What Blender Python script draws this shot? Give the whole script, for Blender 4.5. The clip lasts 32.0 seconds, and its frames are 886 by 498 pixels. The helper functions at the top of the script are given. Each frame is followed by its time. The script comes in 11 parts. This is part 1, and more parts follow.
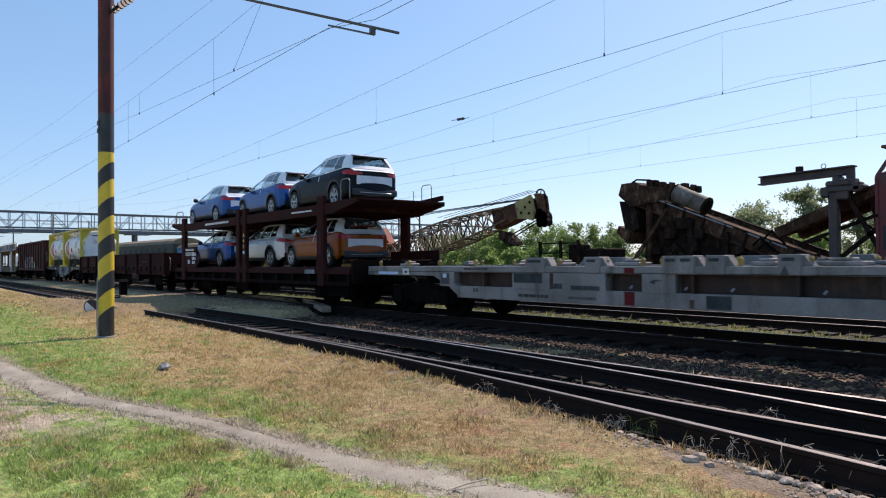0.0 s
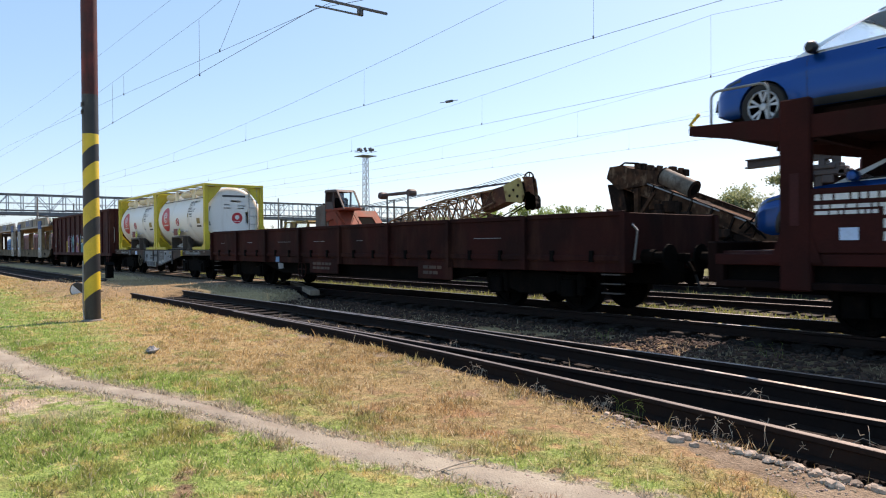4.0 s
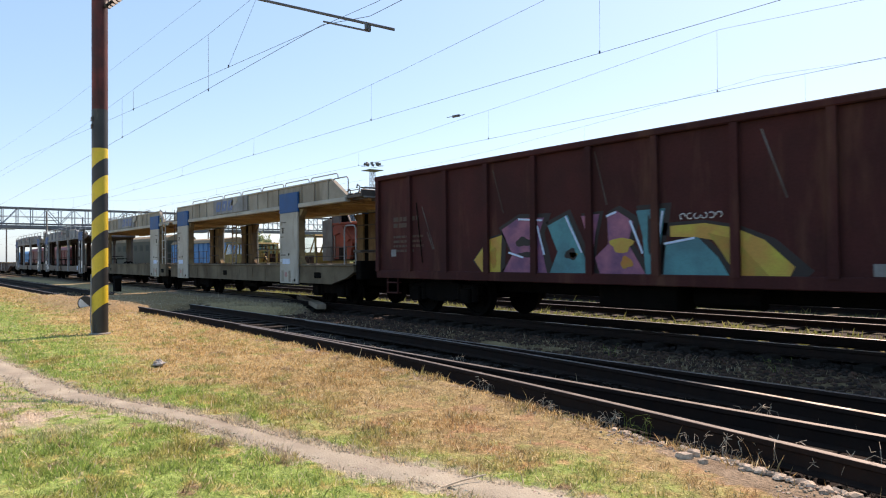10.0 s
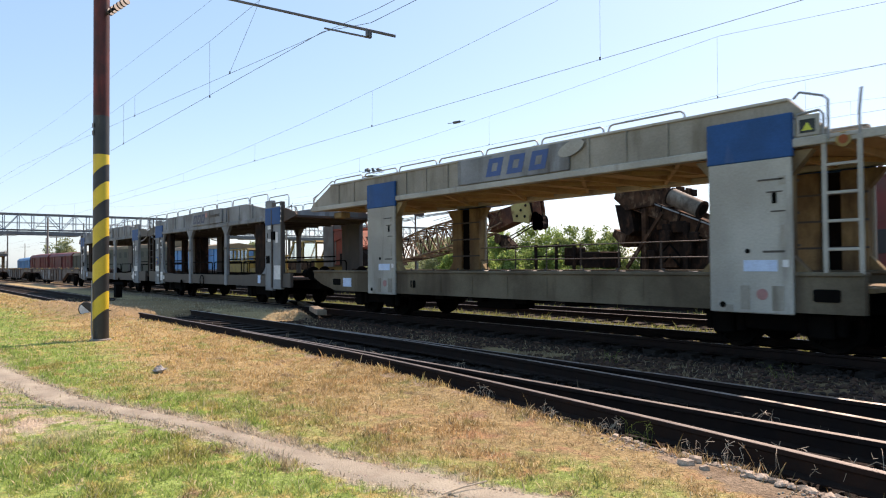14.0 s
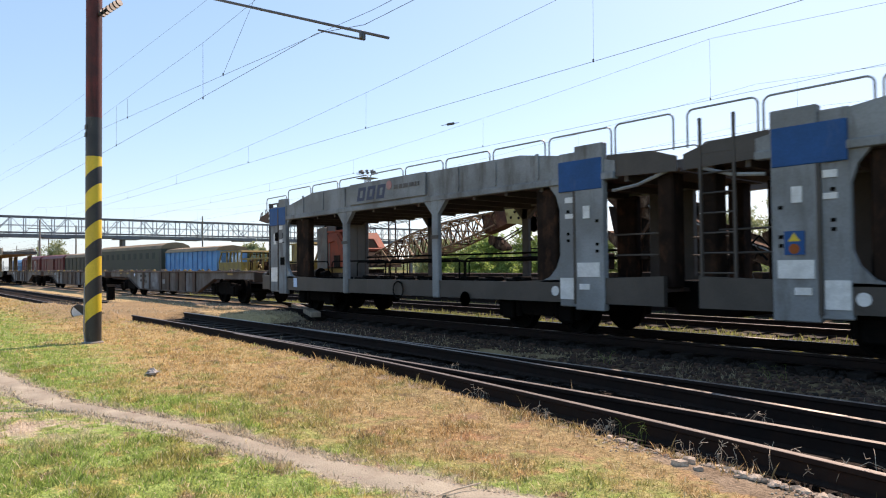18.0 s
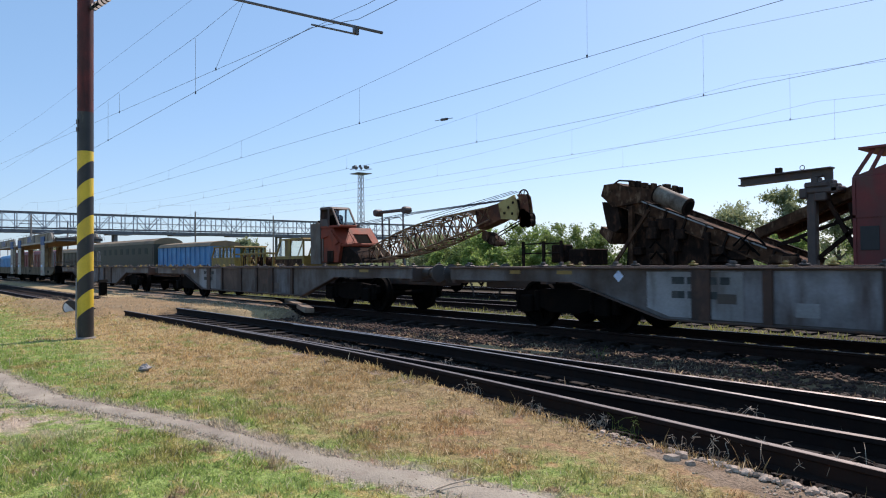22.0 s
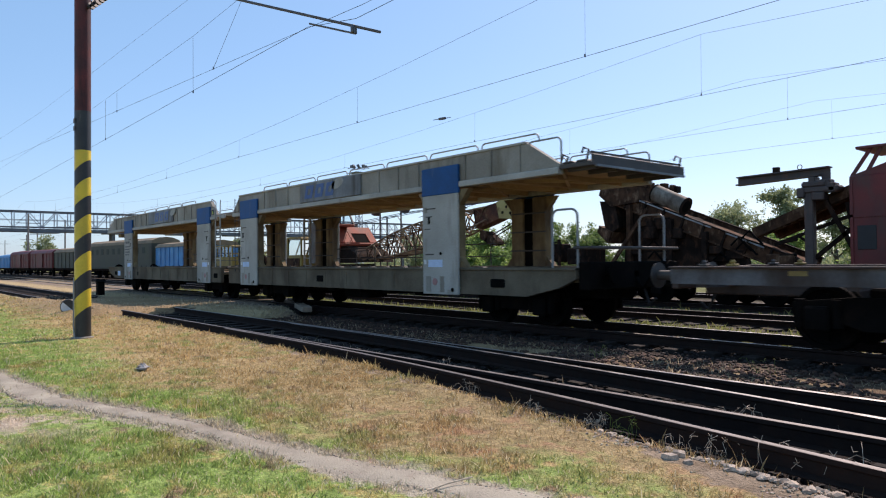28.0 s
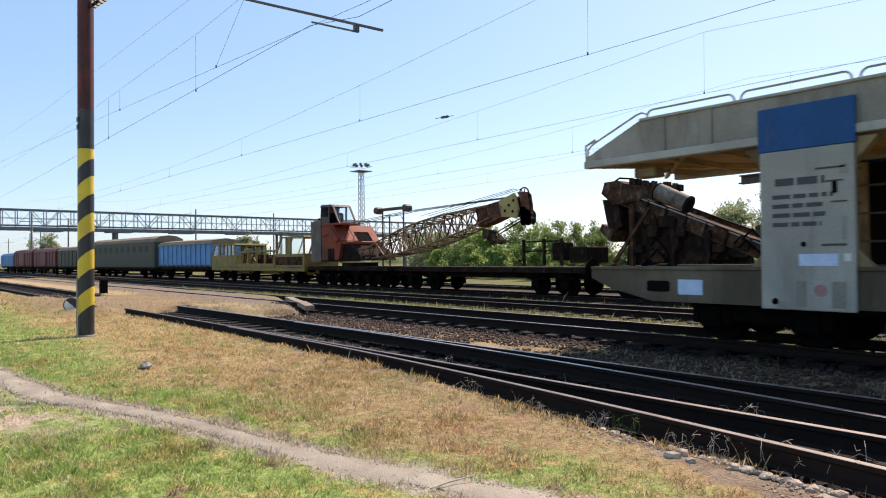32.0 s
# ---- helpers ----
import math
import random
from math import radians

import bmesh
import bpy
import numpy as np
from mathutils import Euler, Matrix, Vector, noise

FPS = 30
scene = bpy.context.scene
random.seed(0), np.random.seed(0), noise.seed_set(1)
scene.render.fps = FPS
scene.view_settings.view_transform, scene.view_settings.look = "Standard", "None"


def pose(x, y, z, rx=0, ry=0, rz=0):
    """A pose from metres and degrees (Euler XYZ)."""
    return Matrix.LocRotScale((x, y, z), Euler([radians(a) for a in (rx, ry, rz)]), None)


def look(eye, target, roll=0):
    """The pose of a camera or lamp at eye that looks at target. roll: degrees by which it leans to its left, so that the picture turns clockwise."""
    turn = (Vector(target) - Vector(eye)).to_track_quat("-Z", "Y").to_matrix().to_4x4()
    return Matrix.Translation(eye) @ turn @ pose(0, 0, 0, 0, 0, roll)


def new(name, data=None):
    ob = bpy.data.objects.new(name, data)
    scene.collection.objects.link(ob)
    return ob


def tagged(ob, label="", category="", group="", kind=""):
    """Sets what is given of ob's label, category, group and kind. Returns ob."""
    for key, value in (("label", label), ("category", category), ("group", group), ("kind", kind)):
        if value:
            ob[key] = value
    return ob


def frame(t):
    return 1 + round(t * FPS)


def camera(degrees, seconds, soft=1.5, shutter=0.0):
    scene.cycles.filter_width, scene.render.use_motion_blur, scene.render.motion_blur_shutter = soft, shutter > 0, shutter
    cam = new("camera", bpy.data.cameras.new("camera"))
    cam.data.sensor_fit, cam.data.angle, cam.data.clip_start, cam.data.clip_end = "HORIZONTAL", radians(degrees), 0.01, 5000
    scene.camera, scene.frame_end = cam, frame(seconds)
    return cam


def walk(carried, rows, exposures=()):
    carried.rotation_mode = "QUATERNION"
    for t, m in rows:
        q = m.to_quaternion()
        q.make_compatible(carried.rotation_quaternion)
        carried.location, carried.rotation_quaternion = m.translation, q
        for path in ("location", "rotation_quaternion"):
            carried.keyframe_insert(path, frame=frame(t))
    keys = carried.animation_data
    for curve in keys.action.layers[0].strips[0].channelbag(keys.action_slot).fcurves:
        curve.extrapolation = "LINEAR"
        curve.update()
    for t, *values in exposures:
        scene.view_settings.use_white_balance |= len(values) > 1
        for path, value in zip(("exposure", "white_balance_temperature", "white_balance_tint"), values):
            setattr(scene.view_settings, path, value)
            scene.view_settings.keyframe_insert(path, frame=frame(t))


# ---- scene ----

# The world: x along the tracks (the train runs towards +x), y across them, z up; z = 0 is the rail head of the main track.
EYE = Vector((0.0, 0.0, 1.296))
cam = camera(65.87, 32.0, soft=1.1, shutter=0.16)
# seconds, turn to the left from +y, tilt up, roll (degrees): a camera held in the hand
HELD = [
    (0.0, 51.31, 1.03, -0.54),
    (0.5, 51.06, 0.89, -0.53),
    (1.0, 50.97, 0.76, -0.51),
    (1.5, 50.89, 0.58, -0.55),
    (2.0, 50.78, 0.46, -0.53),
    (2.5, 50.60, -0.07, -0.49),
    (3.0, 50.44, -0.39, -0.45),
    (3.5, 50.36, -0.54, -0.50),
    (5.5, 50.56, 0.47, -0.54),
    (6.0, 50.62, 0.56, -0.50),
    (6.5, 50.68, 0.60, -0.52),
    (7.0, 50.70, 0.62, -0.54),
    (7.5, 50.76, 0.61, -0.49),
    (8.0, 50.79, 0.59, -0.56),
    (8.5, 50.94, 0.61, -0.57),
    (9.0, 51.05, 0.70, -0.53),
    (9.5, 50.99, 0.81, -0.55),
    (10.0, 50.90, 0.78, -0.45),
    (10.5, 51.16, 0.77, -0.45),
    (11.0, 51.27, 0.78, -0.51),
    (11.5, 51.27, 0.85, -0.48),
    (12.0, 51.22, 0.92, -0.44),
    (12.5, 51.21, 0.97, -0.55),
    (13.0, 51.22, 1.07, -0.57),
    (13.5, 51.15, 1.21, -0.49),
    (14.0, 50.96, 1.28, -0.46),
    (14.5, 50.83, 1.27, -0.47),
    (16.5, 50.61, 1.36, -0.56),
    (17.0, 50.46, 1.35, -0.53),
    (17.5, 50.45, 1.34, -0.56),
    (18.0, 50.46, 1.42, -0.56),
    (18.5, 50.44, 1.56, -0.57),
    (19.0, 50.36, 1.63, -0.56),
    (19.5, 50.37, 1.69, -0.55),
    (20.0, 50.45, 1.70, -0.61),
    (20.5, 50.43, 1.73, -0.57),
    (21.0, 50.20, 1.23, -0.54),
    (21.5, 49.99, 1.09, -0.50),
    (22.0, 49.93, 1.04, -0.54),
    (22.5, 49.89, 1.00, -0.51),
    (23.0, 49.80, 0.97, -0.50),
    (23.5, 49.77, 0.95, -0.53),
    (24.0, 49.83, 0.93, -0.54),
    (24.5, 49.88, 0.95, -0.51),
    (25.0, 49.88, 0.96, -0.49),
    (25.5, 49.85, 0.90, -0.53),
    (27.5, 49.73, 0.81, -0.48),
    (28.0, 49.76, 0.98, -0.54),
    (28.5, 49.82, 1.02, -0.54),
    (29.0, 49.84, 1.07, -0.53),
    (29.5, 49.78, 1.07, -0.54),
    (30.0, 49.74, 1.01, -0.53),
    (30.5, 49.79, 0.99, -0.54),
    (31.0, 49.93, 0.96, -0.45),
    (31.5, 49.92, 0.96, -0.53),
    (32.0, 49.97, 0.85, -0.54)]


def aim(yaw, tilt, roll):
    a, b = radians(yaw), radians(tilt)
    way = Vector((-math.sin(a) * math.cos(b), math.cos(a) * math.cos(b), math.sin(b)))
    return look(EYE, EYE + way * 10.0, roll)


walk(cam, [(t, aim(a, b, c)) for t, a, b, c in HELD],
     exposures=[(0.0, 0.24, 6370, 23), (1.0, 0.28, 6410, 23), (2.0, 0.5, 6760, 24), (3.5, 0.63, 7130, 25), (6.0, 0.29, 6450, 23), (8.0, 0.52, 6680, 24), (9.0, 0.64, 7280, 25),
                (13.0, 0.69, 7350, 26), (18.0, 0.66, 7310, 26), (20.0, 0.52, 7010, 25), (21.0, 0.29, 6410, 23), (23.0, 0.2, 6330, 23), (26.0, 0.22, 6330, 23),
                (28.0, 0.29, 6410, 23), (30.0, 0.6, 7110, 25), (32.0, 0.54, 6980, 24)])

# ---- daylight: a clear midday sky, the sun high behind the train
SUN_EL, SHADE = radians(46.5), Vector((0.25, -1.0, 0.0)).normalized()
sun_way = Vector((SHADE.x * math.cos(SUN_EL), SHADE.y * math.cos(SUN_EL), -math.sin(SUN_EL)))
world = bpy.data.worlds.new("sky")
scene.world = world
world.use_nodes = True
wn = world.node_tree.nodes
sky = wn.new("ShaderNodeTexSky")
sky.sky_type, sky.sun_disc, sky.sun_elevation = "NISHITA", False, SUN_EL
sky.sun_rotation = math.atan2(-sun_way.x, -sun_way.y)
sky.altitude, sky.air_density, sky.dust_density, sky.ozone_density = 800.0, 1.05, 1.3, 2.6
wn["Background"].inputs["Strength"].default_value = 0.132
# flat blue mixed into the sky colour evens it from the zenith to the horizon
flat_blue = wn.new("ShaderNodeMix")
flat_blue.data_type = "RGBA"
flat_blue.inputs[0].default_value = 0.42
flat_blue.inputs[7].default_value = (1.7, 3.9, 5.5, 1.0)
world.node_tree.links.new(sky.outputs["Color"], flat_blue.inputs[6])
world.node_tree.links.new(flat_blue.outputs[2], wn["Background"].inputs["Color"])
sun = new("sun", bpy.data.lights.new("sun", "SUN"))
sun.data.energy, sun.data.angle, sun.data.color = 4.6, radians(0.53), (1.0, 0.885, 0.73)
sun.matrix_world = look(Vector((0, 0, 60)), Vector((0, 0, 60)) + sun_way)


# ---- materials
def material(name, base, second=None, scale=3.0, rough=0.6, metal=0.0, bump=0.0, fine=40.0, dirt=None, dirt_amount=0.0,
             streak=1.0, vary=0.0, spec=0.5):
    """A node material: two colours mixed by coarse noise, fine grain, blotches or streaks of dirt, bump."""
    m = bpy.data.materials.new(name)
    m.use_nodes = True
    nt = m.node_tree
    n, ln = nt.nodes, nt.links
    bsdf = n["Principled BSDF"]
    co = n.new("ShaderNodeTexCoord")
    second = second or tuple(c * 0.75 for c in base)
    a = n.new("ShaderNodeTexNoise")
    a.inputs["Scale"].default_value, a.inputs["Detail"].default_value = scale, 6.0
    ln.new(co.outputs["Object"], a.inputs["Vector"])
    r = n.new("ShaderNodeValToRGB")
    r.color_ramp.elements[0].position, r.color_ramp.elements[1].position = 0.38, 0.64
    r.color_ramp.elements[0].color, r.color_ramp.elements[1].color = (*second, 1), (*base, 1)
    ln.new(a.outputs["Fac"], r.inputs["Fac"])
    col = r.outputs["Color"]
    g = n.new("ShaderNodeTexNoise")
    g.inputs["Scale"].default_value, g.inputs["Detail"].default_value = fine, 3.0
    ln.new(co.outputs["Object"], g.inputs["Vector"])
    gm = n.new("ShaderNodeMapRange")
    gm.inputs["From Min"].default_value, gm.inputs["From Max"].default_value = 0.3, 0.7
    gm.inputs["To Min"].default_value, gm.inputs["To Max"].default_value = 0.9, 1.08
    ln.new(g.outputs["Fac"], gm.inputs["Value"])
    mul = n.new("ShaderNodeMix")
    mul.data_type, mul.blend_type = "RGBA", "MULTIPLY"
    mul.inputs["Factor"].default_value = 1.0
    ln.new(col, mul.inputs[6])
    ln.new(gm.outputs["Result"], mul.inputs[7])
    col = mul.outputs[2]
    if dirt:
        mp = n.new("ShaderNodeMapping")
        mp.inputs["Scale"].default_value = (1.0, 1.0, 1.0 / streak)
        ln.new(co.outputs["Object"], mp.inputs["Vector"])
        d = n.new("ShaderNodeTexNoise")
        d.inputs["Scale"].default_value, d.inputs["Detail"].default_value = scale * 1.7, 8.0
        d.inputs["Roughness"].default_value = 0.65
        ln.new(mp.outputs["Vector"], d.inputs["Vector"])
        dr = n.new("ShaderNodeMapRange")
        dr.inputs["From Min"].default_value, dr.inputs["From Max"].default_value = 0.62 - 0.3 * dirt_amount, 0.72
        ln.new(d.outputs["Fac"], dr.inputs["Value"])
        mx = n.new("ShaderNodeMix")
        mx.data_type = "RGBA"
        ln.new(dr.outputs["Result"], mx.inputs[0])
        ln.new(col, mx.inputs[6])
        mx.inputs[7].default_value = (*dirt, 1)
        col = mx.outputs[2]
    if vary:
        oi = n.new("ShaderNodeObjectInfo")
        vr = n.new("ShaderNodeMapRange")
        vr.inputs["To Min"].default_value, vr.inputs["To Max"].default_value = 1 - vary, 1 + vary
        ln.new(oi.outputs["Random"], vr.inputs["Value"])
        mv = n.new("ShaderNodeMix")
        mv.data_type, mv.blend_type = "RGBA", "MULTIPLY"
        mv.inputs["Factor"].default_value = 1.0
        ln.new(col, mv.inputs[6])
        ln.new(vr.outputs["Result"], mv.inputs[7])
        col = mv.outputs[2]
    ln.new(col, bsdf.inputs["Base Color"])
    rr = n.new("ShaderNodeMapRange")
    rr.inputs["To Min"].default_value, rr.inputs["To Max"].default_value = max(rough - 0.12, 0.03), min(rough + 0.12, 1.0)
    ln.new(a.outputs["Fac"], rr.inputs["Value"])
    ln.new(rr.outputs["Result"], bsdf.inputs["Roughness"])
    bsdf.inputs["Metallic"].default_value = metal
    bsdf.inputs["Specular IOR Level"].default_value = spec
    if bump:
        b = n.new("ShaderNodeBump")
        b.inputs["Strength"].default_value, b.inputs["Distance"].default_value = bump, 0.008
        ln.new(g.outputs["Fac"], b.inputs["Height"])
        ln.new(b.outputs["Normal"], bsdf.inputs["Normal"])
    return m


def glass_material(name, tint=(0.75, 0.85, 0.85), rough=0.02, ior=1.45):
    m = bpy.data.materials.new(name)
    m.use_nodes = True
    b = m.node_tree.nodes["Principled BSDF"]
    b.inputs["Base Color"].default_value = (*tint, 1)
    b.inputs["Roughness"].default_value, b.inputs["IOR"].default_value = rough, ior
    b.inputs["Transmission Weight"].default_value = 1.0
    return m


RUST = (0.11, 0.045, 0.022)
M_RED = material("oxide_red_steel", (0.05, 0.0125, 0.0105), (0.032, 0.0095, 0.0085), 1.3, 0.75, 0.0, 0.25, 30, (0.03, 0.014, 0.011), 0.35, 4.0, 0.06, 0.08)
# Darker copy of the red; shade under the decks is in its colour.
M_REDSHADE = material("shaded_red_steel", (0.016, 0.0075, 0.0065), (0.010, 0.0055, 0.005), 1.5, 0.85, 0.0, 0.3, 30, (0.03, 0.012, 0.01), 0.3, 2.0, 0.08, 0.05)
M_RED3 = material("dark_maroon_steel", (0.045, 0.0125, 0.0105), (0.024, 0.009, 0.008), 1.2, 0.78, 0.0, 0.3, 26, (0.06, 0.024, 0.017), 0.35, 4.0, 0.08, 0.08)
M_RED2 = material("maroon_steel", (0.066, 0.0205, 0.0205), (0.045, 0.016, 0.016), 1.1, 0.72, 0.0, 0.3, 26, (0.10, 0.045, 0.032), 0.3, 6.0, 0.06, 0.1)
M_WHITE = material("dirty_white_paint", (0.42, 0.405, 0.385), (0.27, 0.25, 0.235), 1.4, 0.55, 0.0, 0.15, 30, (0.17, 0.12, 0.09), 0.25, 5.0, 0.05, spec=0.2)
M_FLATWHITE = material("soiled_white_flat_paint", (0.28, 0.262, 0.252), (0.185, 0.17, 0.16), 1.3, 0.6, 0.0, 0.15, 30, (0.075, 0.055, 0.045), 0.35, 5.0, 0.10, spec=0.2)
M_DARKPATCH = material("dark_grey_green_paint", (0.055, 0.065, 0.068), (0.032, 0.037, 0.038), 3.0, 0.8, 0.0, 0.2, 30, (0.12, 0.12, 0.115), 0.3, 3.0, spec=0.2)
M_DEEPRED = material("deep_red_marking_paint", (0.13, 0.008, 0.010), (0.09, 0.007, 0.009), 4.0, 0.6, spec=0.2)
M_PLATERED2 = material("faded_pink_red_sticker", (0.42, 0.20, 0.19), (0.34, 0.17, 0.16), 6.0, 0.6)
M_FLATGREY = material("weathered_light_grey_paint", (0.15, 0.15, 0.153), (0.06, 0.047, 0.04), 1.1, 0.62, 0.0, 0.25, 28, (0.05, 0.031, 0.023), 0.6, 3.0, 0.06, spec=0.2)
M_FLATBROWN = material("rusty_brown_frame", (0.075, 0.048, 0.037), (0.045, 0.031, 0.026), 1.5, 0.75, 0.0, 0.3, 30, RUST, 0.4, 2.0, 0.08)
M_PANELPALE = material("pale_blue_grey_girder_paint", (0.21, 0.22, 0.24), (0.12, 0.12, 0.125), 1.6, 0.7, 0.0, 0.2, 28, (0.05, 0.028, 0.02), 0.62, 6.0, 0.15, spec=0.1)
M_PANELBROWN = material("dusty_brown_girder_paint", (0.115, 0.085, 0.07), (0.06, 0.044, 0.037), 1.5, 0.7, 0.0, 0.25, 28, (0.035, 0.022, 0.017), 0.45, 3.0, 0.15, spec=0.2)
M_GIRDRIB = material("dark_rust_girder_rib", (0.055, 0.028, 0.019), (0.024, 0.015, 0.012), 2.0, 0.75, 0.0, 0.3, 30, (0.09, 0.045, 0.03), 0.3, 2.0, 0.2)
M_BEIGE = material("dirty_beige_grey_paint", (0.355, 0.33, 0.285), (0.25, 0.23, 0.195), 1.0, 0.75, 0.0, 0.18, 30, (0.14, 0.115, 0.085), 0.35, 6.0, 0.04, spec=0.06)
# Darker, dirtier beige; shade low on the wagon is put into the colour.
M_SILL = material("soiled_shaded_beige_paint", (0.17, 0.142, 0.102), (0.10, 0.081, 0.058), 1.2, 0.75, 0.0, 0.2, 30, (0.08, 0.06, 0.045), 0.35, 5.0, 0.04, spec=0.06)
M_PLATE = material("light_grey_door_plate", (0.44, 0.425, 0.385), (0.34, 0.325, 0.29), 1.1, 0.72, 0.0, 0.12, 34, (0.25, 0.23, 0.20), 0.2, 6.0, 0.04, spec=0.06)
M_BLUE = material("faded_blue_paint", (0.014, 0.085, 0.25), (0.012, 0.07, 0.20), 2.0, 0.55, 0.0, 0.1, 40, (0.06, 0.11, 0.22), 0.15, 4.0, 0.04, 0.2)
M_TAN = material("tan_deck_underside", (0.46, 0.32, 0.17), (0.35, 0.24, 0.125), 1.5, 0.7, 0.0, 0.2, 30, (0.26, 0.17, 0.09), 0.25, 1.0, 0.05)
M_TAN2 = material("soiled_yellow_column", (0.30, 0.22, 0.115), (0.17, 0.12, 0.07), 1.6, 0.75, 0.0, 0.2, 30, (0.075, 0.048, 0.032), 0.6, 4.0, 0.05, 0.1)
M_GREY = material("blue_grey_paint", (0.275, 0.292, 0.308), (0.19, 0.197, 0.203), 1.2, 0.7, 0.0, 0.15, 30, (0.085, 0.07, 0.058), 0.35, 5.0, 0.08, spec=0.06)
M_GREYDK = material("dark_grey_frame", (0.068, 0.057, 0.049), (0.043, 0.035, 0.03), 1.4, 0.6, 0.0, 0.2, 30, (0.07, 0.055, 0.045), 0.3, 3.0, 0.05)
# Near black: shade under the wagons is put into the colour.
M_BLACK = material("shaded_running_gear", (0.007, 0.0062, 0.0058), (0.004, 0.0037, 0.0034), 2.5, 0.9, 0.0, 0.3, 35, (0.012, 0.008, 0.006), 0.3, 1.0, 0.1, 0.04)
M_TUBE = material("galvanised_tube", (0.31, 0.315, 0.32), (0.22, 0.225, 0.23), 4.0, 0.5, 0.2, 0.05, 60, None, 0, 1, 0.04)
M_YELLOW = material("yellow_container_frame", (0.62, 0.50, 0.035), (0.50, 0.39, 0.03), 2.2, 0.5, 0.0, 0.1, 40, (0.30, 0.23, 0.05), 0.15, 4.0, 0.04)
M_TANK = material("off_white_tank_cladding", (0.82, 0.80, 0.76), (0.77, 0.75, 0.71), 0.6, 0.4, 0.0, 0.0, 200, (0.60, 0.55, 0.47), 0.12, 8.0)
M_CREAM = material("cream_sheet_cover", (0.74, 0.68, 0.50), (0.66, 0.60, 0.44), 1.2, 0.5, 0.0, 0.05, 60, (0.45, 0.38, 0.26), 0.15, 4.0)
M_LIME = material("lime_yellow_label", (0.55, 0.60, 0.05), (0.48, 0.52, 0.05), 6.0, 0.5)
M_LOGO = material("red_round_mark", (0.55, 0.02, 0.035), (0.50, 0.02, 0.03), 2.0, 0.4, 0.0, 0.0)
M_INKW = material("white_marking_paint", (0.72, 0.72, 0.72), (0.6, 0.6, 0.6), 6.0, 0.5)
M_INK = material("black_marking_paint", (0.05, 0.05, 0.055), (0.035, 0.035, 0.04), 6.0, 0.5)
M_INKB = material("blue_marking_paint", (0.022, 0.08, 0.26), (0.02, 0.07, 0.21), 5.0, 0.45)
M_NAVY = material("dark_navy_marking_paint", (0.012, 0.024, 0.075), (0.010, 0.02, 0.06), 5.0, 0.5)
M_PAPER = material("pale_blue_paper_label", (0.55, 0.68, 0.88), (0.48, 0.6, 0.8), 8.0, 0.8)
M_RAIL = material("rusty_rail_side", (0.022, 0.012, 0.009), (0.013, 0.008, 0.007), 6.0, 0.85, 0.0, 0.3, 60, (0.018, 0.013, 0.011), 0.3, 1.0, 0.0, 0.2)
M_RAILTOP = material("polished_rail_head", (0.34, 0.32, 0.31), (0.24, 0.215, 0.20), 5.0, 0.38, 1.0, 0.02, 60)
M_RAILDULL = material("dull_brown_rail_head", (0.15, 0.13, 0.12), (0.10, 0.085, 0.078), 5.0, 0.55, 0.5, 0.05, 60)
M_SLEEPER = material("oiled_wooden_sleeper", (0.024, 0.019, 0.016), (0.014, 0.011, 0.010), 4.0, 0.9, 0.0, 0.5, 25, (0.045, 0.037, 0.031), 0.2, 1.0, 0.2, 0.2)
M_CONCRETE = material("grey_concrete", (0.24, 0.22, 0.195), (0.17, 0.155, 0.14), 2.2, 0.85, 0.0, 0.3, 40, (0.18, 0.16, 0.14), 0.25, 2.0)
M_MAST = material("red_lead_mast_paint", (0.17, 0.036, 0.032), (0.085, 0.027, 0.025), 2.4, 0.55, 0.0, 0.25, 30, (0.018, 0.014, 0.014), 0.62, 7.0, spec=0.25)
M_MASTBLK = material("black_stripe_paint", (0.018, 0.018, 0.02), (0.03, 0.028, 0.026), 3.0, 0.45, 0.0, 0.15, 40, (0.09, 0.08, 0.06), 0.1, 4.0)
M_MASTYEL = material("yellow_stripe_paint", (0.70, 0.50, 0.03), (0.60, 0.42, 0.03), 3.0, 0.45, 0.0, 0.15, 40, (0.30, 0.22, 0.06), 0.18, 4.0)
M_WIRE = material("overhead_wire", (0.11, 0.11, 0.12), (0.08, 0.08, 0.09), 3.0, 0.5, 0.3)
M_STEEL = material("grey_bridge_steel", (0.15, 0.16, 0.175), (0.11, 0.115, 0.125), 0.6, 0.6, 0.0, 0.1, 10, (0.10, 0.07, 0.05), 0.2, 1.0)
M_BRIDGELT = material("pale_bridge_railing", (0.36, 0.39, 0.43), (0.28, 0.30, 0.34), 0.6, 0.6, 0.0, 0.1, 10)
M_ORANGE = material("faded_orange_red_paint", (0.32, 0.06, 0.027), (0.21, 0.043, 0.023), 1.3, 0.65, 0.0, 0.2, 25, (0.12, 0.045, 0.027), 0.35, 3.0, 0.0, 0.2)
M_CABBROWN = material("brown_grey_cab_paint", (0.085, 0.058, 0.05), (0.055, 0.04, 0.036), 2.0, 0.6, 0.0, 0.2, 25, (0.14, 0.06, 0.04), 0.3, 3.0)
M_CRANEGREY = material("weathered_pale_machine_paint", (0.17, 0.14, 0.112), (0.10, 0.08, 0.064), 1.3, 0.7, 0.0, 0.2, 25, RUST, 0.35, 3.0)
M_HEADYEL = material("pale_yellow_rust_edged_paint", (0.46, 0.37, 0.15), (0.36, 0.27, 0.11), 1.4, 0.7, 0.0, 0.2, 25, (0.15, 0.06, 0.03), 0.4, 1.0, 0.0, 0.1)
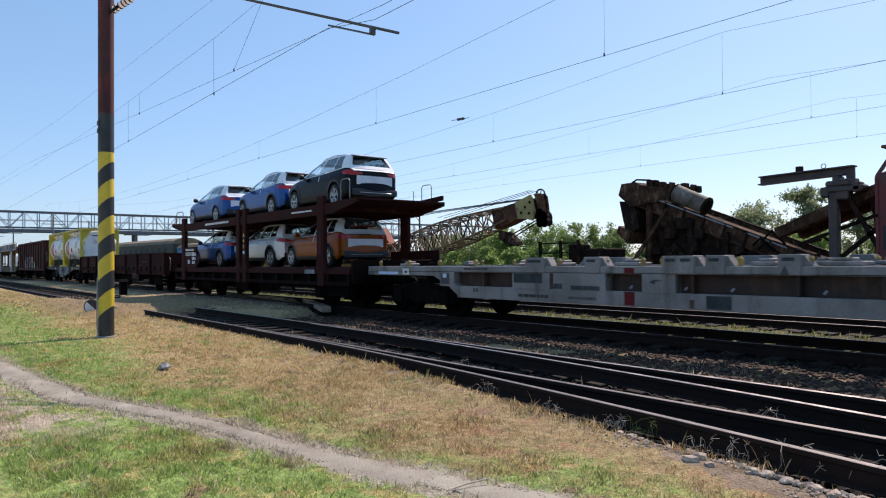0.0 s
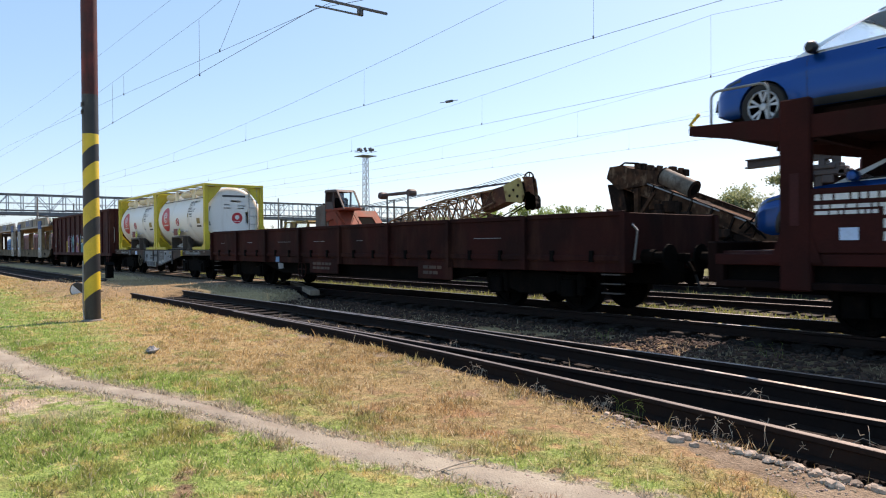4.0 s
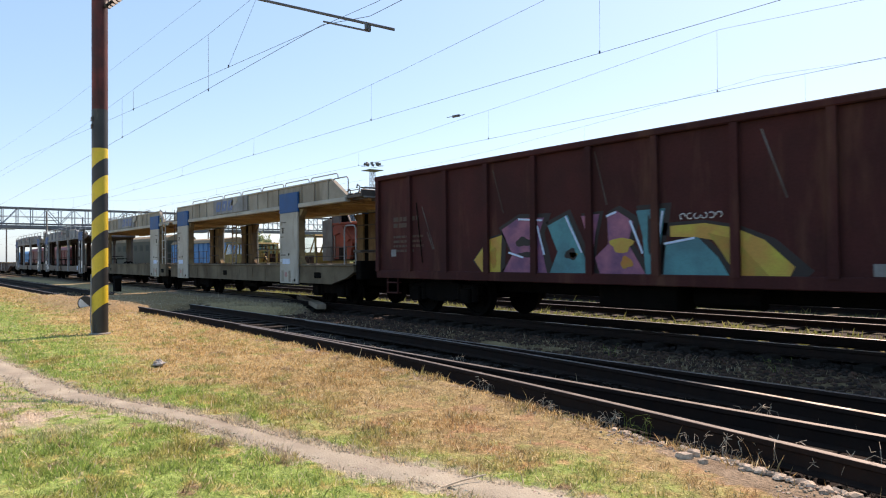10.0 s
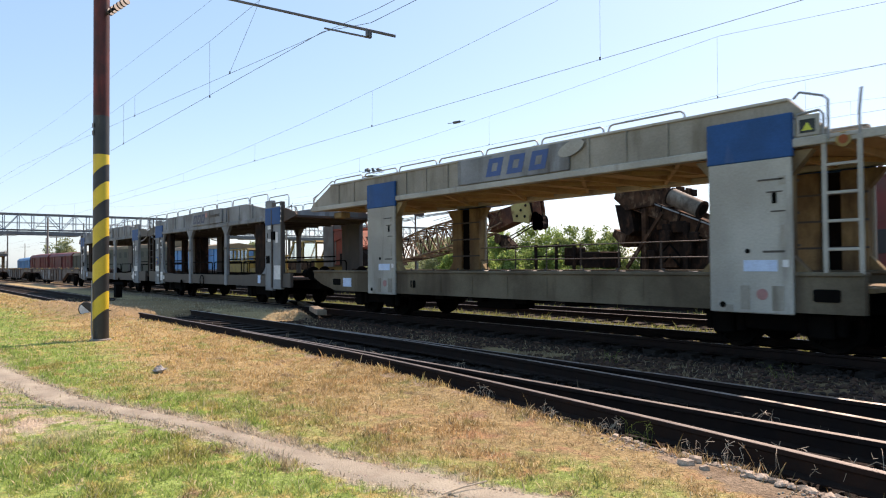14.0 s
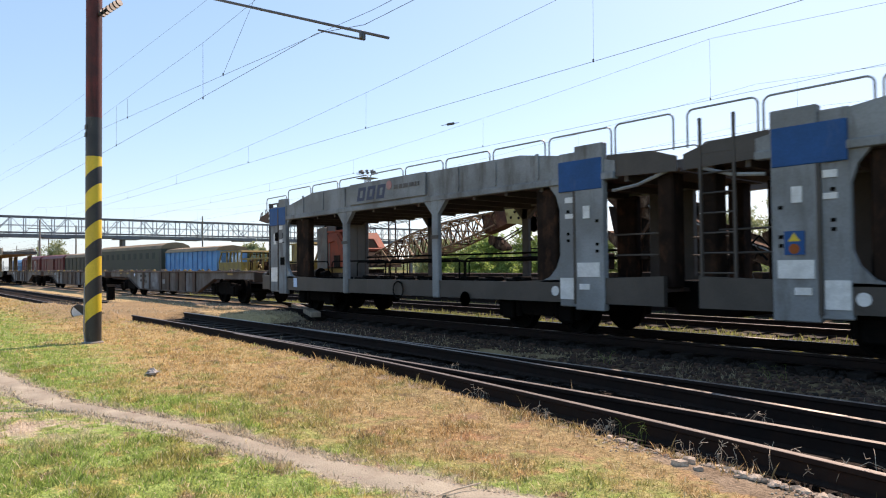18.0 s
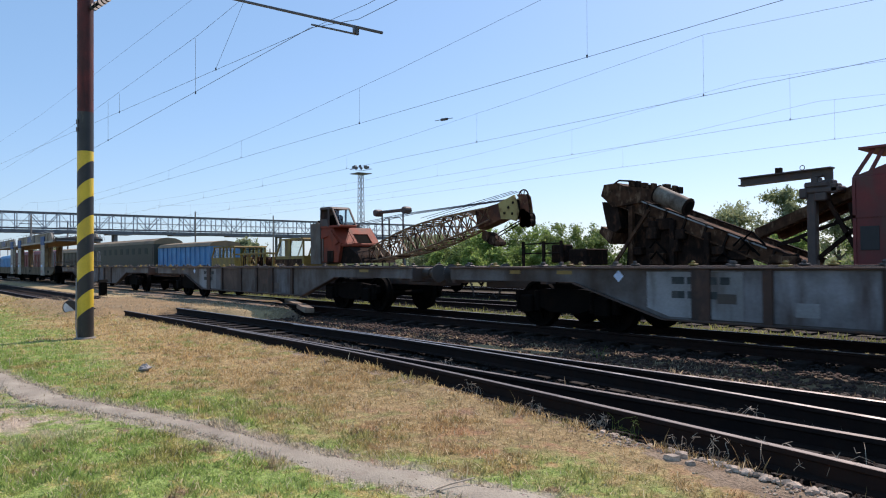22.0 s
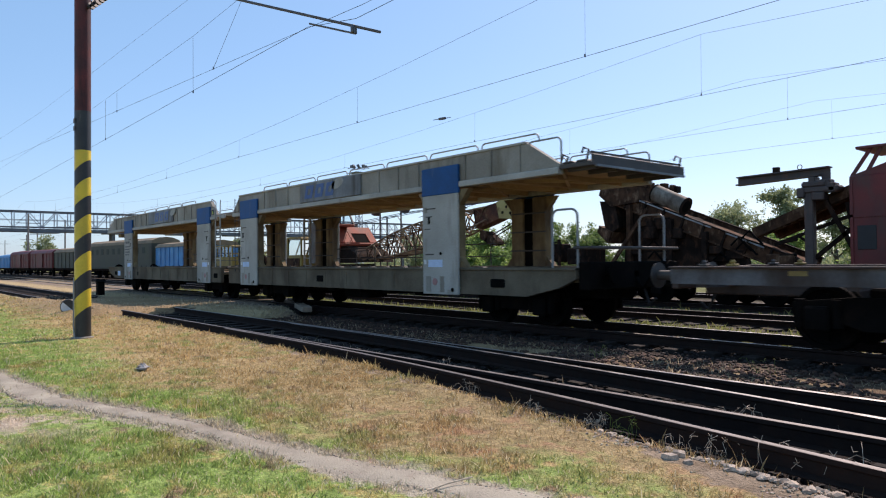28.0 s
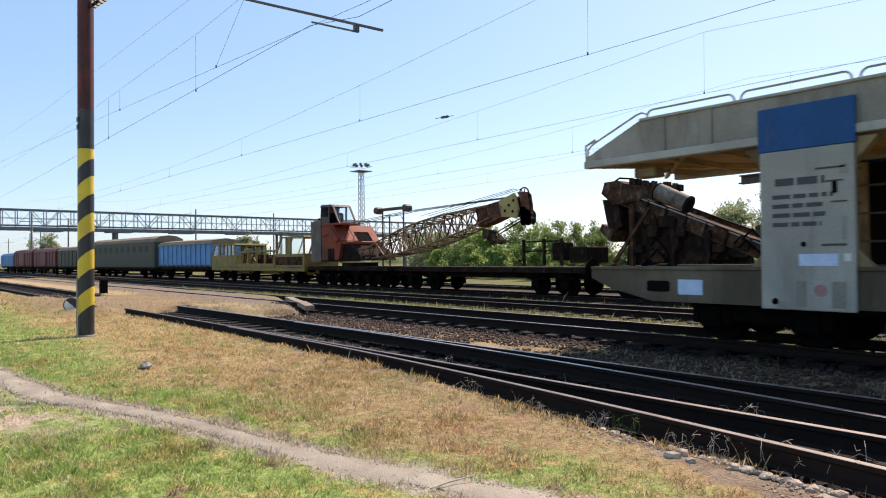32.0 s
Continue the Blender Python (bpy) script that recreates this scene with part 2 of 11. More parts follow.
M_CRANEYEL = material("rusty_yellow_boom_paint", (0.36, 0.22, 0.10), (0.21, 0.11, 0.055), 1.6, 0.65, 0.0, 0.2, 25, (0.14, 0.055, 0.03), 0.5, 1.0)
M_NECKRUST = material("rust_red_boom_paint", (0.16, 0.058, 0.032), (0.075, 0.03, 0.02), 2.0, 0.75, 0.0, 0.3, 25, (0.30, 0.19, 0.09), 0.3, 1.0, spec=0.2)
M_DRUM = material("pale_dusty_drum_paint", (0.27, 0.235, 0.19), (0.14, 0.105, 0.08), 1.8, 0.75, 0.0, 0.2, 25, (0.05, 0.03, 0.022), 0.5, 2.0, spec=0.2)
M_RUST = material("rusted_machine_steel", (0.115, 0.058, 0.034), (0.040, 0.022, 0.015), 2.6, 0.85, 0.0, 0.35, 25, (0.24, 0.155, 0.10), 0.3, 2.0, 0.18, 0.06)
M_RUSTDK = material("dark_machine_steel", (0.03, 0.0185, 0.014), (0.014, 0.0095, 0.0078), 2.6, 0.85, 0.0, 0.3, 25, (0.075, 0.036, 0.021), 0.35, 2.0, 0.18, 0.06)
M_MACHRED = material("dark_red_machine_paint", (0.18, 0.022, 0.019), (0.11, 0.018, 0.016), 1.2, 0.55, 0.0, 0.2, 25, (0.09, 0.04, 0.03), 0.3, 3.0)
M_MACHYEL = material("dusty_yellow_machine_paint", (0.35, 0.23, 0.04), (0.22, 0.145, 0.035), 1.5, 0.6, 0.0, 0.2, 25, (0.15, 0.09, 0.04), 0.35, 3.0)
M_WAGBLUE = material("bright_blue_wagon_paint", (0.10, 0.32, 0.58), (0.08, 0.24, 0.46), 0.9, 0.55, 0.0, 0.15, 20, (0.16, 0.17, 0.19), 0.2, 5.0)
M_COACH = material("dull_green_coach_paint", (0.066, 0.068, 0.04), (0.046, 0.048, 0.03), 0.6, 0.6, 0.0, 0.15, 20, (0.05, 0.045, 0.04), 0.3, 5.0)
M_ROOF = material("dusty_brown_roof", (0.26, 0.19, 0.11), (0.19, 0.14, 0.085), 0.7, 0.8, 0.0, 0.15, 20, (0.12, 0.09, 0.06), 0.3, 1.0)
M_DULLPANE = material("dull_dark_pane", (0.058, 0.072, 0.054), (0.045, 0.055, 0.044), 2.0, 0.6, spec=0.15)
M_DARKGLASS = material("dark_window_glass", (0.02, 0.024, 0.028), (0.015, 0.018, 0.02), 2.0, 0.12)
M_GLASS = glass_material("clear_glass")
M_TYRE = material("black_tyre_rubber", (0.02, 0.02, 0.021), (0.015, 0.015, 0.016), 8.0, 0.8, 0.0, 0.2, 80)
M_RIM = material("silver_alloy", (0.46, 0.47, 0.48), (0.36, 0.37, 0.38), 6.0, 0.35, 0.8)
M_FILM = material("white_protective_film", (0.76, 0.78, 0.81), (0.70, 0.73, 0.79), 2.0, 0.4, 0.0, 0.02, 3)
M_TRIM = material("black_plastic_trim", (0.02, 0.02, 0.022), (0.015, 0.015, 0.016), 5.0, 0.55)
M_TAIL = material("red_tail_lens", (0.42, 0.012, 0.015), (0.34, 0.01, 0.012), 5.0, 0.15)
def car_paint(name, base, metal, rough, coat):
    """Coloured metallic paint under a glossy clear coat."""
    m = material(name, base, tuple(c * 0.92 for c in base), 1.0, rough, metal, 0.0, 400)
    b = m.node_tree.nodes["Principled BSDF"]
    b.inputs["Specular IOR Level"].default_value = 0.06
    b.inputs["Coat Weight"].default_value, b.inputs["Coat Roughness"].default_value, b.inputs["Coat IOR"].default_value = coat, 0.04, 1.5
    return m


M_CARBLUE = car_paint("metallic_blue_car_paint", (0.002, 0.06, 0.25), 0.55, 0.33, 0.4)
M_CARBLACK = car_paint("black_car_paint", (0.0022, 0.0035, 0.007), 0.0, 0.3, 0.16)
M_CARSILVER = car_paint("silver_car_paint", (0.55, 0.57, 0.60), 0.55, 0.4, 0.5)
M_CARORANGE = car_paint("copper_orange_car_paint", (0.24, 0.055, 0.008), 0.3, 0.36, 0.3)
M_BARK = material("grey_brown_bark", (0.11, 0.085, 0.065), (0.07, 0.055, 0.042), 3.0, 0.9, 0.0, 0.5, 20)


# ---- geometry
class Geo:
    """Collects vertices and faces for one mesh."""

    def __init__(self):
        self.v, self.f = [], []

    def add(self, verts, faces):
        k = len(self.v)
        self.v += [tuple(p) for p in verts]
        self.f += [tuple(i + k for i in q) for q in faces]
        return self

    def box(self, x0, x1, y0, y1, z0, z1, c=0.0):
        if c <= 0:
            vs = [(x, y, z) for x in (x0, x1) for y in (y0, y1) for z in (z0, z1)]
            return self.add(vs, [(0, 1, 3, 2), (4, 6, 7, 5), (0, 4, 5, 1), (2, 3, 7, 6), (0, 2, 6, 4), (1, 5, 7, 3)])
        c = min(c, 0.45 * min(x1 - x0, y1 - y0, z1 - z0))
        vs, idx = [], {}
        for i, (x, sx) in enumerate(((x0, 1), (x1, -1))):
            for j, (y, sy) in enumerate(((y0, 1), (y1, -1))):
                for k, (z, sz) in enumerate(((z0, 1), (z1, -1))):
                    for a in range(3):
                        idx[i, j, k, a] = len(vs)
                        vs.append((x + (0 if a == 0 else sx * c), y + (0 if a == 1 else sy * c), z + (0 if a == 2 else sz * c)))
        g = lambda i, j, k, a: idx[i, j, k, a]
        fs = []
        for a in range(3):
            b, d = (a + 1) % 3, (a + 2) % 3
            for s in (0, 1):
                q = []
                for u, w in ((0, 0), (1, 0), (1, 1), (0, 1)):
                    e = [0, 0, 0]
                    e[a], e[b], e[d] = s, u, w
                    q.append(g(*e, a))
                fs.append(tuple(q if s else q[::-1]))
            for u in (0, 1):
                for w in (0, 1):
                    e0, e1 = [0, 0, 0], [0, 0, 0]
                    e0[a], e0[b], e0[d] = 0, u, w
                    e1[a], e1[b], e1[d] = 1, u, w
                    q = (g(*e0, b), g(*e1, b), g(*e1, d), g(*e0, d))
                    fs.append(q if u != w else q[::-1])
        for i in (0, 1):
            for j in (0, 1):
                for k in (0, 1):
                    q = (g(i, j, k, 0), g(i, j, k, 1), g(i, j, k, 2))
                    fs.append(q if (i + j + k) % 2 else q[::-1])
        return self.add(vs, fs)

    def prism(self, poly, axis, a, b):
        """A polygon in the plane across the axis, drawn out from a to b along it."""
        n = len(poly)
        put = {"x": lambda p, d: (d, p[0], p[1]), "y": lambda p, d: (p[0], d, p[1]), "z": lambda p, d: (p[0], p[1], d)}[axis]
        vs = [put(p, a) for p in poly] + [put(p, b) for p in poly]
        fs = [tuple(range(n))[::-1], tuple(range(n, 2 * n))] + [(i, (i + 1) % n, n + (i + 1) % n, n + i) for i in range(n)]
        return self.add(vs, fs)

    def tube(self, pts, r, n=8, r1=None, cap=True):
        pts = [Vector(p) for p in pts]
        vs, fs, m = [], [], len(pts)
        side = None
        for i, p in enumerate(pts):
            d = (pts[min(i + 1, m - 1)] - pts[max(i - 1, 0)]).normalized()
            if side is None:
                side = d.cross(Vector((0, 0, 1)) if abs(d.z) < 0.9 else Vector((1, 0, 0))).normalized()
            side = (side - d * side.dot(d)).normalized()
            up = d.cross(side)
            rr = r if r1 is None else r + (r1 - r) * i / max(m - 1, 1)
            for k in range(n):
                w = 2 * math.pi * k / n
                vs.append(p + (side * math.cos(w) + up * math.sin(w)) * rr)
        for i in range(m - 1):
            for k in range(n):
                k2 = (k + 1) % n
                fs.append((i * n + k, i * n + k2, (i + 1) * n + k2, (i + 1) * n + k))
        if cap:
            fs += [tuple(range(n))[::-1], tuple(range((m - 1) * n, m * n))]
        return self.add(vs, fs)

    def beam(self, p0, p1, w, h):
        """A bar of width w and height h from p0 to p1."""
        p0, p1 = Vector(p0), Vector(p1)
        d = (p1 - p0).normalized()
        s = d.cross(Vector((0, 0, 1)))
        s = s.normalized() if s.length > 1e-4 else Vector((0, 1, 0))
        u = s.cross(d)
        vs = [p + s * (a * w / 2) + u * (b * h / 2) for p in (p0, p1) for a, b in ((-1, -1), (1, -1), (1, 1), (-1, 1))]
        return self.add(vs, [(3, 2, 1, 0), (4, 5, 6, 7), (0, 1, 5, 4), (1, 2, 6, 5), (2, 3, 7, 6), (3, 0, 4, 7)])

    def lathe(self, prof, centre, axis="y", n=24):
        """prof: (along, radius) rows turned about an axis through centre."""
        c = Vector(centre)
        vs, fs, m = [], [], len(prof)
        for a, r in prof:
            for k in range(n):
                w = 2 * math.pi * k / n
                p, q = r * math.cos(w), r * math.sin(w)
                vs.append(c + Vector({"x": (a, p, q), "y": (p, a, q), "z": (p, q, a)}[axis]))
        for i in range(m - 1):
            for k in range(n):
                k2 = (k + 1) % n
                fs.append((i * n + k, i * n + k2, (i + 1) * n + k2, (i + 1) * n + k))
        fs += [tuple(range(n))[::-1], tuple(range((m - 1) * n, m * n))]
        return self.add(vs, fs)


def mesh_of(name, g, mat, smooth=False):
    me = bpy.data.meshes.new(name)
    me.from_pydata(g.v, [], g.f)
    bm = bmesh.new()
    bm.from_mesh(me)
    bmesh.ops.recalc_face_normals(bm, faces=bm.faces)
    bm.to_mesh(me)
    bm.free()
    me.materials.append(mat)
    if smooth:
        me.shade_smooth()
        me.set_sharp_from_angle(angle=radians(35))
    return me


JOINED = {"marking", "emblem", "bogie_frame", "deck_rib", "running_surface", "crown", "trunk", "hinge", "underframe", "wheelset", "slot", "motor_block"}


def pieces(g):
    """Splits a Geo into groups of faces that lie apart from one another."""
    root = list(range(len(g.v)))

    def find(a):
        while root[a] != a:
            root[a] = root[root[a]]
            a = root[a]
        return a
    for q in g.f:
        a = find(q[0])
        for b in q[1:]:
            root[find(b)] = a
    groups = {}
    for q in g.f:
        groups.setdefault(find(q[0]), []).append(q)
    if len(groups) < 2 or len(groups) > 60:
        return [g]
    boxes = []
    for fs in groups.values():
        pts = [g.v[i] for q in fs for i in q]
        boxes.append([fs, [min(p[k] for p in pts) - 0.012 for k in range(3)], [max(p[k] for p in pts) + 0.012 for k in range(3)]])
    merged = True
    while merged:
        merged = False
        for i in range(len(boxes)):
            for j in range(i + 1, len(boxes)):
                (a, lo, hi), (b, lo2, hi2) = boxes[i], boxes[j]
                if all(lo[k] <= hi2[k] and lo2[k] <= hi[k] for k in range(3)):
                    boxes[i] = [a + b, [min(lo[k], lo2[k]) for k in range(3)], [max(hi[k], hi2[k]) for k in range(3)]]
                    boxes.pop(j)
                    merged = True
                    break
            if merged:
                break
    out = []
    for fs, lo, hi in boxes:
        used = sorted({i for q in fs for i in q})
        m = {a: b for b, a in enumerate(used)}
        h = Geo()
        h.v, h.f = [g.v[i] for i in used], [tuple(m[i] for i in q) for q in fs]
        out.append(h)
    return out


def part(name, g, mat, parent=None, label="", smooth=False):
    if isinstance(g, Geo) and parent is not None and name not in JOINED:
        first, *rest = pieces(g)
        for h in rest:
            part_one(name, h, mat, parent, label, smooth)
        g = first
    return part_one(name, g, mat, parent, label, smooth)


def part_one(name, g, mat, parent=None, label="", smooth=False):
    ob = new(name, g if isinstance(g, bpy.types.Mesh) else mesh_of(name, g, mat, smooth))
    if parent is not None:
        ob.parent = parent
    if label:
        ob["label"] = label
    return ob


def thing(name, label, category, at=(0, 0, 0), group="", kind=""):
    ob = new(name)
    ob.location = at
    ob.empty_display_size = 0.3
    return tagged(ob, label, category, group, kind)


def G():
    return Geo()


# ---- ground
TRACKS = {"train": (11.01, 0.0), "second": (16.4, -0.12), "third": (22.9, -0.28), "fourth": (28.6, -0.28)}
YARD = 6.295          # straight track of the near turnout


def branch(x):
    """How far the near track's branch has left the straight one."""
    return -0.0052 * (x + 14.0) ** 2 if x > -14.0 else 0.0


def bump01(v, a, b):
    t = min(max((v - a) / (b - a), 0.0), 1.0)
    return t * t * (3 - 2 * t)


# where the filled crossing ends towards +x: (y, x)
CROSS_EDGE = ((4.0, -20.6), (7.4, -21.4), (8.0, -19.0), (9.1, -16.7), (11.95, -23.5), (12.6, -25.0))


def crossing(x, y):
    """1 on the earth crossing, which is filled up to the rail heads of the near and the main track."""
    if y < 3.5 or y > 12.3 or x > -15.5:
        return 0.0
    e = CROSS_EDGE[-1][1]
    for (a, xa), (b, xb) in zip(CROSS_EDGE, CROSS_EDGE[1:]):
        if y <= b:
            e = xa + (xb - xa) * min(max((y - a) / (b - a), 0.0), 1.0)
            break
    far = -31.6 if y < 7.6 else -75.0
    return bump01(x, far, far + 1.7) * (1 - bump01(x, e - 0.8, e)) * bump01(y, 3.5, 4.6) * (1 - bump01(y, 11.98, 12.3))


def ground_z(x, y):
    if y > 60 or y < -25 or x < -150 or x > 60:
        return -0.47 if y > 18 else -0.16
    edge = 5.28 + branch(min(x, 6.0))
    z = -0.15 - 0.09 * bump01(y, edge - 0.05, edge + 0.25)
    z += 0.055 * math.exp(-((y - edge + 0.02) / 0.24) ** 2) * bump01(-x, 3.6, 6.5) * bump01(x, -30.0, -22.0)
    z += (0.17 + 0.035 * bump01(y, 8.5, 9.5)) * crossing(x, y)
    z -= 0.02 * bump01(y, 12.0, 12.6) + 0.06 * bump01(y, 13.5, 15.0) + 0.14 * bump01(y, 18.0, 21.0)
    if -60 < x < 30 and -12 < y < 26:
        z += 0.045 * (noise.noise((x * 0.45, y * 0.45, 0.3))) * (1 if y < 4.3 else 0.5)
        z += 0.014 * noise.noise((x * 2.6, y * 2.6, 1.3))
    return z


def spread(pairs):
    out = []
    for a, b, step in pairs:
        k = max(int(round((b - a) / step)), 1)
        out += [a + (b - a) * i / k for i in range(k)]
    return out + [pairs[-1][1]]


gx = spread([(-2500, -400, 300), (-400, -130, 30), (-130, -60, 5), (-60, -30, 0.8), (-30, 4, 0.17), (4, 30, 1.5), (30, 120, 15), (120, 1500, 230)])
gy = spread([(-1200, -100, 180), (-100, -12, 11), (-12, -1, 0.7), (-1, 10, 0.16), (10, 12.6, 0.16), (12.6, 28, 0.45), (28, 60, 4), (60, 300, 30), (300, 2600, 330)])
gv = [(x, y, ground_z(x, y)) for x in gx for y in gy]
ny = len(gy)
gf = [(i * ny + j, (i + 1) * ny + j, (i + 1) * ny + j + 1, i * ny + j + 1) for i in range(len(gx) - 1) for j in range(ny - 1)]


def lawn_colour(x, y, coarse, mid, nz, rng, math_, mix):
    """Green near the path, straw-coloured towards the tracks, with bare and reddish patches."""
    trail = math_("ADD", math_("MULTIPLY", math_("MAXIMUM", math_("ADD", x, 8.6), 0.0), 0.262), math_("MULTIPLY", math_("MINIMUM", math_("ADD", x, 8.6), 0.0), 0.12))
    yy = math_("SUBTRACT", math_("SUBTRACT", y, 1.50), trail)
    yy = math_("ADD", yy, rng(coarse, 0.3, 0.7, -0.45, 0.45))
    yy = math_("ADD", yy, rng(mid, 0.3, 0.7, -0.5, 0.5))
    yy = math_("ADD", yy, rng(x, -9.0, -13.0, 0.0, -0.5))
    ys = math_("ADD", math_("ADD", yy, rng(x, -4.5, -7.5, 0.0, -0.45)), math_("ADD", rng(x, -9.0, -14.0, 0.0, -0.7), rng(x, -14.0, -28.0, 0.0, -2.0)))
    small = rng(nz(11.0, 4.0, 0.7), 0.32, 0.68)
    green = mix(small, (0.12, 0.175, 0.042), (0.30, 0.39, 0.115))
    green = mix(rng(nz(4.1), 0.52, 0.66), green, mix(small, (0.24, 0.185, 0.07), (0.56, 0.46, 0.20)))
    straw = mix(small, (0.245, 0.168, 0.078), (0.50, 0.375, 0.18))
    straw = mix(rng(nz(3.1), 0.54, 0.64), straw, mix(small, (0.13, 0.15, 0.045), (0.31, 0.33, 0.11)))
    straw = mix(rng(nz(1.35), 0.56, 0.66, 0.0, 0.5), straw, mix(small, (0.13, 0.15, 0.045), (0.32, 0.34, 0.115)))
    straw = mix(rng(x, -12.0, -5.0, 0.0, 0.6), straw, mix(small, (0.145, 0.105, 0.055), (0.32, 0.24, 0.125)))
    lawn = mix(rng(ys, 0.15, 1.05), green, straw)
    lawn = mix(rng(nz(0.9), 0.56, 0.66, 0.0, 0.5), lawn, mix(small, (0.17, 0.095, 0.045), (0.41, 0.265, 0.115)))
    lawn = mix(rng(nz(2.3), 0.60, 0.68), lawn, mix(small, (0.12, 0.08, 0.05), (0.30, 0.22, 0.13)))
    lawn = mix(math_("MULTIPLY", rng(yy, -0.15, -0.35), math_("MULTIPLY", rng(x, -6.0, -7.2), rng(mid, 0.40, 0.50))), lawn, mix(small, (0.32, 0.25, 0.18), (0.52, 0.43, 0.33)))
    off = math_("ABSOLUTE", math_("SUBTRACT", math_("SUBTRACT", y, 1.50), trail), 0.0)
    off = math_("ADD", off, rng(nz(7.0), 0.3, 0.7, -0.12, 0.12))
    lawn = mix(rng(off, 0.32, 0.20), lawn, mix(small, (0.255, 0.22, 0.165), (0.41, 0.365, 0.28)))
    red = math_("MULTIPLY", rng(x, -7.0, -3.5), rng(y, 2.2, 3.0))
    return mix(math_("MULTIPLY", red, rng(nz(2.6), 0.53, 0.64, 0.0, 0.4)), lawn, (0.42, 0.19, 0.13))


def ground_material(blades=False):
    m = bpy.data.materials.new("grass_blades" if blades else "lawn_earth_and_ballast")
    m.use_nodes = True
    nt = m.node_tree
    n, ln = nt.nodes, nt.links
    b = n["Principled BSDF"]
    b.inputs["Roughness"].default_value = 0.95
    b.inputs["Specular IOR Level"].default_value = 0.15
    geo = n.new("ShaderNodeNewGeometry")
    sep = n.new("ShaderNodeSeparateXYZ")
    ln.new(geo.outputs["Position"], sep.inputs[0])

    def nz(scale, detail=5.0, rough=0.6):
        t = n.new("ShaderNodeTexNoise")
        t.inputs["Scale"].default_value, t.inputs["Detail"].default_value, t.inputs["Roughness"].default_value = scale, detail, rough
        ln.new(geo.outputs["Position"], t.inputs["Vector"])
        return t.outputs["Fac"]

    def rng(src, a, c, lo=0.0, hi=1.0):
        t = n.new("ShaderNodeMapRange")
        t.inputs["From Min"].default_value, t.inputs["From Max"].default_value = a, c
        t.inputs["To Min"].default_value, t.inputs["To Max"].default_value = lo, hi
        ln.new(src, t.inputs["Value"])
        return t.outputs["Result"]

    def math_(op, p, q):
        t = n.new("ShaderNodeMath")
        t.operation = op
        for k, v in enumerate((p, q)):
            if isinstance(v, (int, float)):
                t.inputs[k].default_value = v
            else:
                ln.new(v, t.inputs[k])
        return t.outputs[0]

    def mix(f, p, q, mode="MIX"):
        t = n.new("ShaderNodeMix")
        t.data_type, t.blend_type = "RGBA", mode
        for k, v in ((0, f), (6, p), (7, q)):
            if isinstance(v, tuple):
                t.inputs[k].default_value = (*v, 1)
            elif isinstance(v, (int, float)):
                t.inputs[k].default_value = v
            else:
                ln.new(v, t.inputs[k])
        return t.outputs[2]

    x, y = sep.outputs[0], sep.outputs[1]
    coarse, mid, fine = nz(0.55), nz(3.2), nz(38.0, 3.0)
    lawn = lawn_colour(x, y, coarse, mid, nz, rng, math_, mix)
    if blades:
        gi = n.new("ShaderNodeNewGeometry")
        col = mix(1.0, lawn, rng(gi.outputs["Random Per Island"], 0.0, 1.0, 0.85, 2.0), "MULTIPLY")
        col = mix(rng(gi.outputs["Random Per Island"], 0.90, 0.91), col, (0.66, 0.57, 0.38))
        ln.new(col, b.inputs["Base Color"])
        b.inputs["Roughness"].default_value = 0.7
        tr = n.new("ShaderNodeBsdfTranslucent")
        ln.new(col, tr.inputs["Color"])
        mx = n.new("ShaderNodeMixShader")
        mx.inputs[0].default_value = 0.48
        ln.new(b.outputs[0], mx.inputs[1])
        ln.new(tr.outputs[0], mx.inputs[2])
        ln.new(mx.outputs[0], n["Material Output"].inputs["Surface"])
        return m
    stones = n.new("ShaderNodeTexVoronoi")
    stones.inputs["Scale"].default_value = 17.0
    ln.new(geo.outputs["Position"], stones.inputs["Vector"])
    shade = n.new("ShaderNodeRGBToBW")
    ln.new(stones.outputs["Color"], shade.inputs[0])
    # near-black grit: oil, with the shade of rails and train put into it
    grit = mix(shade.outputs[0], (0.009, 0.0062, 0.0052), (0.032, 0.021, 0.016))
    stone = mix(shade.outputs[0], (0.045, 0.026, 0.018), (0.14, 0.08, 0.055))
    dry = mix(mid, (0.44, 0.32, 0.175), (0.36, 0.28, 0.15))
    ye = math_("ADD", y, rng(mid, 0.2, 0.8, -0.30, 0.30))
    away = math_("MAXIMUM", math_("ADD", x, 14.0), 0.0)
    yb = math_("ADD", ye, math_("MULTIPLY", math_("MULTIPLY", away, away), 0.0052))
    soil = rng(math_("ADD", yb, rng(x, -3.6, -1.8, 0.0, 0.45)), 5.16, 5.26)
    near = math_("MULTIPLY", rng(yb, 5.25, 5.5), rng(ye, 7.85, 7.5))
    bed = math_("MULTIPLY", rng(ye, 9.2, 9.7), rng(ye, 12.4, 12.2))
    back = rng(ye, 13.5, 13.9)
    mid_strip = math_("MULTIPLY", rng(ye, 7.55, 7.8), rng(ye, 9.6, 9.1))
    col = mix(soil, lawn, mix(rng(mid, 0.35, 0.65), (0.17, 0.125, 0.085), (0.31, 0.24, 0.17)))
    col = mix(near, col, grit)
    col = mix(mid_strip, col, mix(math_("MAXIMUM", math_("MULTIPLY", rng(coarse, 0.42, 0.6), 0.8), math_("MAXIMUM", rng(math_("ADD", x, rng(mid, 0.3, 0.7, -0.4, 0.4)), -17.2, -17.9), math_("MULTIPLY", rng(ye, 8.5, 8.2), 0.75))), stone, dry))
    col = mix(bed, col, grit)
